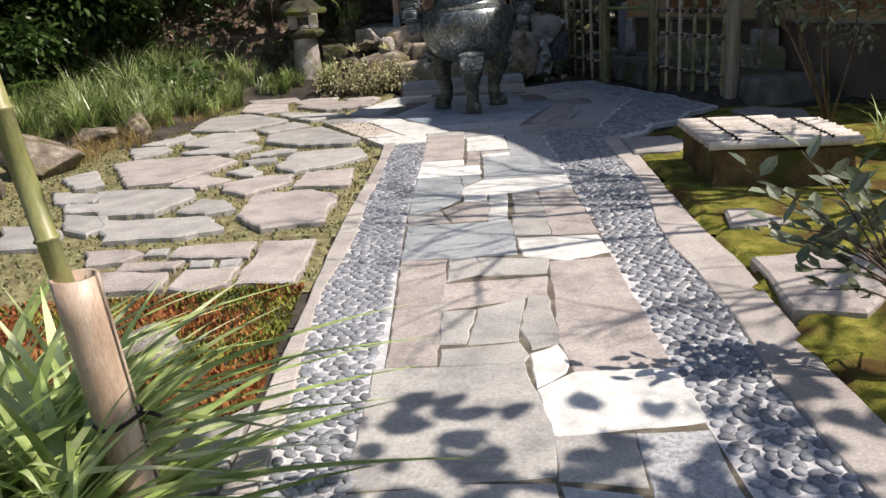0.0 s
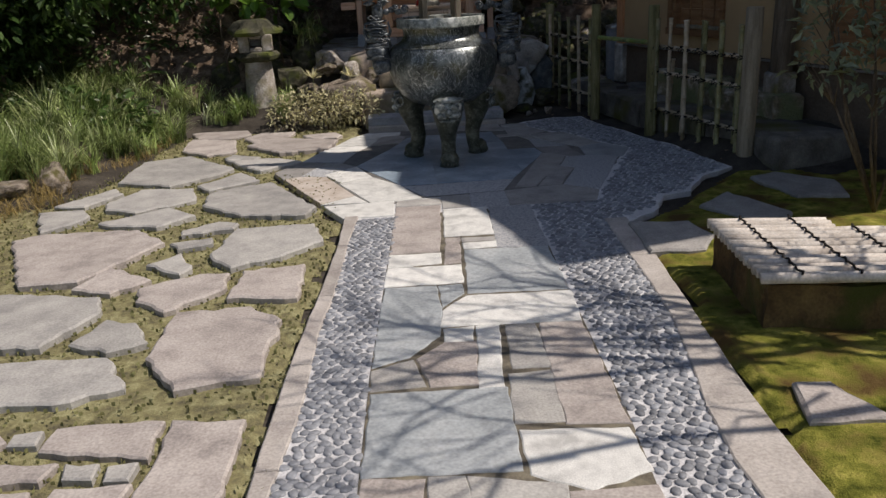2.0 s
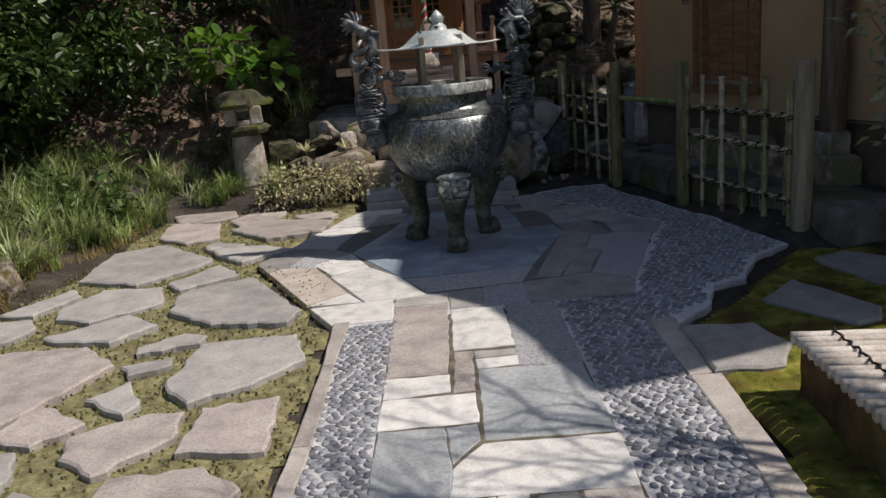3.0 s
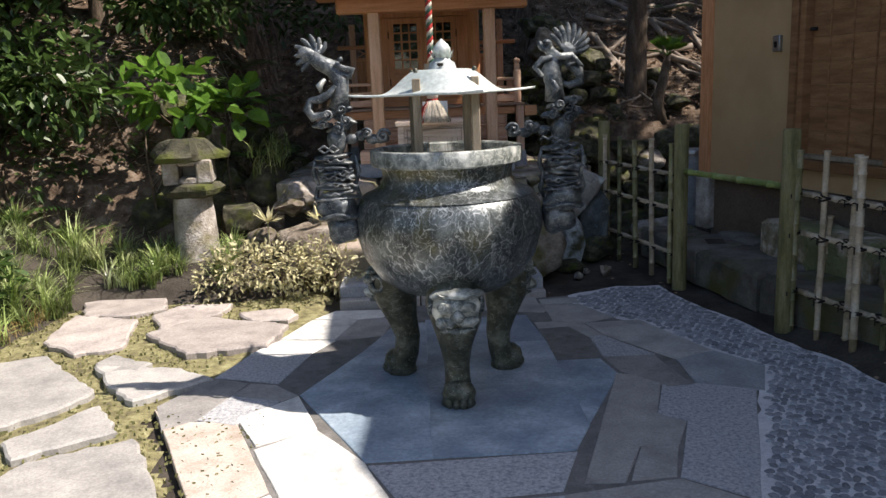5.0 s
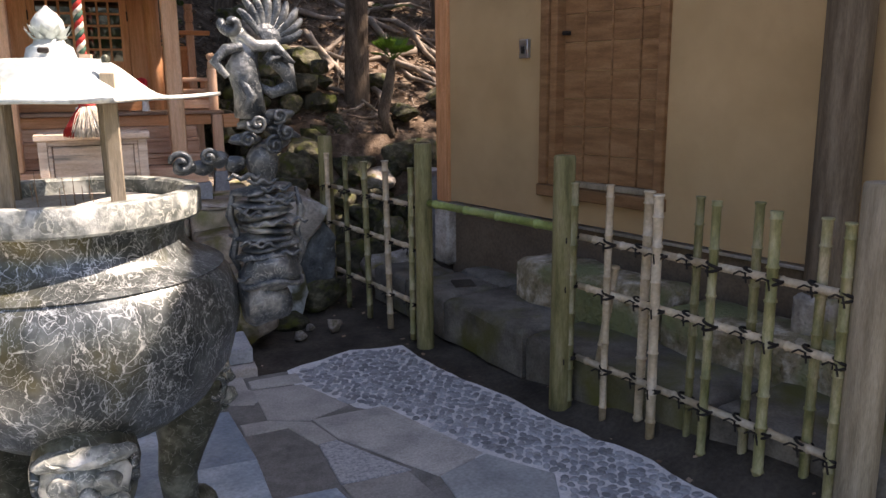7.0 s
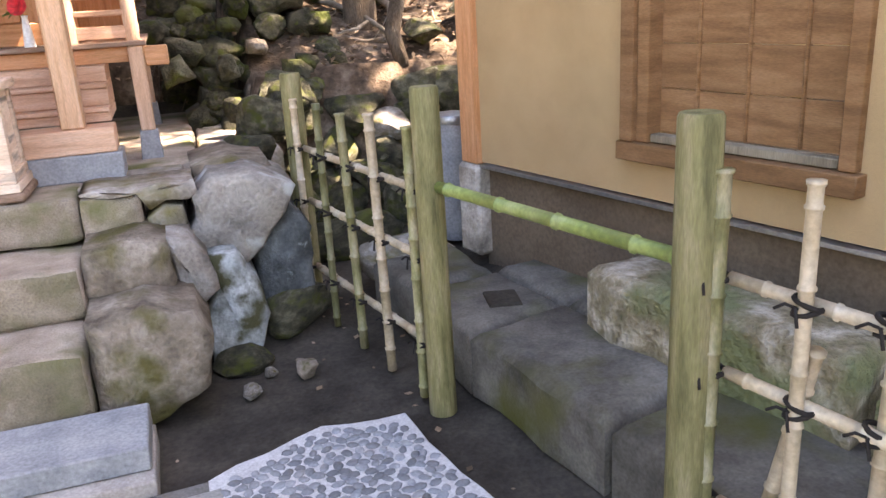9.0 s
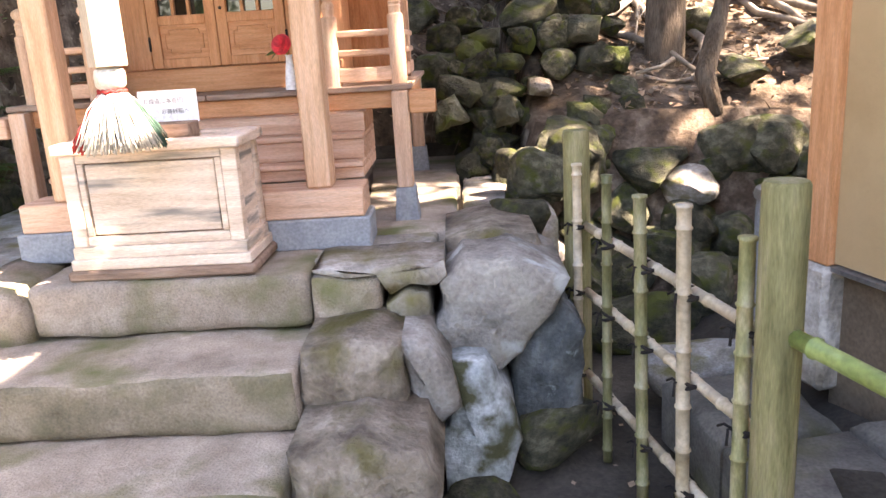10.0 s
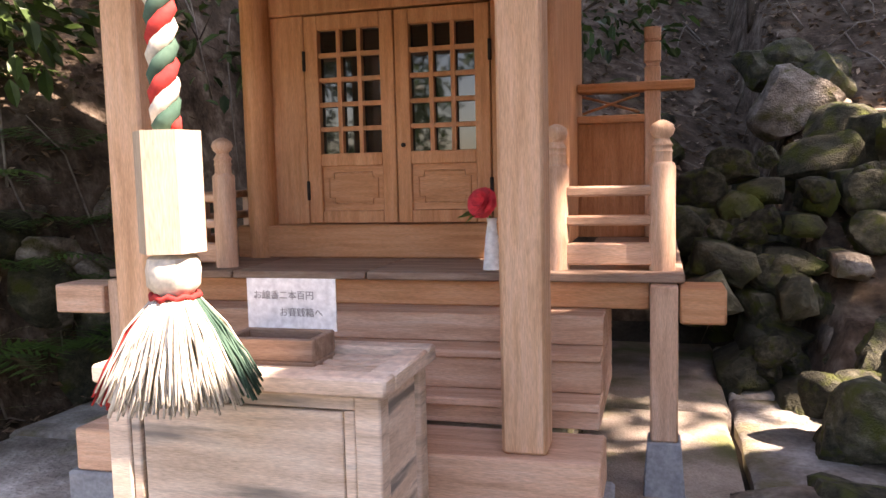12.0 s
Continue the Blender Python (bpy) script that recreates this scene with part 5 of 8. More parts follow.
for i in range(42):
    u, v = rng.random(), rng.random()
    s = rng.uniform(0.26, 0.42)
    rock((2.12 + 0.12 * v + 0.1 * rng.random(), 12.75 + 1.9 * u, 0.72 + 0.26 * v), (s, s, s * 0.8), rng.randrange(7), ROCKMOSS if rng.random() < 0.8 else ROCK, "mossy green rock in a dry-laid bank", "bank rocks", (0, 0, rng.uniform(0, 360)))
for i in range(24):
    x, y = rng.uniform(1.2, 2.6), rng.uniform(14.1, 15.2)
    s = rng.uniform(0.25, 0.5)
    rock((x, y, height(x, y) + 0.1 * rng.random()), (s, s, s * 0.8), rng.randrange(7), ROCKMOSS if rng.random() < 0.6 else ROCK, "mossy green rock in a dry-laid bank", "bank rocks", (0, 0, rng.uniform(0, 360)))
for x, y, s in [(2.6, 14.3, 0.5), (3.3, 14.0, 0.4), (3.9, 13.6, 0.4), (2.9, 12.5, 0.5), (2.5, 12.3, 0.6), (3.4, 13.4, 0.35), (2.2, 12.6, 0.45)]:
    rock((x, y, height(x, y) + 0.1), (s, s * 0.8, s * 0.6), rng.randrange(7), ROCKMOSS, "mossy rock on the slope", "bank rocks", (0, 0, rng.uniform(0, 360)))

for r in range(6):
    for k in range(5):
        if rng.random() < 0.2:
            continue
        x, z = 1.5 + 0.23 * k + 0.06 * r + rng.uniform(-0.08, 0.08), 0.76 + 0.165 * r + rng.uniform(-0.05, 0.05)
        a, b = rng.uniform(0.07, 0.15), rng.uniform(0.055, 0.1)
        t = rng.uniform(-0.35, 0.35)
        q = [(sx * a * rng.uniform(0.7, 1.1), sz * b * rng.uniform(0.7, 1.1)) for sx, sz in ((-1, -1), (1, -1), (1.1, 0.1), (0.8, 1), (-0.1, 1.15), (-1, 0.8))]
        q = [(x + u * math.cos(t) - v * math.sin(t), z + u * math.sin(t) + v * math.cos(t)) for u, v in q]
        y = 12.98 + 0.13 * r + rng.uniform(-0.16, 0.12)
        fitted_stone(q, y, y + 0.35, 100 + r * 8 + k, ROCKMOSS if rng.random() < 0.88 else ROCK, "squarish mossy green stone in a dry-laid bank", 0.05, 0.2 * rng.random(), 0.05, "bank blocks")
for i in range(34):
    s = rng.uniform(0.12, 0.28)
    x, z = rng.uniform(1.45, 2.7), rng.uniform(0.75, 1.75)
    rock((x, 13.15 + 0.75 * (z - 0.8) + rng.uniform(-0.1, 0.1), z), (s, s, s * 0.8), rng.randrange(7), ROCKMOSS, "mossy green rock in a dry-laid bank", "bank rocks", (0, 0, rng.uniform(0, 360)))
for i in range(11):
    s = rng.uniform(0.16, 0.3)
    rock((1.86 + 0.05 * rng.random() + 0.03 * i, 12.3 + 0.5 * rng.random(), 0.74 + 0.18 * rng.random()), (s, s, s * 0.9), rng.randrange(7), ROCKMOSS, "low mossy rock at the edge of the platform", "bank rocks", (0, 0, rng.uniform(0, 360)))

# ---- shrine ----
shrine = thing("shrine", (0, 0, 0), 0, "small orange cedar shrine with porch, railings and lattice doors", "shrine")
part("footing", boxes("footing", [((-0.21, 11.41, 0.775), (0.1, 11.64, 0.903)), ((0.75, 11.41, 0.775), (1.235, 11.64, 0.903)), ((0.1, 11.44, 0.775), (0.75, 11.64, 0.901))], CONCRETE, 0.008), shrine, "blue-grey concrete footing")
part("sill", boxes("sill", [((-0.185, 11.42, 0.904), (1.215, 11.64, 1.02))], CEDARPALEX, 0.006), shrine, "bleached timber sill")
for x in (-0.05, 0.985):
    part("column", boxes("column", [((x, 11.45, 1.021), (x + 0.106, 11.556, 2.31))], CEDARMID, 0.008), shrine, "square planed cedar column")
part("lintel", boxes("lintel", [((-0.32, 11.42, 2.24), (1.38, 11.58, 2.36)), ((-0.5, 11.25, 2.361), (1.55, 11.64, 2.42))], CEDARX, 0.01), shrine)
for z0, z1, y in ((1.021, 1.07, 11.66), (1.071, 1.092, 11.645), (1.093, 1.18, 11.74), (1.181, 1.202, 11.725), (1.203, 1.284, 11.83)):
    part("stair", boxes("stair", [((-0.16, y, z0), (1.197, 12.2, z1))], CEDARPALEX, 0.004), shrine)
for x0, x1 in ((-0.44, 0.02), (0.025, 0.475), (0.481, 0.98), (0.985, 1.41)):
    part("floor_board", boxes("floor_board", [((x0, 11.92, 1.365), (x1, 12.5, 1.39))], DARKWOOD, 0.004), shrine)
each("side_floor", [((-0.44, 12.5, 1.365), (-0.1, 13.5, 1.39)), ((1.08, 12.5, 1.365), (1.41, 13.5, 1.39))], DARKWOOD, 0.004, shrine)
each("fascia", [((-0.42, 11.955, 1.285), (1.315, 12.0, 1.363)), ((1.345, 12.0, 1.285), (1.385, 13.45, 1.363)), ((-0.41, 12.0, 1.285), (-0.37, 13.45, 1.363))], CEDARX, 0.004, shrine)
part("beam_end", boxes("beam_end", [((1.396, 11.86, 1.262), (1.515, 12.0, 1.36))], CEDARX, 0.006), shrine, "orange sawn beam end")
part("beam_end", boxes("beam_end", [((-0.61, 11.86, 1.25), (-0.42, 12.0, 1.345))], CEDARPALEX, 0.006), shrine, "bleached sawn beam end")
for x in (-0.41, 1.318):
    for y in (11.87, 13.3):
        part("support_post", boxes("support_post", [((x, y, 0.93), (x + 0.074, y + 0.085, 1.362))], CEDARPALE, 0.005), shrine)
        bm = bmesh.new()
        box(bm, (x - 0.02, y - 0.02, 0.77), (x + 0.095, y + 0.105, 0.93), 0.004, 0.78)
        part("post_foot", as_mesh("post_foot", bm, CONCRETE), shrine, "bluish painted post foot")
# body
for x in (-0.08, 0.965):
    part("pillar", lathe("pillar", [(0.055, 1.39), (0.055, 2.6)], CEDAR, 20), shrine, "", (x, 12.34, 0))
part("door_sill", boxes("door_sill", [((-0.17, 12.3, 1.39), (1.05, 12.42, 1.508))], CEDARX, 0.006), shrine)
each("jamb", [((-0.03, 12.35, 1.508), (0.104, 12.41, 2.26)), ((0.79, 12.35, 1.508), (0.915, 12.41, 2.26)), ((-0.03, 12.34, 2.262), (0.915, 12.42, 2.6))], CEDAR, 0.004, shrine)
part("side_wall", boxes("side_wall", [((-0.1, 12.42, 1.39), (-0.05, 13.4, 2.6)), ((0.95, 12.42, 1.39), (1.0, 13.4, 2.6)), ((-0.05, 13.35, 1.39), (0.95, 13.4, 2.6))], CEDAR, 0.004), shrine)
part("interior_floor", boxes("interior_floor", [((-0.05, 12.42, 1.391), (0.95, 13.35, 1.43))], DARKWOOD, 0.002), shrine)
for i, x0 in enumerate((0.107, 0.449)):
    x1 = x0 + 0.338
    door = thing("door", (0, 0, 0), 0)
    door.parent = shrine
    part("door_frame", boxes("door_frame", [((x0, 12.345, 1.512), (x0 + 0.052, 12.38, 2.255)), ((x1 - 0.052, 12.345, 1.512), (x1, 12.38, 2.255)), ((x0 + 0.052, 12.345, 1.512), (x1 - 0.052, 12.38, 1.558)), ((x0 + 0.052, 12.345, 1.718), (x1 - 0.052, 12.38, 1.764)), ((x0 + 0.052, 12.345, 2.202), (x1 - 0.052, 12.38, 2.255))], CEDAR, 0.003), door)
    part("panel", boxes("panel", [((x0 + 0.05, 12.358, 1.557), (x1 - 0.05, 12.37, 1.721))], CEDARX, 0.001), door)
    u0, u1, z0, z1 = x0 + 0.075, x1 - 0.075, 1.583, 1.694
    q = Pile()
    n = 0.02
    loop = [(u0 + n, z0), (u1 - n, z0), (u1 - n, z0 + n), (u1, z0 + n), (u1, z1 - n), (u1 - n, z1 - n), (u1 - n, z1), (u0 + n, z1), (u0 + n, z1 - n), (u0, z1 - n), (u0, z0 + n), (u0 + n, z0 + n), (u0 + n, z0)]
    q.tube([(a, 12.356, b) for a, b in loop], 0.0035, 4)
    part("moulding", q.mesh("moulding", CEDAR), door)
    bars = []
    w = (x1 - x0 - 0.104)
    for k in (1, 2):
        c = x0 + 0.052 + w * k / 3
        bars.append(((c - 0.008, 12.35, 1.764), (c + 0.008, 12.375, 2.202)))
    for k in range(1, 5):
        c = 1.764 + 0.438 * k / 5
        bars.append(((x0 + 0.052, 12.352, c - 0.008), (x1 - 0.052, 12.373, c + 0.008)))
    part("lattice", boxes("lattice", bars, CEDAR, 0.001), door)
    part("pane", boxes("pane", [((x0 + 0.052, 12.374, 1.764), (x1 - 0.052, 12.378, 2.202))], DARKGLASS, 0), door, "dark reflecting glass")
    for z in (1.597, 2.062):
        part("hinge", boxes("hinge", [((x0 - 0.006 if i == 0 else x1 - 0.004, 12.338, z), (x0 + 0.004 if i == 0 else x1 + 0.006, 12.352, z + 0.07))], CORD, 0.001), door)
    if i:
        part("knob", lathe("knob", [(0.003, -0.006), (0.008, -0.003), (0.008, 0.003), (0.003, 0.006)], CORD, 10), door, "", (x0 + 0.026, 12.338, 1.786), (90, 0, 0))
# railings
GIBO = [(0.037, 0.0), (0.037, 0.298), (0.034, 0.305), (0.027, 0.31), (0.027, 0.335), (0.03, 0.34), (0.027, 0.345), (0.027, 0.352), (0.031, 0.357), (0.027, 0.362), (0.022, 0.37), (0.02, 0.376), (0.03, 0.386), (0.035, 0.4), (0.031, 0.414), (0.018, 0.423), (0.006, 0.428)]
for x in (-0.35, 1.35):
    part("rail_post", lathe("rail_post", GIBO, CEDARPALE, 16), shrine, "", (x, 12.02, 1.39))
    part("rail_post", lathe("rail_post", GIBO, CEDARPALE, 16), shrine, "", (1.05 if x > 0 else -0.05, 12.02, 1.39))
    s = 1 if x > 0 else -1
    xa, xb = sorted((x, 1.05 if x > 0 else -0.05))
    for z, h in ((1.405, 0.065), (1.52, 0.03), (1.605, 0.03)):
        part("rail", boxes("rail", [((xa, 12.0, z), (xb, 12.035, z + h)), ((x - 0.018, 12.03, z), (x + 0.018, 13.1, z + h))], CEDARPALEX, 0.006), shrine)
    for y in (12.35, 12.7):
        part("baluster", boxes("baluster", [((x - 0.02, y, 1.391), (x + 0.02, y + 0.035, 1.61))], CEDARPALE, 0.003), shrine)
    w = x - 0.035 * s
    part("wing_post", boxes("wing_post", [((w - 0.033, 13.16, 1.391), (w + 0.033, 13.226, 2.11)), ((w - 0.028, 13.165, 2.111), (w + 0.028, 13.221, 2.13)), ((w - 0.035, 13.158, 2.131), (w + 0.035, 13.228, 2.21)), ((w - 0.028, 13.165, 2.211), (w + 0.028, 13.221, 2.222)), ((w - 0.035, 13.158, 2.223), (w + 0.035, 13.228, 2.275))], CEDARPALE, 0.004), shrine)
    xa, xb = sorted((w - 0.033 * s, 1.0 if x > 0 else -0.1))
    part("wing_panel", boxes("wing_panel", [((xa, 13.18, 1.391), (xb, 13.2, 1.88))], CEDAR, 0.002), shrine, "orange board wing panel")
    xc, xd = sorted((1.0 if x > 0 else -0.1, w + 0.17 * s))
    part("wing_arm", boxes("wing_arm", [((xc, 13.15, 2.01), (xd, 13.235, 2.05))], CEDARX, 0.006), shrine)
    part("wing_rail", boxes("wing_rail", [((xa, 13.16, 1.881), (xb, 13.22, 1.915))], CEDARX, 0.004), shrine)
    for k in (0, 1):
        q = Pile()
        q.tube([(xa + 0.02, 13.19, 1.925 + 0.075 * k), ((xa + xb) / 2, 13.19, 1.963), (xb - 0.02, 13.19, 2.0 - 0.075 * k)], 0.006, 5)
        part("openwork", q.mesh("openwork", CEDAR), shrine, "carved openwork under the arm")
# roof over body and porch
bm = bmesh.new()
prof = [(11.05, 2.46), (11.6, 2.56), (12.3, 2.95), (12.9, 3.5), (13.5, 2.9), (14.0, 2.65)]
rows = []
for x in (-0.75, 1.75):
    rows.append([bm.verts.new((x, y, z)) for y, z in prof] + [bm.verts.new((x, y, z - 0.07)) for y, z in prof[::-1]])
n = len(rows[0])
bm.faces.new(rows[0]), bm.faces.new(rows[1][::-1])
for i in range(n):
    bm.faces.new((rows[0][i], rows[1][i], rows[1][(i + 1) % n], rows[0][(i + 1) % n]))
part("roof", as_mesh("roof", bm, ROOFTILE, False), shrine, "curved dark shrine roof")

# offertory box and what stands on it
obox = thing("offertory_box", (0.497, 11.255, 0.783), -1, "weathered bleached wooden offertory box with framed panels", "offertory box")
W, D, H = 0.32, 0.15, 0.505
part("base_slab", boxes("base_slab", [((-W - 0.03, -D - 0.03, 0), (W + 0.03, D + 0.03, 0.04))], DARKWOOD, 0.01), obox, "rough reddish wooden foot board")
part("plinth_moulding", boxes("plinth_moulding", [((-W - 0.015, -D - 0.015, 0.04), (W + 0.015, D + 0.015, 0.08)), ((-W - 0.005, -D - 0.005, 0.08), (W + 0.005, D + 0.005, 0.125))], BOXWOOD, 0.004), obox)
for x in (-W, W - 0.055):
    for y in (-D, D - 0.05):
        part("leg", boxes("leg", [((x, y, 0.125), (x + 0.055, y + 0.05, H - 0.04))], BOXWOOD, 0.004), obox)
part("front_panel", boxes("front_panel", [((-W + 0.085, -D + 0.01, 0.168), (W - 0.085, -D + 0.03, H - 0.078))], BOXWOOD, 0.003), obox, "bleached panel with dark streaks")
each("front_frame", [((-W + 0.0555, -D + 0.004, 0.126), (W - 0.0555, -D + 0.024, 0.162)), ((-W + 0.0555, -D + 0.004, H - 0.072), (W - 0.0555, -D + 0.024, H - 0.041)), ((-W + 0.057, -D + 0.004, 0.164), (-W + 0.08, -D + 0.024, H - 0.074)), ((W - 0.08, -D + 0.004, 0.164), (W - 0.057, -D + 0.024, H - 0.074))], BOXWOOD, 0.003, obox)
part("backing", boxes("backing", [((-W + 0.056, -D + 0.031, 0.127), (W - 0.056, -D + 0.036, H - 0.042))], DARKWOOD, 0), obox)
each("side_panel", [((-W + 0.012, -D + 0.05, 0.125), (-W + 0.03, D - 0.05, H - 0.04)), ((W - 0.03, -D + 0.05, 0.125), (W - 0.012, D - 0.05, H - 0.04))], BOXWOOD, 0.001, obox)
part("back_panel", boxes("back_panel", [((-W + 0.055, D - 0.03, 0.125), (W - 0.055, D - 0.012, H - 0.04))], BOXWOOD, 0.001), obox)
part("rim", boxes("rim", [((-W - 0.02, -D - 0.02, H - 0.04), (W + 0.02, -D + 0.04, H)), ((-W - 0.02, D - 0.04, H - 0.04), (W + 0.02, D + 0.02, H)), ((-W - 0.02, -D + 0.04, H - 0.04), (-W + 0.04, D - 0.04, H)), ((W - 0.04, -D + 0.04, H - 0.04), (W + 0.02, D - 0.04, H))], BOXWOOD, 0.006), obox)
part("slats", boxes("slats", [((-W + 0.04, -D + 0.045 + k * 0.055, H - 0.05), (W - 0.04, -D + 0.078 + k * 0.055, H - 0.015)) for k in range(4)], BOXWOOD, 0.003), obox)
tray = thing("candle_tray", (0.515, 11.27, 1.262), 0, "small dark wooden tray on the offertory box", "tray")
part("body", boxes("body", [((-0.11, -0.06, 0), (0.11, 0.06, 0.02)), ((-0.11, -0.06, 0.02), (0.11, -0.045, 0.07)), ((-0.11, 0.045, 0.02), (0.11, 0.06, 0.07)), ((-0.11, -0.045, 0.02), (-0.095, 0.045, 0.07)), ((0.095, -0.045, 0.02), (0.11, 0.045, 0.07))], DARKWOOD, 0.003), tray)
card = thing("sign_card", (0.517, 11.335, 1.326), 0, "white card with grey handwriting standing on the wooden tray", "sign")
part("card", boxes("card", [((-0.112, -0.002, 0), (0.112, 0.002, 0.122))], PAPER, 0), card)
for body, x, z in (("お線香二本百円", -0.095, 0.075), ("お賽銭箱へ", -0.03, 0.035)):
    cu = bpy.data.curves.new("writing", "FONT")
    cu.body, cu.size, cu.extrude = body, 0.022, 0.0004
    cu.materials.append(INK)
    part("writing", cu, card, "", (x, -0.0035, z), (90, 0, 0))

# bell rope with its wooden grip and tassel
rope = thing("bell_rope", (0.487, 10.93, 1.55), 0, "thick red, white and green bell rope with a white tassel", "bell rope")
part("grip", lathe("grip", [(0.061, 0.0), (0.061, 0.218)], WHITEWOOD, 6, 0, 0.3), rope, "pale six-sided wooden grip")
for k, (m, lab) in enumerate(((REDFIBRE, "red strand"), (WHITEFIBRE, "white strand"), (GREENFIBRE, "green strand"))):
    pts = [(0.0145 * math.cos(t * 1.0 + k * 2.1), 0.0145 * math.sin(t * 1.0 + k * 2.1), 0.22 + t * 0.0165) for t in range(0, 42)]
    part("strand", tube("strand", pts, 0.0155, m, 8), rope, lab)
part("collar", lathe("collar", [(0.035, -0.075), (0.048, -0.06), (0.05, -0.03), (0.046, -0.01), (0.03, 0.0)], WHITEFIBRE, 20, 0.1), rope, "white cord collar")
p = Pile()
p.tube([(0.042 * math.cos(t / 3), 0.042 * math.sin(t / 3), -0.08 + 0.004 * math.sin(t * 3)) for t in range(20)], 0.006, 6)
part("braid", p.mesh("braid", REDFIBRE), rope)
rng = random.Random(5)
piles = {"white": Pile(), "red": Pile(), "green": Pile()}
for i in range(1000):
    a = rng.uniform(0, 2 * math.pi)
    r = 0.15 * math.sqrt(rng.uniform(0.2, 1))
    kind = "white"
    if math.cos(a - 3.5) > 0.9 and r > 0.1:
        kind = "red"
    elif math.cos(a - 0.1) > 0.965 and r > 0.11:
        kind = "green"
    c, s = math.cos(a), math.sin(a)
    L = rng.uniform(0.175, 0.215)
    pts = [(0.036 * c * (r / 0.135), 0.036 * s * (r / 0.135), -0.08)] + [((0.036 + (r - 0.036) * t ** 0.8) * c + rng.gauss(0, 0.003), (0.036 + (r - 0.036) * t ** 0.8) * s + rng.gauss(0, 0.003), -0.08 - (L - 0.02) * t) for t in (0.35, 0.7, 1.0)]
    piles[kind].tube(pts, 0.0021, 4)
part("tassel", piles["white"].mesh("tassel", WHITEFIBRE), rope, "loose white fibres")
part("tassel_edge", piles["red"].mesh("tassel_edge", REDFIBRE), rope, "red fibres")
part("tassel_edge", piles["green"].mesh("tassel_edge", GREENFIBRE), rope, "dark green fibres")
part("bell", lathe("bell", [(0.005, 0.9), (0.05, 0.92), (0.075, 0.97), (0.07, 1.03), (0.02, 1.07)], DARKWOOD, 20), rope, "dark round bell")
p = Pile()

# camellia in a vase
vase = thing("vase", (0.857, 12.0, 1.391), 0, "slim white vase with one red camellia on the porch", "vase")
part("body", lathe("body", [(0.03, 0), (0.027, 0.03), (0.02, 0.1), (0.014, 0.14), (0.017, 0.155)], CERAMIC, 16), vase)
p, q = Pile(), Pile()
rng = random.Random(3)
face = Vector((-0.25, -0.9, 0.3)).normalized()
fu = face.orthogonal().normalized()
fw = face.cross(fu)
centre = Vector((-0.02, -0.03, 0.2))
for ring, (n, r, tl) in enumerate(((5, 0.02, 0.9), (6, 0.03, 0.6), (7, 0.04, 0.35), (7, 0.046, 0.12))):
    for k in range(n):
        a = 2 * math.pi * k / n + ring * 0.4 + rng.uniform(-0.1, 0.1)
        d = fu * math.cos(a) + fw * math.sin(a)
        e = fu * -math.sin(a) + fw * math.cos(a)
        o = centre + face * 0.006 * (3 - ring)
        w = r * 0.62
        p.add([o, o + d * r * 0.5 + e * w * 0.8 + face * tl * r * 0.4, o + d * r * 0.95 + e * w * 0.7 + face * tl * r, o + d * r * 1.08 + face * tl * r * 0.8, o + d * r * 0.95 - e * w * 0.7 + face * tl * r, o + d * r * 0.5 - e * w * 0.8 + face * tl * r * 0.4, o + d * r * 0.55 + face * tl * r * 0.2], [(0, 1, 6), (1, 2, 6), (2, 3, 6), (3, 4, 6), (4, 5, 6), (5, 0, 6)])
part("flower", p.mesh("flower", PETAL), vase, "open red camellia")
for k in range(3):
    a = 2.6 + k * 0.9
    d = Vector((math.cos(a), math.sin(a) * 0.4, -0.4)).normalized()
    s = Vector((0, 0.3, 1)).cross(d).normalized()
    c = Vector((-0.035, -0.01, 0.185))
    q.add([c, c + d * 0.035 + s * 0.02, c + d * 0.075, c + d * 0.035 - s * 0.02], [(0, 1, 2), (0, 2, 3)])
q.tube([(0, 0, 0.14), (-0.01, 0, 0.17), (-0.03, -0.01, 0.2)], 0.003, 5)
part("leaf", q.mesh("leaf", LEAFBRIGHT), vase, "dark glossy leaves")

# ---- incense burner ----
BX, BY = 0.48, 8.26
burner = thing("incense_burner", (BX, BY, 0), 0, "large weathered bronze incense burner on three lion legs with dragon handles", "incense burner")
belly = [(0.05, 0.5), (0.18, 0.51), (0.29, 0.545), (0.385, 0.615), (0.455, 0.72), (0.492, 0.85), (0.492, 0.94), (0.468, 1.005), (0.448, 1.03), (0.452, 1.036), (0.436, 1.045), (0.39, 1.062), (0.355, 1.085), (0.338, 1.12), (0.337, 1.16), (0.35, 1.19)]
part("bowl", lathe("bowl", belly, BRONZE, 72), burner, "round dark bronze bowl with pale streaks")
rim = [(0.35, 1.19), (0.388, 1.194), (0.395, 1.202), (0.395, 1.268), (0.39, 1.276), (0.348, 1.276), (0.34, 1.268), (0.335, 1.19)]
part("rim", lathe("rim", rim, RIMBRONZE, 72), burner, "flat upright rim mottled with pale stains")
part("ash", lathe("ash", [(0.334, 1.2), (0.33, 1.225), (0.2, 1.235), (0.05, 1.24)], ASH, 32), burner, "grey ash")
p = Pile()
rng = random.Random(2)
for _ in range(14):
    a, r = rng.uniform(0, 6.28), rng.uniform(0, 0.15)
    x, y = r * math.cos(a), r * math.sin(a)
    p.tube([(x, y, 1.22), (x + rng.gauss(0, 0.004), y, 1.24 + rng.uniform(0.04, 0.09))], 0.0014, 4)
part("incense_stick", p.mesh("incense_stick", DEADLEAF), burner, kind="stuff")
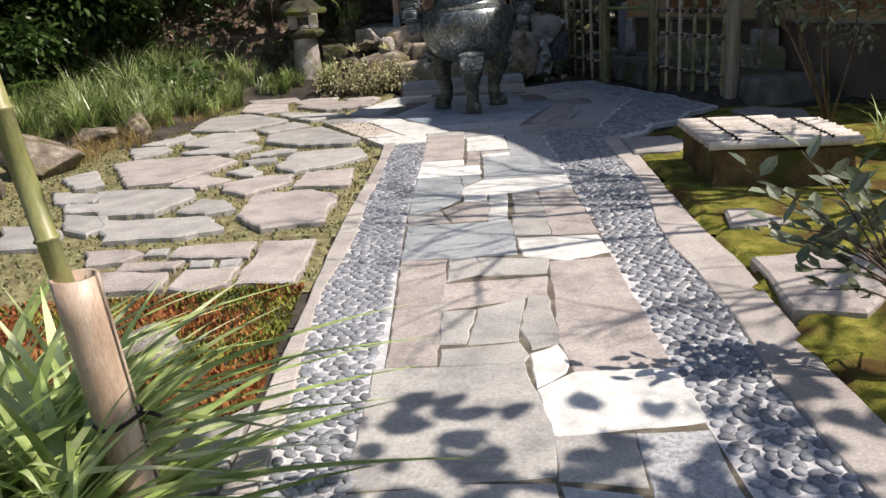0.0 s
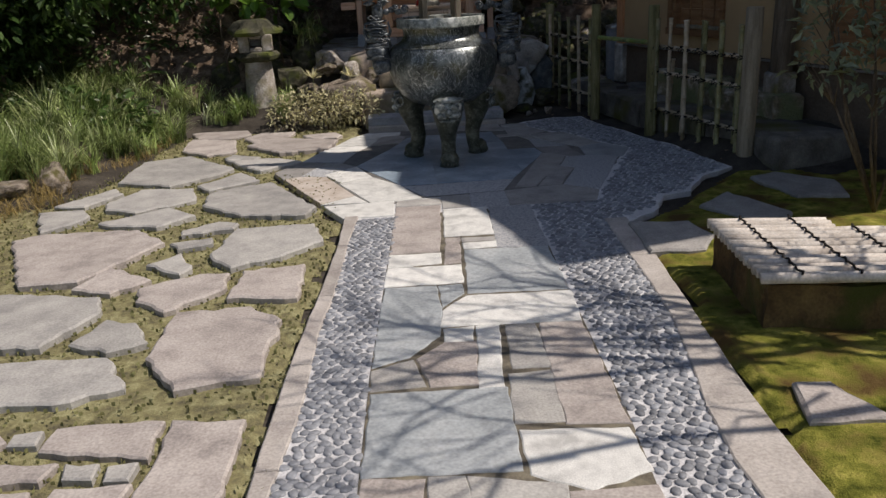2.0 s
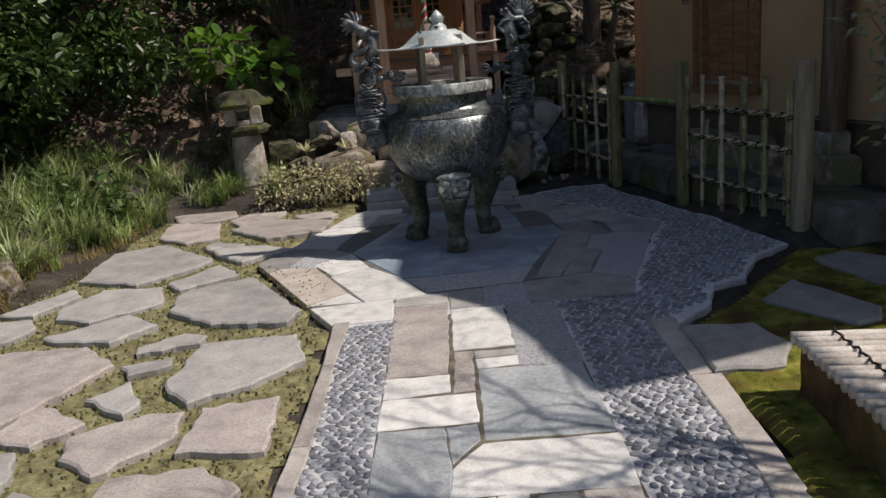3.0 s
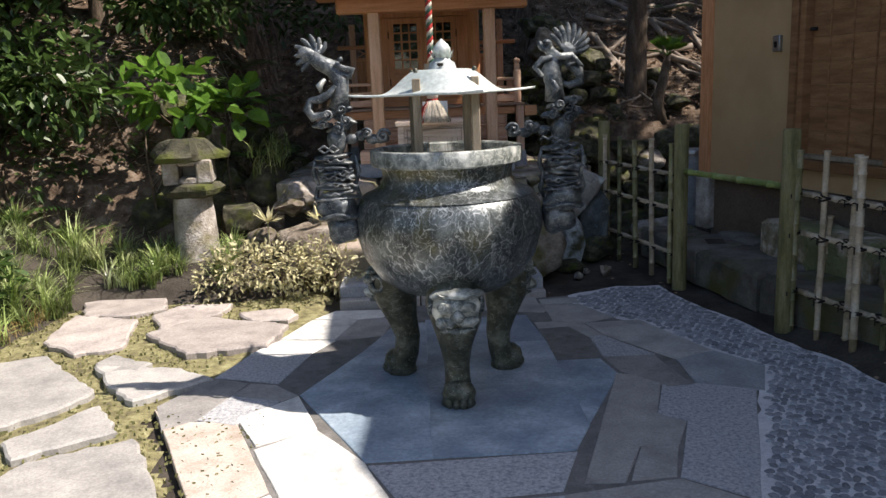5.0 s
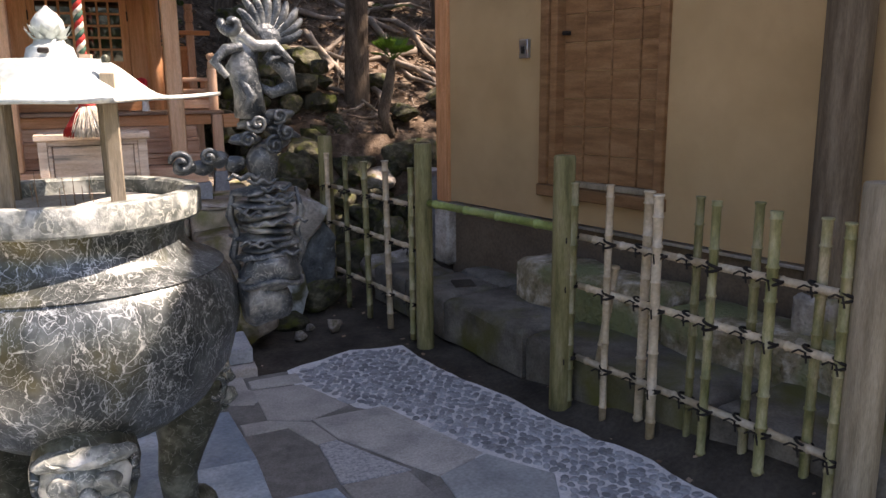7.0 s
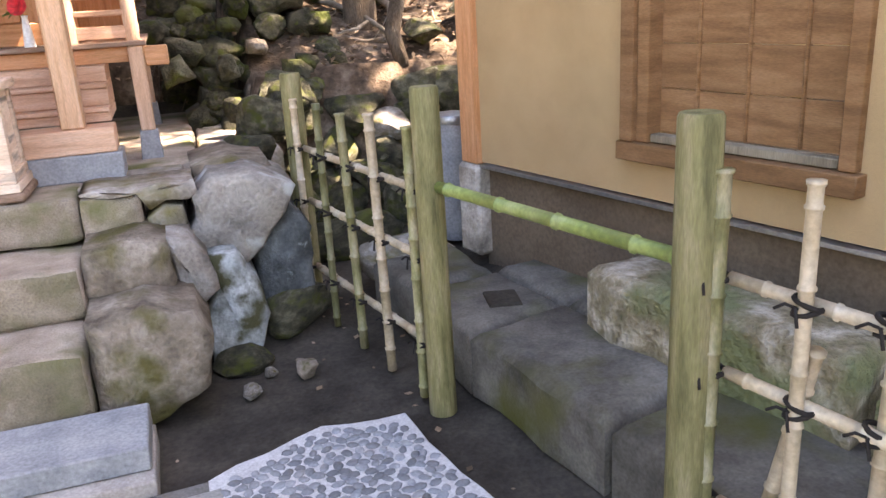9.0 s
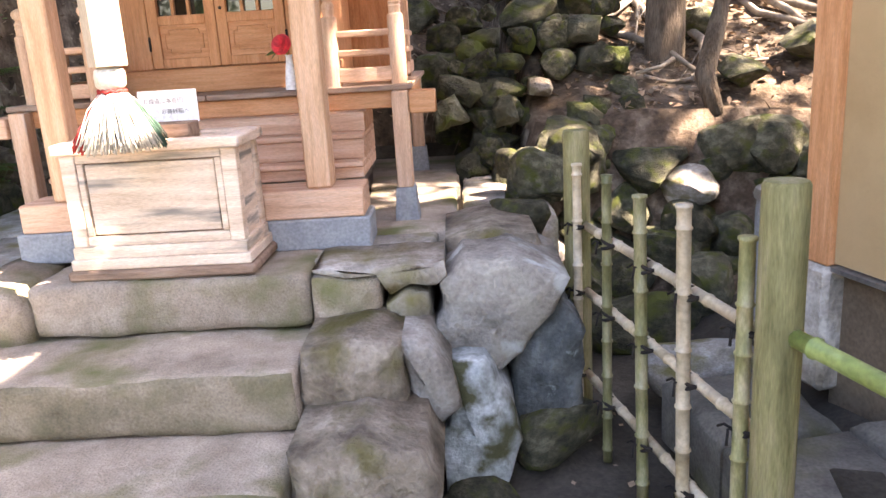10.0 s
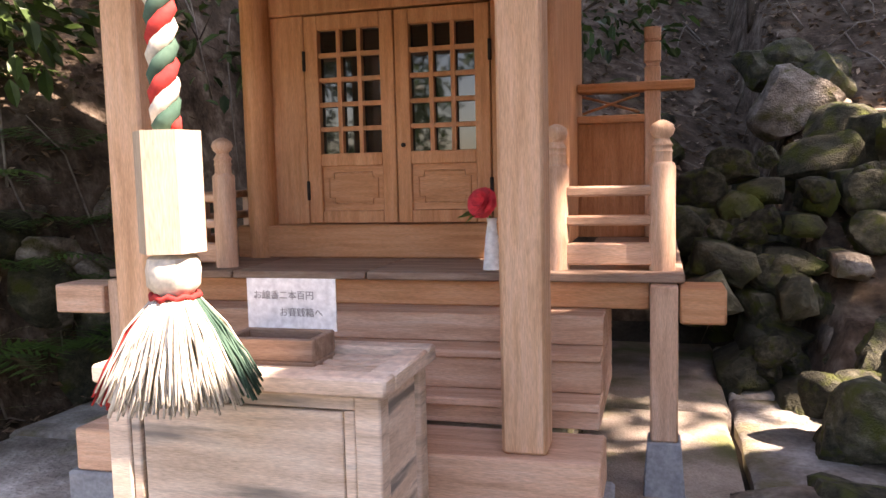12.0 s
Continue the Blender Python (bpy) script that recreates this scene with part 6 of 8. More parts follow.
for k in range(3):
    a = radians(-90 + 120 * k)
    leg = thing("leg", (0, 0, 0), 0)
    leg.parent = burner
    leg.matrix_basis = pose(0, 0, 0, 0, 0, math.degrees(a))
    leg.scale = (1.04, 1.04, 0.87)
    # along +x: outwards
    path_pts = [(0.27, 0, 0.74), (0.33, 0, 0.62), (0.345, 0, 0.5), (0.315, 0, 0.36), (0.28, 0, 0.24), (0.295, 0, 0.14), (0.325, 0, 0.06), (0.33, 0, 0.0)]
    vs, fs = tube_geo(path_pts, [0.12, 0.14, 0.115, 0.08, 0.065, 0.062, 0.075, 0.085], 14)
    vs = [v * 1 + Vector([0.012 * noise.noise(v * 14 + Vector((i * 5, 0, k)) ) for i in range(3)]) for v in vs]
    q = Pile()
    q.add(vs, fs)
    part("shank", q.mesh("shank", BRONZELEG), leg, "dark olive bronze leg")
    for piece, cx, cy, cz, sx, sy, sz in (("mask", 0.41, 0, 0.6, 0.07, 0.118, 0.11), ("eye", 0.468, 0.055, 0.625, 0.034, 0.036, 0.032), ("eye", 0.468, -0.055, 0.625, 0.034, 0.036, 0.032), ("nose", 0.48, 0, 0.575, 0.032, 0.034, 0.034), ("cheek", 0.462, 0.052, 0.54, 0.042, 0.052, 0.034), ("cheek", 0.462, -0.052, 0.54, 0.042, 0.052, 0.034), ("brow", 0.425, 0, 0.69, 0.055, 0.128, 0.03), ("jaw", 0.44, 0, 0.492, 0.045, 0.088, 0.02)):
        bm = bmesh.new()
        bmesh.ops.create_icosphere(bm, subdivisions=3, radius=1, matrix=Matrix.Translation((cx, cy, cz)) @ Matrix.Diagonal((sx, sy, sz, 1)))
        for v in bm.verts:
            v.co += Vector([0.009 * noise.noise(v.co * 22 + Vector((i * 3, 0, 0))) + 0.004 * math.sin(v.co.y * 120 + v.co.z * 60 + i) for i in range(3)])
        part(piece, as_mesh(piece, bm, RIMBRONZE), leg, "lion face relief" if piece == "mask" else "")
    bm = bmesh.new()
    for t in (-0.05, -0.017, 0.017, 0.05):
        bmesh.ops.create_icosphere(bm, subdivisions=2, radius=1, matrix=Matrix.Translation((0.4 - abs(t) * 0.4, t, 0.035)) @ Matrix.Diagonal((0.04, 0.022, 0.04, 1)))
    bmesh.ops.create_icosphere(bm, subdivisions=2, radius=1, matrix=Matrix.Translation((0.355, 0, 0.075)) @ Matrix.Diagonal((0.07, 0.085, 0.08, 1)))
    part("paw", as_mesh("paw", bm, BRONZELEG), leg, "rounded clawed paw")
    for s in (-1, 1):
        ring = [(0.38 + 0.035 * math.cos(t / 3), s * 0.12 + 0.0, 0.62 + 0.045 * math.sin(t / 3)) for t in range(20)]
        part("curl", tube("curl", ring, 0.014, BRONZE, 8), leg)


def dragon(side):
    """A crested dragon on a stack of cloud and wave scrolls, as a handle of the bowl."""
    p = Pile()
    rng = random.Random(30 + side)
    x0, y0 = (-0.565, -0.1) if side < 0 else (0.585, -0.1)

    def lump(c, r, seed, ridge=60.0, depth=0.1, turn=0.0):
        """A cast lump with wavy ridges."""
        vs, fs, n, m = [], [], 20, 12
        for j in range(m + 1):
            b = math.pi * (j / m - 0.5)
            for i in range(n):
                a = 2 * math.pi * i / n
                d = Vector((math.cos(a) * math.cos(b), math.sin(a) * math.cos(b), math.sin(b)))
                q = Vector((d.x * r[0], d.y * r[1], d.z * r[2]))
                k = 1 + 0.3 * noise.noise(q * 13 + Vector((seed, 0, 0))) + depth * math.sin(ridge * (q.z + 0.4 * q.x * math.sin(seed) + 0.03 * noise.noise(q * 20)))
                q *= k
                vs.append(Vector(c) + Vector((q.x * math.cos(turn) - q.z * math.sin(turn), q.y, q.x * math.sin(turn) + q.z * math.cos(turn))))
        for j in range(m):
            for i in range(n):
                fs.append((j * n + i, j * n + (i + 1) % n, (j + 1) * n + (i + 1) % n, (j + 1) * n + i))
        p.add(vs, fs)

    def curl(cx, cz, r, y, w=0.008, sg=1, a0=0.0, turns=9.5):
        p.tube([(cx + sg * r * (1 - j / 22) * math.cos(a0 + j * turns / 19), y - 0.0012 * j, cz + r * (1 - j / 22) * math.sin(a0 + j * turns / 19)) for j in range(20)], [w * 0.6] + [w] * 18 + [w * 0.5], 6)

    def ribbon(pts, wide, thick=0.008):
        """A flat band along a path in x and z, its face towards the walker."""
        vs, fs = [], []
        for k, (x, y, z) in enumerate(pts):
            a, b = Vector(pts[max(0, k - 1)]), Vector(pts[min(len(pts) - 1, k + 1)])
            d = (b - a).normalized()
            n = Vector((-d.z, 0, d.x)) * wide * (0.35 + 0.65 * math.sin(math.pi * (k + 0.6) / len(pts)))
            q = Vector((x, y, z))
            vs += [q - n, q - n * 0.5 - Vector((0, thick, 0)), q + n * 0.5 - Vector((0, thick, 0)), q + n, q + Vector((0, thick, 0))]
        for k in range(len(pts) - 1):
            for i in range(5):
                fs.append((5 * k + i, 5 * k + (i + 1) % 5, 5 * k + 5 + (i + 1) % 5, 5 * k + 5 + i))
        p.add(vs, fs)

    def flames(hub, a0, a1, r0, r1, n, y, wide=0.017):
        """A fan of rounded pointed flame tongues round a solid web."""
        hx, hz = hub
        ring = []
        for k in range(n):
            a = a0 + (a1 - a0) * k / (n - 1)
            r = r1 * (0.8 + 0.2 * math.sin(math.pi * (k + 0.5) / n)) * rng.uniform(0.94, 1.05)
            bend = 0.22 * (1 if a1 > a0 else -1)
            ribbon([(hx + r * t * math.cos(a + bend * t * t), y - 0.004 * math.sin(3 * t), hz + r * t * math.sin(a + bend * t * t)) for t in (0.2, 0.4, 0.6, 0.75, 0.88, 1.0)], wide, 0.006)
            ring.append((a, r0 * rng.uniform(0.95, 1.05)))
        vs = [Vector((hx, y - 0.012, hz)), Vector((hx, y + 0.012, hz))]
        for a, r in ring:
            vs += [Vector((hx + r * math.cos(a), y - 0.008, hz + r * math.sin(a))), Vector((hx + r * math.cos(a), y + 0.008, hz + r * math.sin(a)))]
        fs = []
        for k in range(n - 1):
            o = 2 + 2 * k
            fs += [(0, o, o + 2), (1, o + 3, o + 1), (o, o + 1, o + 3, o + 2)]
        p.add(vs, fs)

    # scaly foot and waves, then layers of cloud
    lump((x0 - 0.02 * side, y0, 0.9), (0.085, 0.08, 0.09), 3, 90, 0.03)
    lump((x0, y0 - 0.01, 1.0), (0.1, 0.085, 0.075), 5, 120, 0.04, 0.25 * side)
    for k in range(9):
        z = 1.05 + 0.026 * k
        lump((x0 + 0.018 * math.sin(k * 2.1), y0 - 0.01 * math.cos(k), z), (0.1 - 0.002 * k + 0.012 * math.sin(k * 3.3), 0.075, 0.017), 10 + k, 150, 0.1, 0.12 * math.sin(k * 1.7))
    for k in range(15):
        z = 0.98 + 0.33 * rng.random()
        sx = rng.uniform(-0.08, 0.08)
        ph = rng.uniform(0, 6)
        p.tube([(x0 + sx + 0.05 * (j / 9 - 0.5) * 2, y0 - 0.075 + 0.25 * abs(sx) ** 1.2, z + 0.008 * math.sin(j * 1.5 + ph)) for j in range(10)], [0.002] + [0.006] * 8 + [0.002], 5)
    p.tube([(x0 + 0.1 * math.cos(a / 3), y0 - 0.02 + 0.09 * math.sin(a / 3) * -1, 0.965 - 0.012 * math.sin(a)) for a in range(10)], 0.009, 6)
    for sx in (-1, 1):
        p.tube([(x0 + sx * 0.1, y0, 1.26), (x0 + sx * 0.115, y0, 1.18), (x0 + sx * 0.095, y0, 1.12), (x0 + sx * 0.112, y0, 1.05), (x0 + sx * 0.09, y0, 0.99)], [0.006, 0.014, 0.011, 0.014, 0.006], 6)
    # neck of the stack and scrolls above
    lump((x0 - 0.01 * side, y0, 1.33), (0.05, 0.05, 0.075), 31, 40, 0.05)
    for k, (dx, z, r) in enumerate(((-0.05, 1.42, 0.04), (0.03, 1.4, 0.05), (0.07, 1.44, 0.045), (-0.02, 1.47, 0.05), (0.05, 1.49, 0.04))):
        lump((x0 + dx, y0 + 0.01 * (k % 2), z), (r * 1.3, r, r * 0.45), 40 + k, 160, 0.1, 0.3 * math.sin(k * 2.3))
        curl(x0 + dx, z, r * 0.62, y0 - r, 0.0065, rng.choice((-1, 1)), k)
    # arm of cloud towards the rim
    for k in range(4):
        lump((x0 - side * (0.09 + 0.05 * k), y0 - 0.01, 1.345 + 0.012 * math.sin(k * 2)), (0.036, 0.03, 0.026), 60 + k, 110, 0.1)
    curl(x0 - side * 0.25, 1.355, 0.034, y0 - 0.03, 0.0095, -side)
    curl(x0 - side * 0.17, 1.37, 0.026, y0 - 0.04, 0.008, side)
    handle = part("dragon_handle", p.mesh("dragon_handle", DRAGON), burner, "blue-black stack of cast cloud scrolls carrying a dragon")
    p = Pile()
    if side < 0:
        p.tube([(x0 + 0.04, y0, 1.5), (x0 + 0.05, y0 - 0.01, 1.57), (x0 + 0.055, y0 - 0.01, 1.63), (x0 + 0.02, y0, 1.69), (x0 - 0.04, y0, 1.72), (x0 - 0.08, y0 - 0.01, 1.755)], [0.055, 0.042, 0.04, 0.045, 0.038, 0.03], 12)
        ribbon([(x0 + 0.03, y0 - 0.045, 1.61), (x0 + 0.0, y0 - 0.055, 1.57), (x0 - 0.05, y0 - 0.05, 1.545), (x0 - 0.1, y0 - 0.04, 1.54), (x0 - 0.11, y0 - 0.04, 1.5)], 0.022)
        ribbon([(x0 - 0.1, y0 - 0.04, 1.54), (x0 - 0.115, y0 - 0.045, 1.5), (x0 - 0.09, y0 - 0.05, 1.46), (x0 - 0.03, y0 - 0.06, 1.47)], 0.026)
        ribbon([(x0 + 0.03, y0 - 0.04, 1.71), (x0 + 0.08, y0 - 0.04, 1.685), (x0 + 0.115, y0 - 0.03, 1.68), (x0 + 0.1, y0 - 0.03, 1.65), (x0 + 0.06, y0 - 0.03, 1.66)], 0.02)
        p.tube([(x0 - 0.02, y0 - 0.03, 1.64), (x0 - 0.05, y0 - 0.04, 1.61), (x0 - 0.04, y0 - 0.04, 1.575)], [0.012, 0.018, 0.01], 7)
        p.tube([(x0 + 0.05, y0 - 0.04, 1.73), (x0 + 0.07, y0 - 0.05, 1.735)], [0.008, 0.012], 6)
        lump((x0 - 0.1, y0, 1.765), (0.05, 0.022, 0.035), 71, 60, 0.06, -0.5)
        part("dragon", p.mesh("dragon", DRAGON), handle, "pale weathered dragon rearing with open jaws")
        p = Pile()
        flames((x0 - 0.06, 1.745), 0.75, 3.6, 0.07, 0.115, 8, y0, 0.014)
    else:
        p.tube([(x0 - 0.03, y0, 1.49), (x0 - 0.035, y0 - 0.01, 1.57), (x0 - 0.05, y0 - 0.01, 1.64), (x0 - 0.03, y0, 1.7), (x0 - 0.06, y0, 1.745), (x0 - 0.085, y0, 1.765)], [0.05, 0.045, 0.05, 0.035, 0.026, 0.02], 12)
        curl(x0 - 0.075, 1.765, 0.032, y0 - 0.015, 0.014, 1, 2.6, 6.5)
        p.tube([(x0 - 0.05, y0 - 0.02, 1.735), (x0 - 0.01, y0 - 0.03, 1.7), (x0 + 0.05, y0 - 0.03, 1.705), (x0 + 0.085, y0 - 0.03, 1.665), (x0 + 0.11, y0 - 0.03, 1.65)], [0.016, 0.02, 0.018, 0.014, 0.004], 8)
        p.tube([(x0 + 0.07, y0 - 0.03, 1.67), (x0 + 0.04, y0 - 0.04, 1.665), (x0 + 0.02, y0 - 0.04, 1.645)], [0.012, 0.009, 0.004], 6)
        ribbon([(x0 - 0.05, y0 - 0.045, 1.7), (x0 - 0.1, y0 - 0.05, 1.69), (x0 - 0.135, y0 - 0.05, 1.655), (x0 - 0.1, y0 - 0.05, 1.61)], 0.018)
        p.tube([(x0 + 0.03, y0, 1.68), (x0 + 0.09, y0, 1.63), (x0 + 0.1, y0, 1.58), (x0 + 0.04, y0, 1.56), (x0 + 0.0, y0, 1.58)], [0.022, 0.028, 0.026, 0.018, 0.012], 9)
        p.tube([(x0 - 0.06, y0 - 0.04, 1.6), (x0 - 0.03, y0 - 0.055, 1.55), (x0 - 0.06, y0 - 0.05, 1.5)], [0.014, 0.018, 0.01], 7)
        part("dragon", p.mesh("dragon", DRAGON), handle, "pale weathered dragon with a curled head")
        p = Pile()
        flames((x0 + 0.02, 1.715), 0.05, 2.0, 0.09, 0.15, 9, y0 - 0.01, 0.015)
    part("flame_fan", p.mesh("flame_fan", DRAGON), handle, "pale fan of cast flame tongues")


dragon(-1)
dragon(1)
for x, y in ((-0.14, -0.17), (0.15, -0.14), (-0.16, 0.2), (0.13, 0.22)):
    part("canopy_post", boxes("canopy_post", [((x - 0.021, y - 0.014, 1.2), (x + 0.021, y + 0.014, 1.625))], GREYPOST, 0.004), burner, "grey-brown canopy post")
    part("rivet", lathe("rivet", [(0.011, 1.655), (0.012, 1.67), (0.007, 1.677)], BRONZELEG, 8), burner, "", (x, y, -0.003))
# canopy: a square, domed metal roof whose corners flare out into points
vs, fs, G = [], [], 33
for layer in (0.0, -0.012):
    for j in range(G):
        for i in range(G):
            u, v = i / (G - 1) * 2 - 1, j / (G - 1) * 2 - 1
            m = (abs(u) ** 3 + abs(v) ** 3) ** (1 / 3)
            c = abs(u) * abs(v)
            z = 1.668 - 0.115 * smooth(0.4, 1.02, m) + 0.016 * c ** 5 - 0.006 * math.cos(3 * u) * math.cos(3 * v) * c
            k = 0.3 * (1 - 0.05 * (1 - c) * m + 0.25 * c ** 6)
            vs.append((u * k, v * k, z + layer))
for L in range(2):
    for j in range(G - 1):
        for i in range(G - 1):
            o = L * G * G + j * G + i
            q = (o, o + 1, o + G + 1, o + G)
            fs.append(q if L == 0 else q[::-1])
rimi = [j for j in range(G)] + [j * G + G - 1 for j in range(1, G)] + [(G - 1) * G + i for i in range(G - 2, -1, -1)] + [j * G for j in range(G - 2, 0, -1)]
for a, b in zip(rimi, rimi[1:] + rimi[:1]):
    fs.append((b, a, a + G * G, b + G * G))
part("canopy", raw_mesh("canopy", vs, fs, BRONZEPALE, True), burner, "pale domed metal canopy with pointed lifted corners", (0.0, 0.04, 0), (0, 0, -27))
part("finial_base", lathe("finial_base", [(0.085, 1.655), (0.072, 1.672), (0.064, 1.7), (0.045, 1.712), (0.04, 1.725)], BRONZEPALE, 24), burner, "white bell-shaped finial base", (0.0, 0.03, 0))
# no opening here: a black block paints the dark inside of the hole
part("vent", boxes("vent", [((-0.02, -0.005, -0.008), (0.012, 0.004, 0.008))], CORD, 0.004), burner, "black patch standing in for the dark inside of a hole", (-0.01, -0.042, 1.69))
p = Pile()
for ring in range(2):
    for k in range(9):
        a = 2 * math.pi * (k + 0.5 * ring) / 9
        d = Vector((math.cos(a), math.sin(a), 0))
        s = Vector((-d.y, d.x, 0)) * 0.015
        c = Vector((0, 0, 1.72 + 0.012 * ring))
        p.add([c + d * 0.03 - s, c + d * 0.03 + s, c + d * 0.05 + s * 0.8 + Vector((0, 0, 0.012)), c + d * 0.068 + Vector((0, 0, 0.036)), c + d * 0.05 - s * 0.8 + Vector((0, 0, 0.012)), c + d * 0.047 + Vector((0, 0, 0.005))], [(0, 1, 5), (1, 2, 5), (2, 3, 5), (3, 4, 5), (4, 0, 5)])
part("lotus_petal", p.mesh("lotus_petal", BRONZEPALE), burner, "", (0.0, 0.03, 0))
part("finial", lathe("finial", [(0.02, 1.722), (0.04, 1.735), (0.047, 1.755), (0.044, 1.775), (0.03, 1.795), (0.012, 1.81), (0.002, 1.82)], BRONZEPALE, 24), burner, "jewel-shaped finial", (0.0, 0.03, 0))

# ---- stone lantern ----
lan = thing("stone_lantern", (-1.62, 10.98, 0.16), 8, "small weathered stone lantern standing among rocks and grass", "stone lantern")
lan.scale = (1.15, 1.15, 1.0)
part("shaft", lathe("shaft", [(0.19, -0.1), (0.175, 0.0), (0.16, 0.1), (0.145, 0.4), (0.14, 0.6)], ROCKPALE, 20, 0.1), lan, "pinkish grey tapered shaft")
part("shelf", lathe("shelf", [(0.16, 0.58), (0.22, 0.61), (0.235, 0.65), (0.215, 0.69), (0.15, 0.705)], ROCKMOSS, 24, 0.35), lan)
bm = bmesh.new()
for lo, hi in (((-0.175, -0.15, 0.7), (-0.06, 0.14, 0.9)), ((0.06, -0.14, 0.7), (0.175, 0.15, 0.9)), ((-0.065, -0.14, 0.7), (0.065, 0.14, 0.755)), ((-0.065, -0.14, 0.855), (0.065, 0.14, 0.9)), ((-0.065, 0.05, 0.75), (0.065, 0.14, 0.86))):
    box(bm, lo, hi, 0.012)
part("light_chamber", as_mesh("light_chamber", bm, ROCKPALE), lan, "squat stone light chamber with a square opening")
part("cap", lathe("cap", [(0.18, 0.885), (0.25, 0.9), (0.26, 0.935), (0.245, 0.965), (0.2, 1.0), (0.15, 1.05), (0.1, 1.075), (0.04, 1.08)], ROCKMOSS, 28, 0.6), lan, "rough mossy cap stone")

# ---- bamboo bench cover over a stone trough ----
bench = thing("well_cover", (0, 0, 0), 0, "low square mossy stone well under a bleached bamboo mat", "well cover")
corners = [Vector((1.702, 5.05)), Vector((1.626, 4.174)), Vector((2.455, 4.054)), Vector((2.531, 4.9))]
for a, b in ((0, 1), (1, 2), (2, 3), (3, 0)):
    p0, p1 = corners[a], corners[b]
    c = sum(corners, Vector((0, 0))) / 4
    q = [p0.lerp(c, 0.08), p1.lerp(c, 0.08), p1.lerp(c, 0.28), p0.lerp(c, 0.28)]
    bm = bmesh.new()
    lo = [bm.verts.new((v.x, v.y, -0.04)) for v in q]
    hi = [bm.verts.new((v.x, v.y, 0.222)) for v in q]
    bm.faces.new(lo[::-1]), bm.faces.new(hi)
    for i in range(4):
        bm.faces.new((lo[i], lo[(i + 1) % 4], hi[(i + 1) % 4], hi[i]))
    bmesh.ops.recalc_face_normals(bm, faces=bm.faces[:])
    bmesh.ops.subdivide_edges(bm, edges=bm.edges[:], cuts=5, use_grid_fill=True)
    for v in bm.verts:
        v.co += Vector([0.02 * noise.noise(v.co * 7 + Vector((i * 5, 0, 0))) for i in range(3)])
    part("curb", as_mesh("curb", bm, DARKSTONE), bench, "mossy stone kerb")
rng = random.Random(6)
NP = 15
for k in range(NP):
    t = (k + 0.5) / NP
    a, b = corners[0].lerp(corners[1], t), corners[3].lerp(corners[2], t)
    short = 0.72 if k < 3 else 1.0
    b = a.lerp(b, short * (1 + rng.uniform(-0.01, 0.01)))
    q = Pile()
    n = 7
    pts = [(a.x + (b.x - a.x) * i / n, a.y + (b.y - a.y) * i / n, 0.262 + 0.003 * math.sin(k * 3)) for i in range(n + 1)]
    q.tube(pts, [0.0262 * (1.0 + 0.05 * math.sin(k * 5) + (0.06 if i % 3 == k % 3 else 0)) for i in range(n + 1)], 8)
    part("pole", q.mesh("pole", BENCHBAMBOO), bench)
for t in (0.2, 0.5, 0.8):
    a, b = corners[0].lerp(corners[3], t), corners[1].lerp(corners[2], t)
    if t == 0.8:
        a = a.lerp(b, 3 / 15)
    n = 46
    q = Pile()
    q.tube([(a.x + (b.x - a.x) * i / n + (0.006 if i % 4 < 2 else -0.006), a.y + (b.y - a.y) * i / n, 0.29 + 0.004 * math.cos(math.pi * i / 1.5)) for i in range(n + 1)], 0.006, 5)
    part("lashing", q.mesh("lashing", CORD), bench, "black cord lashing")


# ---- plants ----
def plant(name, label, category, at=(0, 0, 0)):
    return thing(name, at, 0, label, category)


rng = random.Random(12)
# long grass along the left bed
p, pale = Pile(), Pile()
BED = [(-1.214, 10.39), (-2.357, 10.37), (-2.567, 8.936), (-2.977, 7.792), (-4.645, 7.168), (-4.645, 11.37), (-1.166, 11.02)]
for i in range(1150):
    x, y = rng.uniform(-4.9, -1.2), rng.uniform(7.2, 11.3)
    if inside(x, y, BED):
        tall = (0.26 + 0.18 * smooth(0, 0.6, -x - 2.0)) * (1 + 0.7 * noise.noise((x * 2.2, y * 2.2, 5)))
        if noise.noise((x * 3.1, y * 3.1, 8)) < -0.22:
            continue
        blades(p if rng.random() < 0.78 else pale, x, y, height(x, y), 24, tall * rng.uniform(0.7, 1.35), 0.0125, rng, 0.85)
solo("pale_grass", pale.mesh("pale_grass", SEDGE, False), label="pale green tufts among the long grass", category="grass", kind="stuff")
solo("long_grass", p.mesh("long_grass", GRASS, False), label="dense clumps of long arching green grass", category="grass", kind="stuff")
p = Pile()
for i in range(90):
    x = rng.uniform(-4.3, -2.75)
    y = rng.uniform(7.0, 8.7)
    blades(p, x, y, height(x, y), 20, 0.22, 0.007, rng, 0.9)
for _ in range(700):
    y = rng.uniform(6.4, 10.2)
    edge = -3.0 + 0.5 * smooth(7.8, 9.2, y)
    x = edge - abs(rng.gauss(0, 0.22))
    blades(p, x, y, -0.01, 3, rng.uniform(0.08, 0.2), 0.006, rng, 0.9, 3)
solo("straw_grass", p.mesh("straw_grass", STRAW, False), label="low straw-coloured grass at the edge of the flagstones", category="grass", kind="stuff")


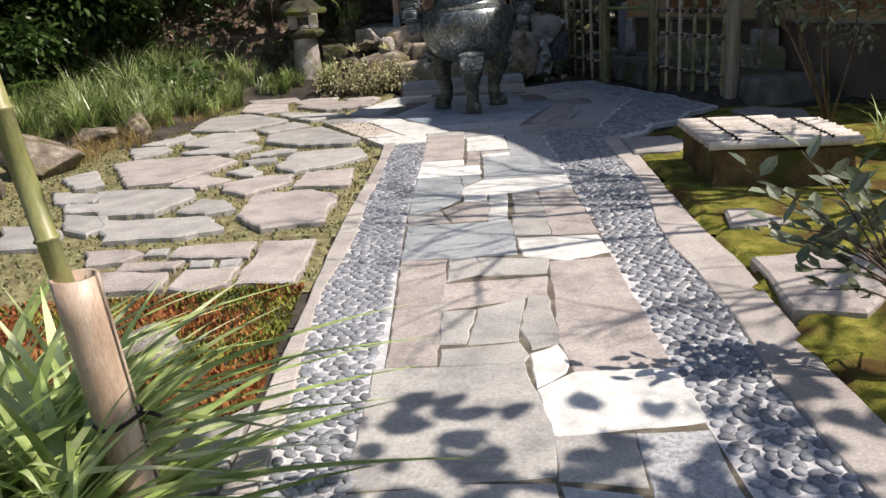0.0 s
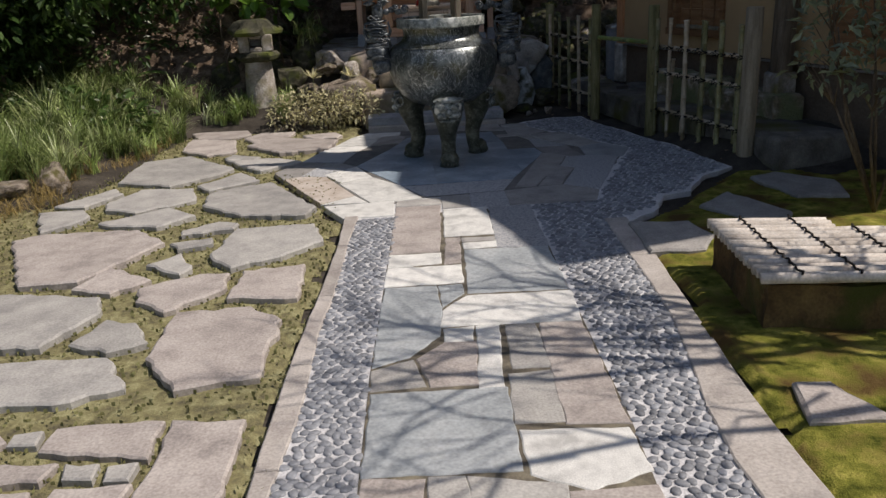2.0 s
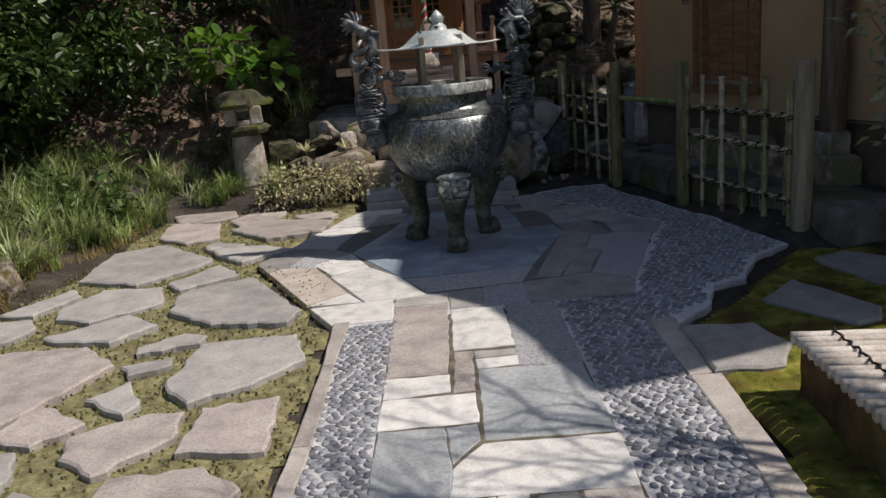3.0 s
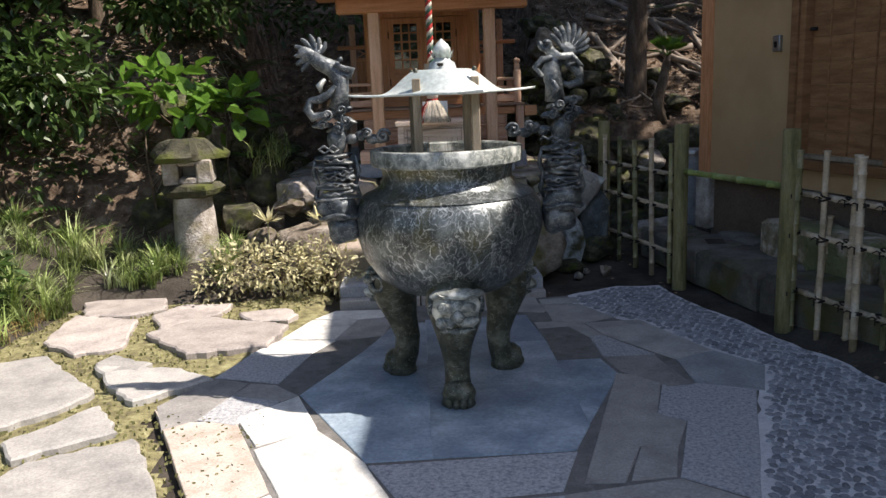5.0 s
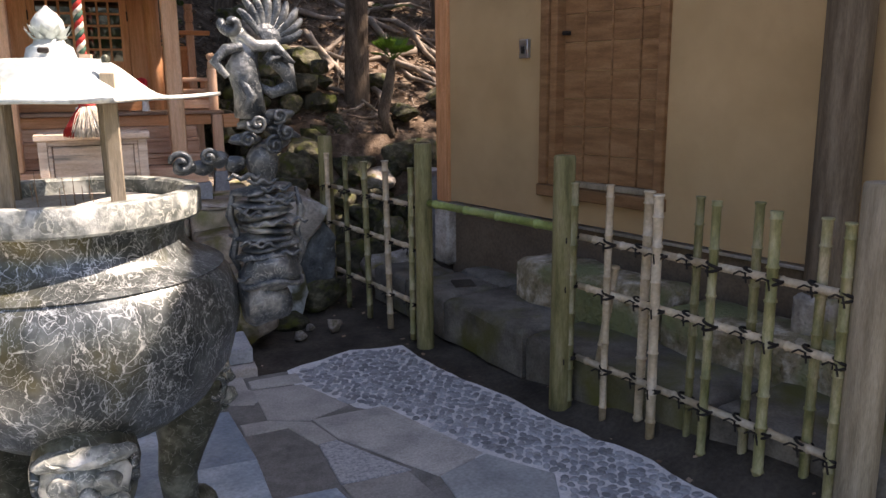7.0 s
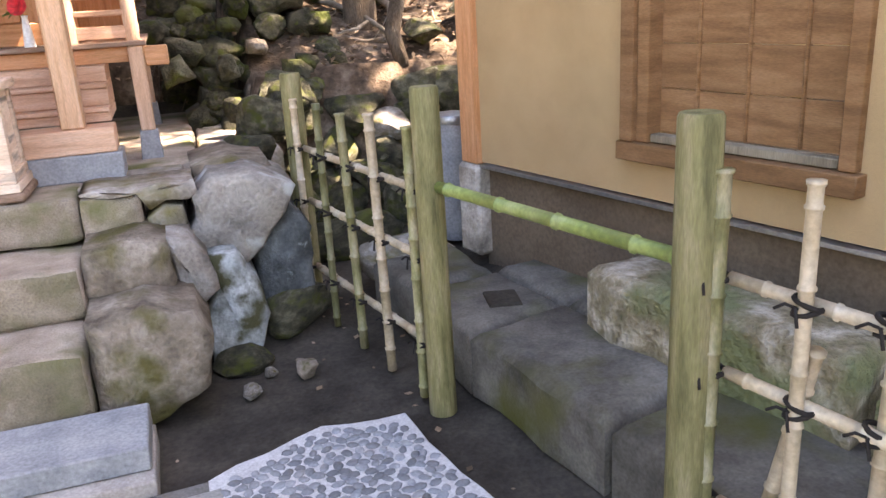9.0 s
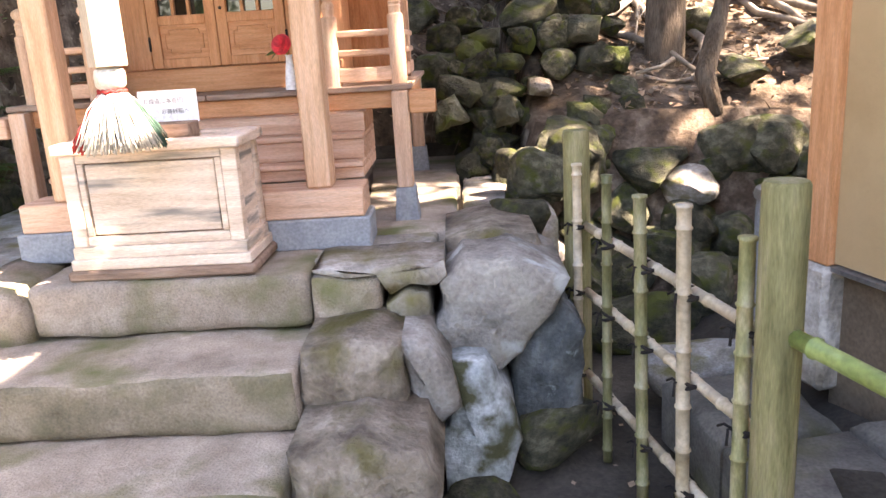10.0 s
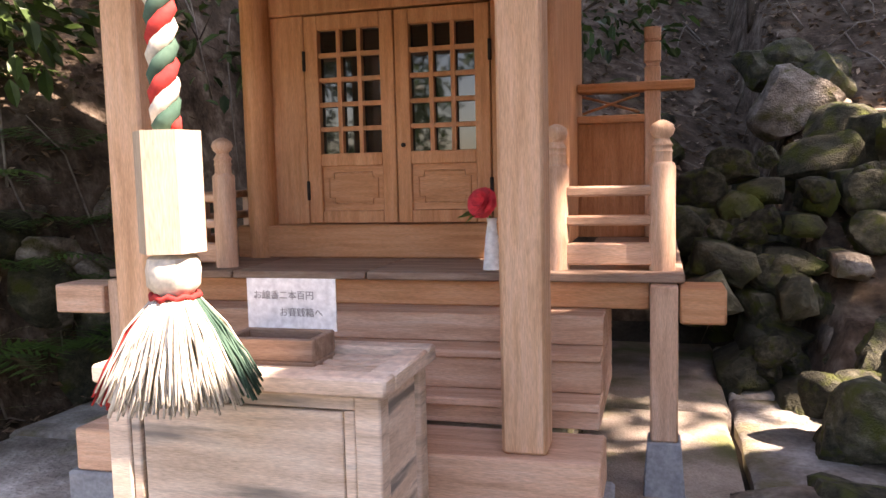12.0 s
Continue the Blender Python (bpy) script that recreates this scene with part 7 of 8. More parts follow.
def leafy_shrub(name, label, clumps, leaf, n, size, material=LEAFDARK, stems=None, width=0.45, group="", seed=0):
    rng = random.Random(seed)
    t = thing(name, (0, 0, 0), 0, label, "shrub", group)
    p = Pile()
    for c, r, f in clumps:
        leaves(p, c, r, int(n * r * r), size, rng, f, width=width)
    part("foliage", p.mesh("foliage", material, False), t, kind="stuff")
    q = Pile()
    for c, r, f in clumps:
        base = stems or (c[0], c[1], height(c[0], c[1]))
        mid = Vector(base).lerp(Vector(c), 0.5) + Vector((rng.gauss(0, 0.04), rng.gauss(0, 0.04), 0))
        q.tube([base, mid, c], [0.012, 0.009, 0.005], 5)
        for _ in range(5):
            d = Vector((rng.gauss(0, 1), rng.gauss(0, 1), rng.gauss(0, 0.6))).normalized() * r * 0.8
            q.tube([mid.lerp(Vector(c), 0.5), Vector(c) + d], [0.005, 0.002], 4)
    part("stem_work", q.mesh("stems", BARK), t, kind="stuff")
    return t


cl = [((-1.25 + 0.15 * i + 0.03 * (i % 2), 10.22 + 0.09 * (i % 3), 0.2 + 0.07 * (i % 2)), 0.22, 0.9) for i in range(7)]
leafy_shrub("variegated_shrub", "low spreading shrub with small cream-edged leaves", cl[:4], 0, 5200, 0.055, LEAFCREAM, seed=1, group="variegated shrubs")
leafy_shrub("variegated_shrub", "low spreading shrub with small cream-edged leaves beside the burner court", cl[4:], 0, 5200, 0.055, LEAFCREAM, seed=2, group="variegated shrubs")
for x, y, s in ((-0.95, 10.75, 1), (-0.5, 10.7, 2)):
    t = thing("pale_plant", (x, y, 0.4), 0, "small upright plant with pale lance-shaped leaves", "plant", "pale plants")
    p = Pile()
    rng = random.Random(s)
    for k in range(16):
        a, e = rng.uniform(0, 6.28), rng.uniform(0.1, 1.2)
        d = Vector((math.cos(a) * math.cos(e), math.sin(a) * math.cos(e), math.sin(e)))
        sd = d.cross(Vector((0, 0, 1))).normalized() * 0.018
        c = Vector((0, 0, 0.12))
        p.add([c, c + d * 0.07 + sd, c + d * 0.15, c + d * 0.07 - sd], [(0, 1, 2), (0, 2, 3)])
    p.tube([(0, 0, -0.2), (0, 0, 0.12)], 0.006, 5)
    part("leaf", p.mesh("leaf", LEAFCREAM, False), t)

# broad-leaved shrub over the lantern
leafy_shrub("broadleaf_shrub", "shrub with large glossy bright green leaves on a bare stem", [((-1.75, 11.3, 1.6), 0.36, 0.8), ((-1.35, 11.35, 1.5), 0.3, 0.8), ((-2.05, 11.35, 1.7), 0.26, 0.8)], 0, 560, 0.19, LEAFBRIGHT, seed=5, width=0.62)
leafy_shrub("dark_shrub", "dense dark green shrub on the shaded bank", [((-3.4, 11.4, 1.0), 0.6, 0.8), ((-2.7, 11.9, 1.2), 0.5, 0.8), ((-3.0, 12.3, 1.9), 0.7, 0.8)], 0, 900, 0.11, LEAFDARK, seed=15, group="dark shrubs")
leafy_shrub("dark_shrub", "dense dark green shrub above the grass", [((-4.3, 10.8, 1.0), 0.7, 0.8), ((-4.8, 9.9, 1.1), 0.7, 0.8), ((-5.0, 9.0, 1.1), 0.8, 0.8)], 0, 900, 0.11, LEAFDARK, seed=16, group="dark shrubs")
leafy_shrub("dark_shrub", "dark leafy undergrowth on the slope behind the shrine", [((-1.6, 14.4, 2.6), 0.7, 0.7), ((-0.6, 15.0, 2.8), 0.8, 0.7), ((0.8, 15.6, 3.0), 0.8, 0.7)], 0, 700, 0.12, LEAFDARK, seed=17, group="dark shrubs")


def tree(name, label, x, y, h, trunk, crown, n, size, seed, material=LEAFDARK, lean=(0, 0), spread=1.0, low=0.35, group="trees", limbs=9):
    """A tapered, bent trunk, limbs, and a ragged crown of clumps."""
    rng = random.Random(seed)
    z0 = height(x, y) - 0.1
    t = thing(name, (x, y, z0), 0, label, "tree", group)
    q = Pile()
    pts = [Vector((lean[0] * k * h + 0.08 * math.sin(k * 5 + seed), lean[1] * k * h + 0.08 * math.cos(k * 4 + seed), h * k)) for k in (0, 0.15, 0.35, 0.55, 0.75, 1.0)]
    q.tube([Vector((0, 0, -0.2))] + pts, [trunk * 1.5, trunk * 1.25, trunk, trunk * 0.85, trunk * 0.7, trunk * 0.5, trunk * 0.25], 12)
    part("trunk", q.mesh("trunk", BARK), t)
    q, p = Pile(), Pile()
    for k in range(limbs):
        f = low + (1 - low) * (k + 0.5) / limbs
        i = min(4, int(f * 5))
        base = pts[0].lerp(pts[-1], f)
        a = k * 2.4 + rng.uniform(-0.5, 0.5)
        L = crown * spread * rng.uniform(0.6, 1.1) * (1.2 - 0.6 * f)
        end = base + Vector((math.cos(a) * L, math.sin(a) * L, L * rng.uniform(0.0, 0.5)))
        mid = base.lerp(end, 0.5) + Vector((0, 0, 0.1 * L))
        q.tube([base, mid, end], [trunk * 0.35, trunk * 0.2, trunk * 0.07], 6)
        for s in range(3):
            c = mid.lerp(end, s / 2) + Vector((rng.gauss(0, 0.25), rng.gauss(0, 0.25), rng.gauss(0, 0.2))) * crown * 0.5
            if n:
                leaves(p, c, crown * rng.uniform(0.28, 0.45), n, size, rng, 0.65, 0.4)
    part("limbs", q.mesh("limbs", BARK), t)
    if n:
        part("crown", p.mesh("crown", material, False), t, kind="stuff")
    return t


# evergreens on the left bank and behind
for k, (x, y, h, c, n, lo) in enumerate([(-4.2, 11.4, 4.2, 1.7, 420, 0.1), (-3.0, 12.9, 4.5, 1.6, 420, 0.05), (-5.6, 9.4, 4.5, 1.9, 420, 0.05), (-2.2, 15.2, 5.0, 1.6, 350, 0.15), (-7.0, 6.8, 5.0, 2.0, 300, 0.1), (-5.4, 13.8, 5.5, 2.0, 300, 0.2), (-6.2, 11.0, 5.5, 2.2, 300, 0.1), (-4.4, 10.2, 2.4, 1.1, 420, 0.05)]):
    tree("evergreen_tree", "dense dark evergreen tree on the shaded bank", x, y, h, 0.09, c, n, 0.13, 50 + k, low=lo, group="bank evergreens", limbs=11)
# tall trees whose crowns close the wood above; (4.5, 15.2) is added for shade
for k, (x, y, h, r) in enumerate([(2.95, 13.75, 9, 0.11), (0.4, 17.5, 11, 0.2), (5.0, 18.2, 10, 0.16), (-1.6, 18.5, 10, 0.2), (8.5, 17.0, 9, 0.2), (2.2, 16.4, 10, 0.13), (9.5, 20.0, 11, 0.2), (-4.2, 17.5, 11, 0.2), (4.5, 15.2, 7, 0.11)]):
    tree("wood_shade_tree", "straight-trunked tree of the slope wood, some added unseen for shade", x, y, h, r, 2.6 if k else 1.6, 360 if k else 160, 0.2, 70 + k, low=0.42 if k else 0.6, group="woodland trees", limbs=10)
# two more trees, unseen, added so their crowns shade the bank and shrine
tree("wood_shade_tree", "straight-trunked tree of the slope wood, some added unseen for shade", 6.4, 12.4, 9.8, 0.14, 1.9, 230, 0.16, 83, low=0.74, group="woodland trees", limbs=9)
tree("wood_shade_tree", "straight-trunked tree of the slope wood, some added unseen for shade", 7.0, 15.2, 9.6, 0.14, 2.1, 300, 0.16, 84, low=0.6, group="woodland trees", limbs=10)
# behind and beside the walker: unseen trees, added for reflections
for k, (x, y) in enumerate([(-6.5, -5.5), (1.5, -9.0), (9.5, 1.0)]):
    tree("unseen_tree", "unseen broad evergreen tree added round the walker for reflections", x, y, 6, 0.2, 2.6, 160, 0.26, 90 + k, low=0.3, group="garden trees", limbs=9)

# ---- foreground: bamboo stake, sedge, sedum, twig plant ----
stake = thing("bamboo_stake", (-0.665, 1.28, 0), 0, "thin green bamboo cane standing in a split thick bamboo tube", "bamboo stake")
b0, b1 = Vector((0.0, -0.02, -0.05)), Vector((-0.075, 0.02, 0.7))
q = Pile()
seg = 20
for side, (a0, a1) in enumerate(((0.25, 3.0), (3.25, 6.1))):
    vs, fs = [], []
    for k in range(9):
        c = b0.lerp(b1, k / 8)
        for i in range(seg + 1):
            a = a0 + (a1 - a0) * i / seg
            for r in (0.05, 0.042):
                vs.append(c + Vector((math.cos(a) * r, math.sin(a) * r, 0)))
    w = 2 * (seg + 1)
    for k in range(8):
        for i in range(seg):
            for o, flip in ((0, 0), (1, 1)):
                f = (k * w + 2 * i + o, k * w + 2 * i + 2 + o, (k + 1) * w + 2 * i + 2 + o, (k + 1) * w + 2 * i + o)
                fs.append(f[::-1] if flip else f)
    for i in range(seg):
        fs.append((8 * w + 2 * i, 8 * w + 2 * i + 2, 8 * w + 2 * i + 3, 8 * w + 2 * i + 1))
    for k in range(8):
        fs.append((k * w, (k + 1) * w, (k + 1) * w + 1, k * w + 1))
        fs.append((k * w + w - 2, k * w + w - 1, (k + 1) * w + w - 1, (k + 1) * w + w - 2))
    part("half_tube", raw_mesh("half_tube", vs, fs, TUBEBAMBOO, True), stake, "split half of a thick pinkish bamboo tube")
c = b0.lerp(b1, 0.56)
part("tie", tube("tie", [c + Vector((0.052 * math.cos(t * 0.42), 0.052 * math.sin(t * 0.42), 0.006 * math.sin(t))) for t in range(16)] + [c + Vector((0.075, 0.0, 0.005)), c + Vector((0.1, -0.01, 0.0))], 0.005, CORD, 6), stake)
cane = bamboo_mesh(1.5, 0.0235, CANE, 5, 0.2)
ob = part("cane", cane, stake, "olive green cane")
d = Vector((-0.095, 0.04, 0.6))
ob.matrix_basis = Matrix.Translation(b0.lerp(b1, 0.3)) @ d.to_track_quat("Z", "Y").to_matrix().to_4x4()

rng = random.Random(21)
for k, (x, y) in enumerate(((-1.0, 1.3), (-0.86, 1.0), (-1.25, 1.7), (-1.15, 1.1), (-0.95, 1.55), (-0.82, 1.22))):
    p = Pile()
    blades(p, 0, 0, -0.02, 60, 0.7, 0.05, rng, 0.9, 10, (0.35, 0.15))
    solo("sedge", p.mesh("sedge", SEDGE, False), (x, y, 0), label="clump of broad arching pale-striped green blades", category="grass", kind="stuff")
bedpoly = [(-0.547, 3.109), (-0.575, 2.664), (-0.59, 2.22), (-0.614, 1.993), (-0.804, 1.855), (-0.928, 1.579), (-2.262, 1.579), (-2.262, 3.059), (-1.5, 3.079)]
red, lime = Pile(), Pile()
for i in range(26000):
    x, y = rng.uniform(-2.4, -0.6), rng.uniform(1.6, 3.13)
    if not inside(x, y, bedpoly):
        continue
    n = noise.noise((x * 2.6, y * 2.6, 4))
    tgt = lime if n > 0.08 + rng.gauss(0, 0.25) else red
    h = rng.uniform(0.008, 0.024) + 0.012 * noise.noise((x * 9, y * 9, 1))
    z = 0.012 * noise.noise((x * 5, y * 5, 0)) - 0.005
    a = rng.uniform(0, 6.28)
    w = 0.005
    u = Vector((math.cos(a) * w, math.sin(a) * w, 0))
    tip = Vector((x + rng.gauss(0, 0.008), y + rng.gauss(0, 0.008), z + h))
    b = Vector((x, y, z - 0.01))
    m = b.lerp(tip, 0.6)
    tgt.add([b - u, b + u, m + u * 1.5, tip, m - u * 1.5], [(0, 1, 2, 3, 4)])
solo("red_sedum", red.mesh("red_sedum", REDMOSS, False), label="low bed of rust red sedum sprigs", category="ground cover", kind="stuff")
solo("green_sedum", lime.mesh("green_sedum", LIMEMOSS, False), label="lime green patches in the sedum bed", category="ground cover", kind="stuff")
# grassy sprigs in the gaps between flagstones
p = Pile()
for i in range(11000):
    x, y = rng.uniform(-3.4, -0.45), rng.uniform(3.2, 10.2)
    if y > 8 and x > -1.15 + (y - 8) * 0.3:
        continue
    h = rng.uniform(0.006, 0.02)
    a = rng.uniform(0, 6.28)
    u = Vector((math.cos(a), math.sin(a), 0)) * 0.008
    b = Vector((x, y, -0.012))
    p.add([b - u, b + u, b + u * 0.9 + Vector((0, 0, h)), b - u * 0.9 + Vector((0, 0, h))], [(0, 1, 2, 3)])
solo("gap_sprigs", p.mesh("gap_sprigs", SPRIG, False), label="tiny yellow green sprigs between flagstones", category="ground cover", kind="stuff")

# low leafy branch hanging over the path edge
tw = thing("twig_plant", (1.5, 1.75, 0), 0, "spindly young shrub with glossy oval grey-green leaves", "shrub")
q, p = Pile(), Pile()
tips = [(-0.75, 0.5, 0.74), (-0.55, 0.42, 0.8), (-0.62, 0.62, 0.62), (-0.45, 0.25, 0.72), (-0.3, 0.45, 0.7), (-0.4, 0.65, 0.52), (-0.15, 0.3, 0.82), (-0.7, 0.3, 0.58), (-0.66, 0.5, 0.5), (-0.5, 0.75, 0.42), (-0.3, 0.7, 0.36), (-0.55, 0.35, 0.4), (-0.25, 0.55, 0.55), (-0.2, 0.75, 0.62), (-0.05, 0.55, 0.7), (-0.4, 0.5, 0.28)]
for k, e in enumerate(tips):
    e = Vector((e[0] * 0.72, e[1] * 0.5, e[2] * 0.88))
    m = Vector((-0.16 + 0.01 * k, 0.12 + 0.008 * k, min(0.34, e.z * 0.7)))
    q.tube([(0, 0, -0.03), Vector((-0.08, 0.08, 0.2)), m, m.lerp(e, 0.5) + Vector((0, 0, 0.03)), e], [0.007, 0.006, 0.0045, 0.003, 0.0018], 6)
    for j in range(7):
        c = m.lerp(e, 0.35 + 0.65 * j / 6) + Vector((0, 0, 0.012))
        a = j * 2.4 + k
        ax = (Vector((math.cos(a), math.sin(a), rng.uniform(-0.1, 0.6))) + (e - m).normalized() * 0.6).normalized()
        sd = ax.cross(Vector((rng.gauss(0, 0.3), rng.gauss(0, 0.3), 1))).normalized()
        L = rng.uniform(0.06, 0.095)
        up = sd.cross(ax).normalized() * L * 0.08
        w = L * 0.26
        p.add([c, c + ax * L * 0.3 + sd * w + up, c + ax * L * 0.7 + sd * w * 0.85 + up, c + ax * L, c + ax * L * 0.7 - sd * w * 0.85 + up, c + ax * L * 0.3 - sd * w + up, c + ax * L * 0.5], [(0, 1, 6), (1, 2, 6), (2, 3, 6), (3, 4, 6), (4, 5, 6), (5, 0, 6)])
part("stem_work", q.mesh("stems", BARK), tw, kind="stuff")
part("leaves", p.mesh("leaves", LEAFGREY, False), tw, kind="stuff")

# shrub behind the well, a dark stump, low plants
leafy_shrub("glossy_shrub", "airy shrub with small shining leaves on bare stems", [((2.72, 5.75, 1.2), 0.27, 0.9), ((3.0, 5.9, 1.45), 0.34, 0.9), ((2.66, 5.9, 1.55), 0.26, 0.9), ((2.95, 5.7, 0.92), 0.22, 0.8), ((3.3, 5.8, 1.2), 0.32, 0.8), ((3.35, 5.9, 0.75), 0.24, 0.8), ((2.6, 5.7, 0.98), 0.16, 0.8)], 0, 1500, 0.085, LEAFGREY, (3.13, 5.8, 0), seed=31)
stump = solo("tree_stump", lathe("tree_stump", [(0.34, -0.05), (0.27, 0.06), (0.25, 0.3), (0.26, 0.46), (0.2, 0.5)], BARK, 20, 0.35), (3.35, 4.75, 0), label="dark mossy old tree stump beside the well", category="stump")
p = Pile()
for x, y in ((3.2, 5.2), (3.5, 5.0), (3.75, 5.3), (3.9, 4.5)):
    blades(p, x, y, 0.0, 12, 0.42, 0.014, rng, 0.9, 6)
solo("strap_leaves", p.mesh("strap_leaves", SEDGE, False), label="arching strap leaves beside the well", category="grass", kind="stuff")

# a bare-branched tree that reaches over the path
bt = thing("bare_tree", (5.3, 3.4, 0), 0, "leafless garden tree with fine spreading branches", "tree")
q = Pile()
q.tube([(0, 0, -0.2), (0, 0, 0.8), (-0.2, 0.05, 1.8), (-0.6, 0.0, 2.6)], [0.16, 0.13, 0.11, 0.08], 12)
part("trunk", q.mesh("trunk", BARK), bt)
q = Pile()


def twig(p, d, L, r, n):
    e = p + d * L
    mid = p.lerp(e, 0.5) + Vector((rng.gauss(0, 0.06), rng.gauss(0, 0.06), rng.gauss(0, 0.04))) * L
    q.tube([p, mid, e], [r * 1.35, r * 1.15, r * 0.9], 5)
    if n:
        for s in range(3):
            f = (0.45, 0.75, 1.0)[s]
            nd = (d + Vector((rng.gauss(0, 0.45), rng.gauss(0, 0.55), rng.gauss(0, 0.2)))).normalized()
            twig(p.lerp(e, f), nd, L * 0.66, r * 0.55, n - 1)


for d, L in (((-1, -0.22, 0.1), 1.5), ((-1, 0.12, 0.16), 1.6), ((-0.8, 0.6, 0.2), 1.4), ((-0.8, -0.65, 0.1), 1.3), ((-1, 0.35, 0.0), 1.4)):
    twig(Vector((-0.6, 0.0, 2.5)), Vector(d).normalized(), L, 0.032, 4)
part("branches", q.mesh("branches", BARK), bt)
# a leafy tree that shades the start of the path
lt = thing("leafy_tree", (3.9, 0.3, 0), 0, "garden tree with large rounded leaves", "tree")
q, p = Pile(), Pile()
q.tube([(0, 0, -0.2), (-0.1, 0, 1.0), (-0.5, 0.2, 2.0), (-1.3, 0.6, 2.5), (-2.0, 0.9, 2.6)], [0.13, 0.11, 0.08, 0.05, 0.02], 10)
part("trunk", q.mesh("trunk", BARK), lt)
for c, r in (((-1.6, 0.75, 2.35), 0.5), ((-2.2, 0.9, 2.45), 0.42), ((-1.2, 0.3, 2.5), 0.5), ((-0.8, 0.9, 2.4), 0.5), ((-1.9, 0.3, 2.5), 0.45), ((-2.5, 0.55, 2.5), 0.35), ((-0.5, 0.5, 2.5), 0.5), ((-2.9, 0.8, 2.5), 0.35), ((-3.2, 1.1, 2.45), 0.3)):
    leaves(p, c, r, 62, 0.13, rng, 0.5, 0.2, 0.8, 0.1)
part("crown", p.mesh("crown", LEAFDARK, False), lt, kind="stuff")

# ---- hillside: dead leaves, twigs, roots, ferns, a small palm ----
p = Pile()
for i in range(15000):
    x, y = rng.uniform(-5.5, 6.5), rng.uniform(11.2, 18.5)
    if -0.95 < x < 2.3 and y < 14.2 or (x > 0.5 and y < 13.1):
        continue
    z = height(x, y) + 0.012
    s = rng.uniform(0.03, 0.075)
    ax = Vector((rng.gauss(0, 1), rng.gauss(0, 1), rng.gauss(0, 0.45))).normalized() * s
    sd = ax.cross(Vector((rng.gauss(0, 0.3), rng.gauss(0, 0.3), 1))).normalized() * s * 0.3
    c = Vector((x, y, z + rng.uniform(0, 0.02)))
    p.add([c - ax * 0.5, c + sd + Vector((0, 0, s * 0.12)), c + ax * 0.5, c - sd + Vector((0, 0, s * 0.12))], [(0, 1, 2), (0, 2, 3)])
for i in range(160):
    x, y = rng.uniform(1.3, 3.4), rng.uniform(7.4, 12.4)
    if inside(x, y, [(1.4, 7.4), (2.3, 8.2), (2.2, 9.8), (1.4, 9.8)]):
        continue
    z = max(height(x, y), -0.05) + 0.008
    s = rng.uniform(0.015, 0.045)
    a = rng.uniform(0, 6.28)
    ax, c = Vector((math.cos(a), math.sin(a), 0.1)) * s, Vector((x, y, z))
    sd = Vector((-math.sin(a), math.cos(a), 0)) * s * 0.35
    p.add([c - ax * 0.5, c + sd, c + ax * 0.5, c - sd], [(0, 1, 2, 3)])
solo("dead_leaves", p.mesh("dead_leaves", DEADLEAF, False), label="scattered dry brown leaves on the slope", category="leaf litter", kind="stuff")
p = Pile()
for i in range(420):
    x, y = rng.uniform(-5.0, 6.0), rng.uniform(11.8, 18)
    if -0.95 < x < 2.5 and y < 14.2 or (x > 0.5 and y < 13.2):
        continue
    a, L = rng.uniform(0, 6.28), rng.uniform(0.15, 0.8)
    pts = []
    for k in range(4):
        u, v = x + math.cos(a) * L * k / 3 + rng.gauss(0, 0.02), y + math.sin(a) * L * k / 3 + rng.gauss(0, 0.02)
        pts.append((u, v, height(u, v) + 0.03 + 0.03 * (k == 2)))
    p.tube(pts, [0.007, 0.006, 0.005, 0.003], 4)
solo("fallen_twigs", p.mesh("fallen_twigs", ROOTBARK), label="fallen twigs strewn over the slope", category="twigs", kind="stuff")
for k in range(16):
    x, y = rng.uniform(2.3, 4.2), rng.uniform(14.4, 15.8)
    pts, a = [], rng.uniform(-2.6, -0.6)
    for j in range(7):
        pts.append((x, y, height(x, y) + 0.05 + 0.05 * math.sin(j * 1.3 + k)))
        a += rng.gauss(0, 0.3)
        x, y = x + 0.3 * math.cos(a), max(13.5, y + 0.3 * math.sin(a))
    solo("root", tube("root", pts, [0.04, 0.035, 0.03, 0.026, 0.02, 0.015, 0.008], ROOTBARK, 7), label="pale bare tree root creeping down the slope", category="root", group="roots")


def fern(x, y, z, s, n, seed):
    rng = random.Random(seed)
    t = thing("fern", (x, y, z), 0, "green fern with arching feathery fronds", "fern", "ferns")
    p = Pile()
    for k in range(n):
        a = 2 * math.pi * k / n + rng.uniform(-0.3, 0.3)
        d = Vector((math.cos(a), math.sin(a), 0))
        sd = Vector((-d.y, d.x, 0))
        L = s * rng.uniform(0.7, 1.1)
        for j in range(1, 15):
            u = j / 15
            c = d * L * u + Vector((0, 0, L * (0.75 * u - 0.75 * u * u)))
            w = L * 0.24 * math.sin(math.pi * min(1, u * 0.85 + 0.15))
            for q in (-1, 1):
                e = c + sd * q * w + d * w * 0.35 - Vector((0, 0, w * 0.2))
                p.add([c, c.lerp(e, 0.5) + d * L * 0.022, e, c.lerp(e, 0.5) - d * L * 0.022], [(0, 1, 2, 3)])
    part("fronds", p.mesh("fronds", FERN, False), t, kind="stuff")


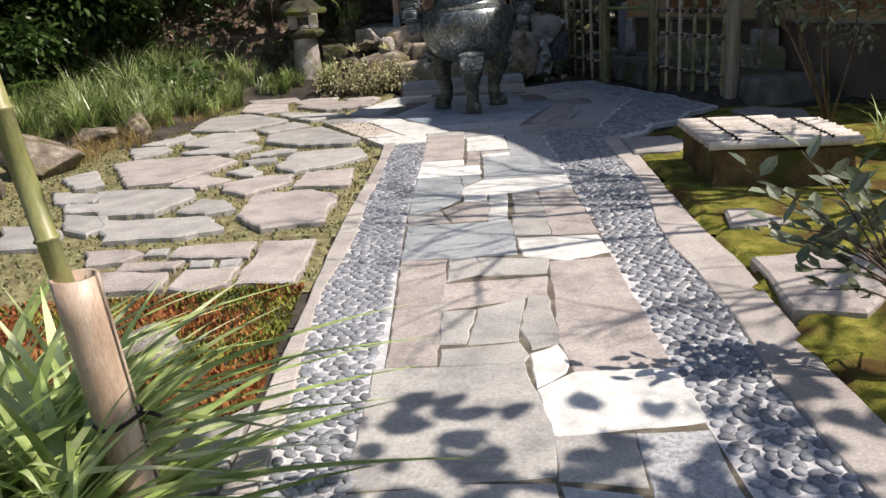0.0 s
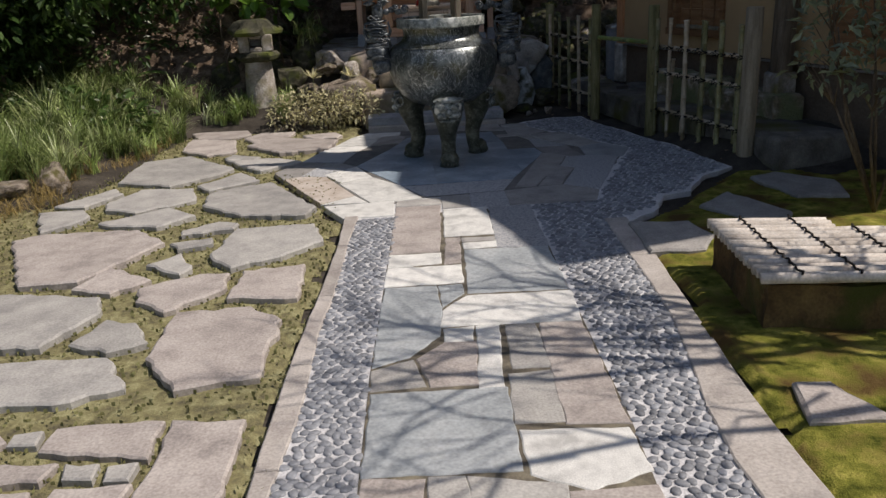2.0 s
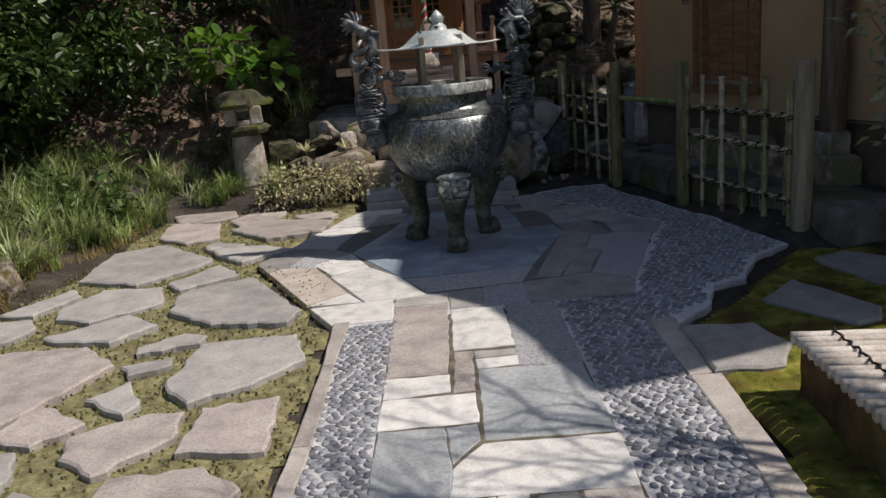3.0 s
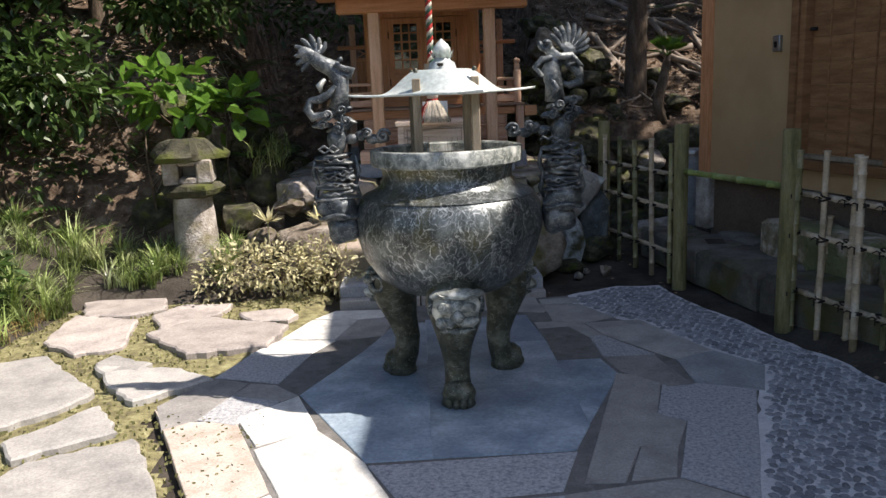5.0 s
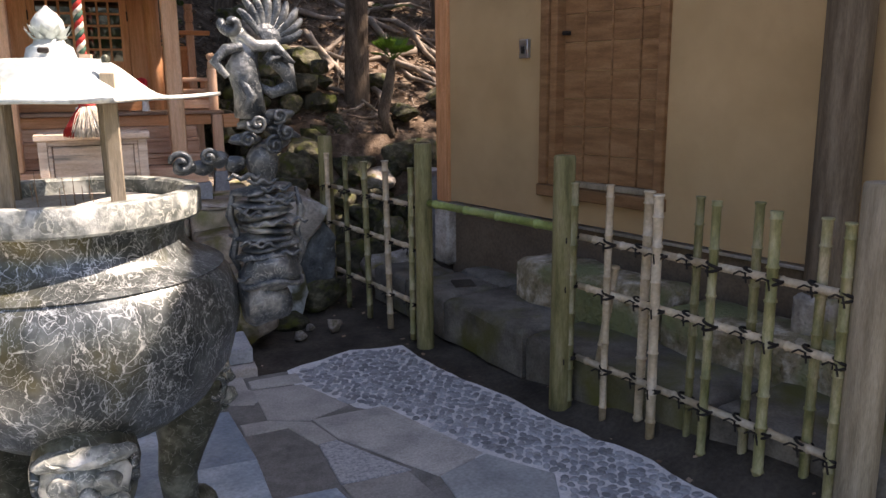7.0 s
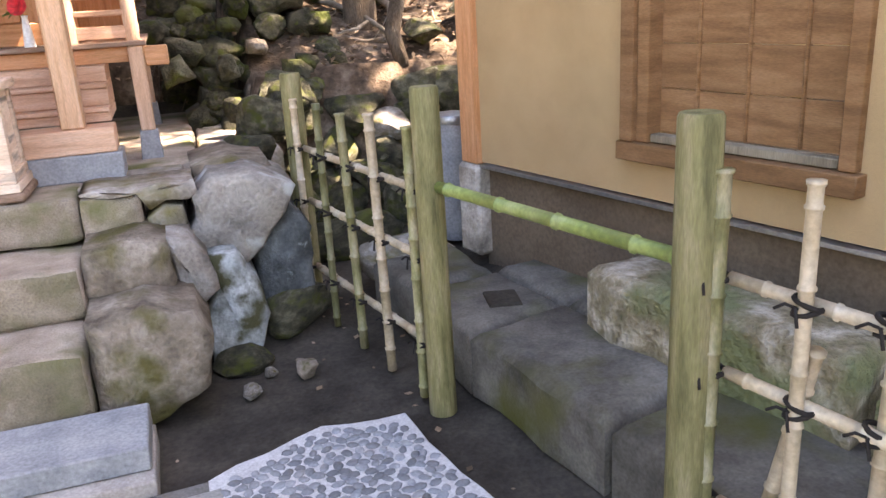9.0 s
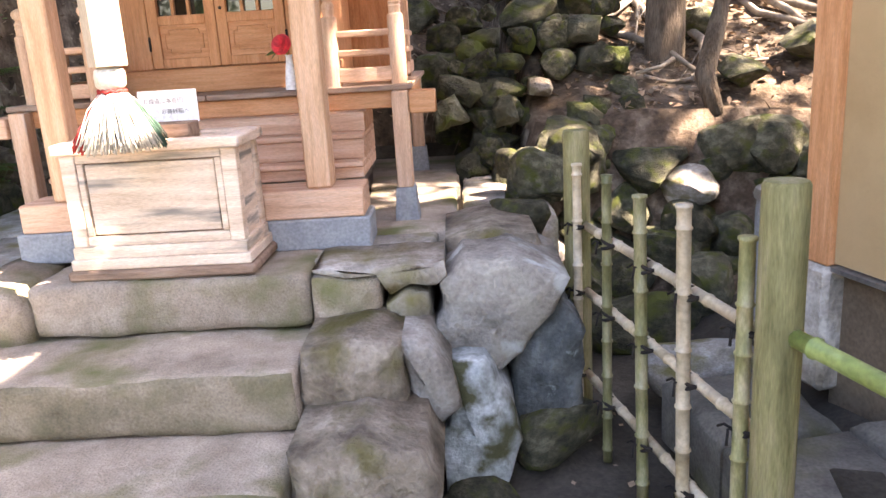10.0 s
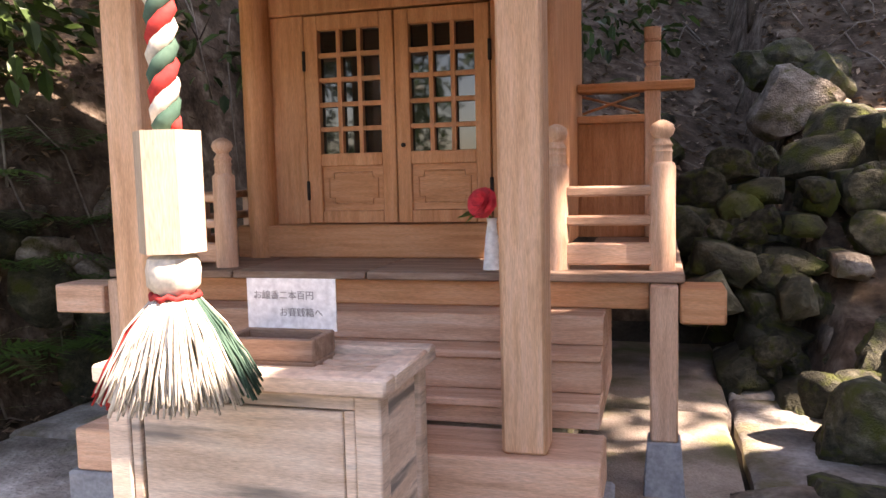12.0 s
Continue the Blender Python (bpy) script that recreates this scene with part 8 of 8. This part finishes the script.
for k, (x, y, s) in enumerate([(-1.5, 12.6, 0.4), (-1.9, 12.9, 0.45), (-1.4, 13.2, 0.4), (-2.3, 13.4, 0.5), (-1.8, 13.8, 0.45), (-2.9, 12.2, 0.5), (-3.3, 11.2, 0.55), (-4.2, 9.9, 0.7), (-4.8, 8.9, 0.8), (-4.6, 10.8, 0.7), (-3.8, 10.6, 0.6), (-2.7, 11.3, 0.4), (3.9, 15.3, 0.4), (4.6, 14.6, 0.4), (1.2, 15.6, 0.4), (-5.2, 8.0, 0.8)]):
    fern(x, y, height(x, y) + 0.05, s, 11, 100 + k)
for k, (x, y, z) in enumerate([(-4.6, 9.6, 1.5), (-4.9, 8.9, 1.7), (-5.3, 8.2, 1.9), (-4.4, 10.4, 1.6)]):
    fern(x, y, z, 0.85, 13, 140 + k)
for k, (x, y, z) in enumerate([(-1.35, 12.5, 1.3), (-1.5, 13.0, 1.45), (-1.28, 12.9, 1.2), (-1.4, 13.5, 1.5), (-1.7, 12.6, 1.5)]):
    fern(x, y, z, 0.42, 10, 160 + k)
palm = thing("small_palm", (3.15, 13.1, height(3.15, 13.1) - 0.05), 0, "small fan palm with a shaggy trunk and bright green crown", "palm")
part("trunk", tube("trunk", [(0, 0, 0), (-0.05, 0.08, 0.25), (0.03, 0.14, 0.5), (0.1, 0.2, 0.76)], [0.05, 0.06, 0.055, 0.035], BARK, 12), palm)
p = Pile()
for k in range(12):
    a, e = k * 0.53, rng.uniform(0.2, 1.2)
    d = Vector((math.cos(a) * math.cos(e), math.sin(a) * math.cos(e), math.sin(e)))
    hub = Vector((0.1, 0.2, 0.78)) + d * 0.1
    p.tube([(0.1, 0.2, 0.76), hub], 0.005, 4)
    sd = d.cross(Vector((0, 0, 1))).normalized()
    for j in range(-6, 7):
        f = (d + sd * j * 0.22).normalized()
        w = sd.cross(f).normalized() * 0.0 + f.cross(d.orthogonal()).normalized() * 0.012
        p.add([hub, hub + f * 0.08 + w, hub + f * 0.17, hub + f * 0.08 - w], [(0, 1, 2, 3)])
part("crown", p.mesh("crown", LEAFBRIGHT, False), palm, kind="stuff")
p = Pile()
for i in range(26):
    x, y = rng.uniform(-1.2, -0.9), rng.uniform(11.2, 12.0)
    blades(p, x, y, 0.75 + 0.3 * rng.random(), 5, 0.35, 0.014, rng, 0.9, 5, (0.3, -0.3))
solo("bank_blades", p.mesh("bank_blades", GRASS, False), label="arching blades growing out of the rock bank", category="grass", kind="stuff")
# green lidded water jar behind the fence
jar = thing("water_barrel", (2.98, 11.62, 0.16), 0, "grey-green lidded barrel behind the bamboo fence", "barrel")
part("body", lathe("body", [(0.1, 0), (0.12, 0.1), (0.125, 0.62), (0.12, 0.68)], CONCRETE, 24), jar)
part("lid", lathe("lid", [(0.13, 0.68), (0.135, 0.7), (0.125, 0.725), (0.03, 0.74)], METALGREY, 24), jar, "pale round lid")

p = Pile()
rng = random.Random(77)
for i in range(2600):
    x, y = (rng.uniform(-3.2, -1.1), rng.uniform(11.8, 15.5)) if i % 3 else (rng.uniform(1.6, 4.2), rng.uniform(13.4, 16.0))
    z = height(x, y) + rng.uniform(0.005, 0.05)
    a, L = rng.uniform(0, 6.28), rng.uniform(0.03, 0.07)
    u = Vector((math.cos(a), math.sin(a), rng.uniform(-0.5, 0.5))) * L
    w = Vector((-math.sin(a), math.cos(a), rng.uniform(-0.4, 0.7))) * L * 0.28
    c = Vector((x, y, z))
    p.add([c - u * 0.5, c + w, c + u * 0.5, c - w + Vector((0, 0, 0.008))], [(0, 1, 2), (0, 2, 3)])
solo("fallen_leaves", p.mesh("fallen_leaves", DEADLEAF, False), label="dry curled fallen leaves on the shaded slope", category="leaf litter", kind="stuff")
for k, (x, y) in enumerate([(-1.3, 12.1), (-1.55, 12.35), (-1.25, 12.6), (-1.75, 12.15), (-1.5, 13.0)]):
    fern(x, y, height(x, y) + 0.25, 0.55, 12, 180 + k)

# ---- last, the stones, pebbles and other small pieces ----
for i, (kind, parent, pts, lk, z0, z1, bevel, rough, step, tilt) in enumerate(STONES):
    if kind == "paving_stone":
        mx, my = sum(v[0] for v in pts) / len(pts), sum(v[1] for v in pts) / len(pts)
        pts = [(x + 0.006 * (x - mx) / math.hypot(x - mx, y - my), y + 0.006 * (y - my) / math.hypot(x - mx, y - my)) for x, y in pts]
    me, c = plate(kind, list(pts), z0, z1, STONE[lk], bevel, rough, i, step, tilt)
    part(kind, me, parent, at=(c.x, c.y, 0.0014 * math.sin(i * 2.3)))

left = [(-0.013, 6.437), (-0.289, 6.437)] + [(pebble_in(y / 4, -1), y / 4) for y in range(25, 2, -1)] + [(-0.261, 0.74), (-0.232, 2.171), (-0.166, 3.358), (-0.147, 4.154), (-0.099, 5.05), (-0.07, 5.553), (-0.032, 5.955)]
right = [(0.978, 6.518), (0.949, 5.553), (0.911, 4.652), (0.854, 3.557), (0.835, 3.059), (0.778, 2.072), (0.759, 0.987), (0.759, 0.74)] + [(pebble_in(y / 4, 1), y / 4) for y in range(3, 24)] + [(1.502, 6.055), (1.807, 6.287), (1.931, 6.578), (2.169, 6.659), (2.407, 7.064), (2.751, 7.272), (2.655, 7.792), (2.598, 8.156), (2.407, 8.728), (2.35, 9.04), (2.217, 9.452), (2.122, 9.967), (1.836, 10.018), (1.454, 9.812), (1.454, 9.637), (1.617, 9.267), (1.779, 9.164), (2.007, 8.541), (2.217, 8.229), (2.045, 7.854), (1.578, 6.789), (1.493, 6.528)]


def pebble_shape(rng, s, pile, x, y, z):
    a = rng.uniform(0, math.pi)
    k = 7
    rx, ry = s * rng.uniform(0.5, 0.62), s * rng.uniform(0.36, 0.45)
    wob = [rng.uniform(0.86, 1.12) for _ in range(k)]
    vs = []
    for lift, q in ((-0.004, 1.0), (0.006, 0.92), (0.0105, 0.66)):
        for i in range(k):
            t = 2 * math.pi * i / k
            u, v = rx * q * wob[i] * math.cos(t), ry * q * wob[i] * math.sin(t)
            vs.append((x + u * math.cos(a) - v * math.sin(a), y + u * math.sin(a) + v * math.cos(a), z + lift))
    fs = [(r * k + i, r * k + (i + 1) % k, (r + 1) * k + (i + 1) % k, (r + 1) * k + i) for r in range(2) for i in range(k)]
    fs.append(tuple(range(2 * k, 3 * k)))
    pile.add(vs, fs)


rng = random.Random(11)
single = []
for _ in range(8):
    p = Pile()
    pebble_shape(rng, 0.05, p, 0, 0, 0)
    single.append(p.mesh("pebble", PEBBLE, True))
rest = Pile()
count = 0
for poly, sp in ((left, 0.047), (right, 0.047)):
    x0, x1 = min(p[0] for p in poly), max(p[0] for p in poly)
    y0, y1 = min(p[1] for p in poly), max(p[1] for p in poly)
    for j in range(int((y1 - y0) / (sp * 0.8)) + 1):
        for i in range(int((x1 - x0) / sp) + 2):
            x = x0 + (i + 0.5 * (j % 2)) * sp + rng.uniform(-0.2, 0.2) * sp
            y = y0 + j * sp * 0.8 + rng.uniform(-0.2, 0.2) * sp
            if not inside(x, y, poly):
                continue
            if poly is left and 2.4 < y < 4.6 and count < 300:
                count += 1
                part("pebble", single[rng.randrange(8)], path, at=(x, y, -0.008), turn=(0, 0, rng.uniform(0, 360)))
            else:
                pebble_shape(rng, sp * rng.uniform(0.9, 1.12), rest, x, y, -0.008)
solo("pebble_border", rest.mesh("pebble_border", PEBBLE, True), label="blue-grey pebbles set on edge in pale mortar", category="pebbles", kind="stuff")
me, c = plate("pebble_mortar", [(0.93, 6.558), (0.949, 5.855), (1.531, 5.955), (1.836, 6.236), (1.969, 6.538), (2.198, 6.618), (2.436, 7.022), (2.789, 7.251), (2.693, 7.792), (2.636, 8.156), (2.446, 8.728), (2.388, 9.04), (2.255, 9.452), (2.16, 10.018), (1.836, 10.07), (1.407, 9.864), (1.407, 9.576), (1.693, 9.143), (1.931, 8.52), (2.122, 8.208), (1.988, 7.844), (1.531, 6.809), (1.454, 6.457)], -0.06, -0.0045, MORTAR, 0.003, 0.02, 3, 0.1)
part("pebble_mortar", me, court, at=(c.x, c.y, 0))
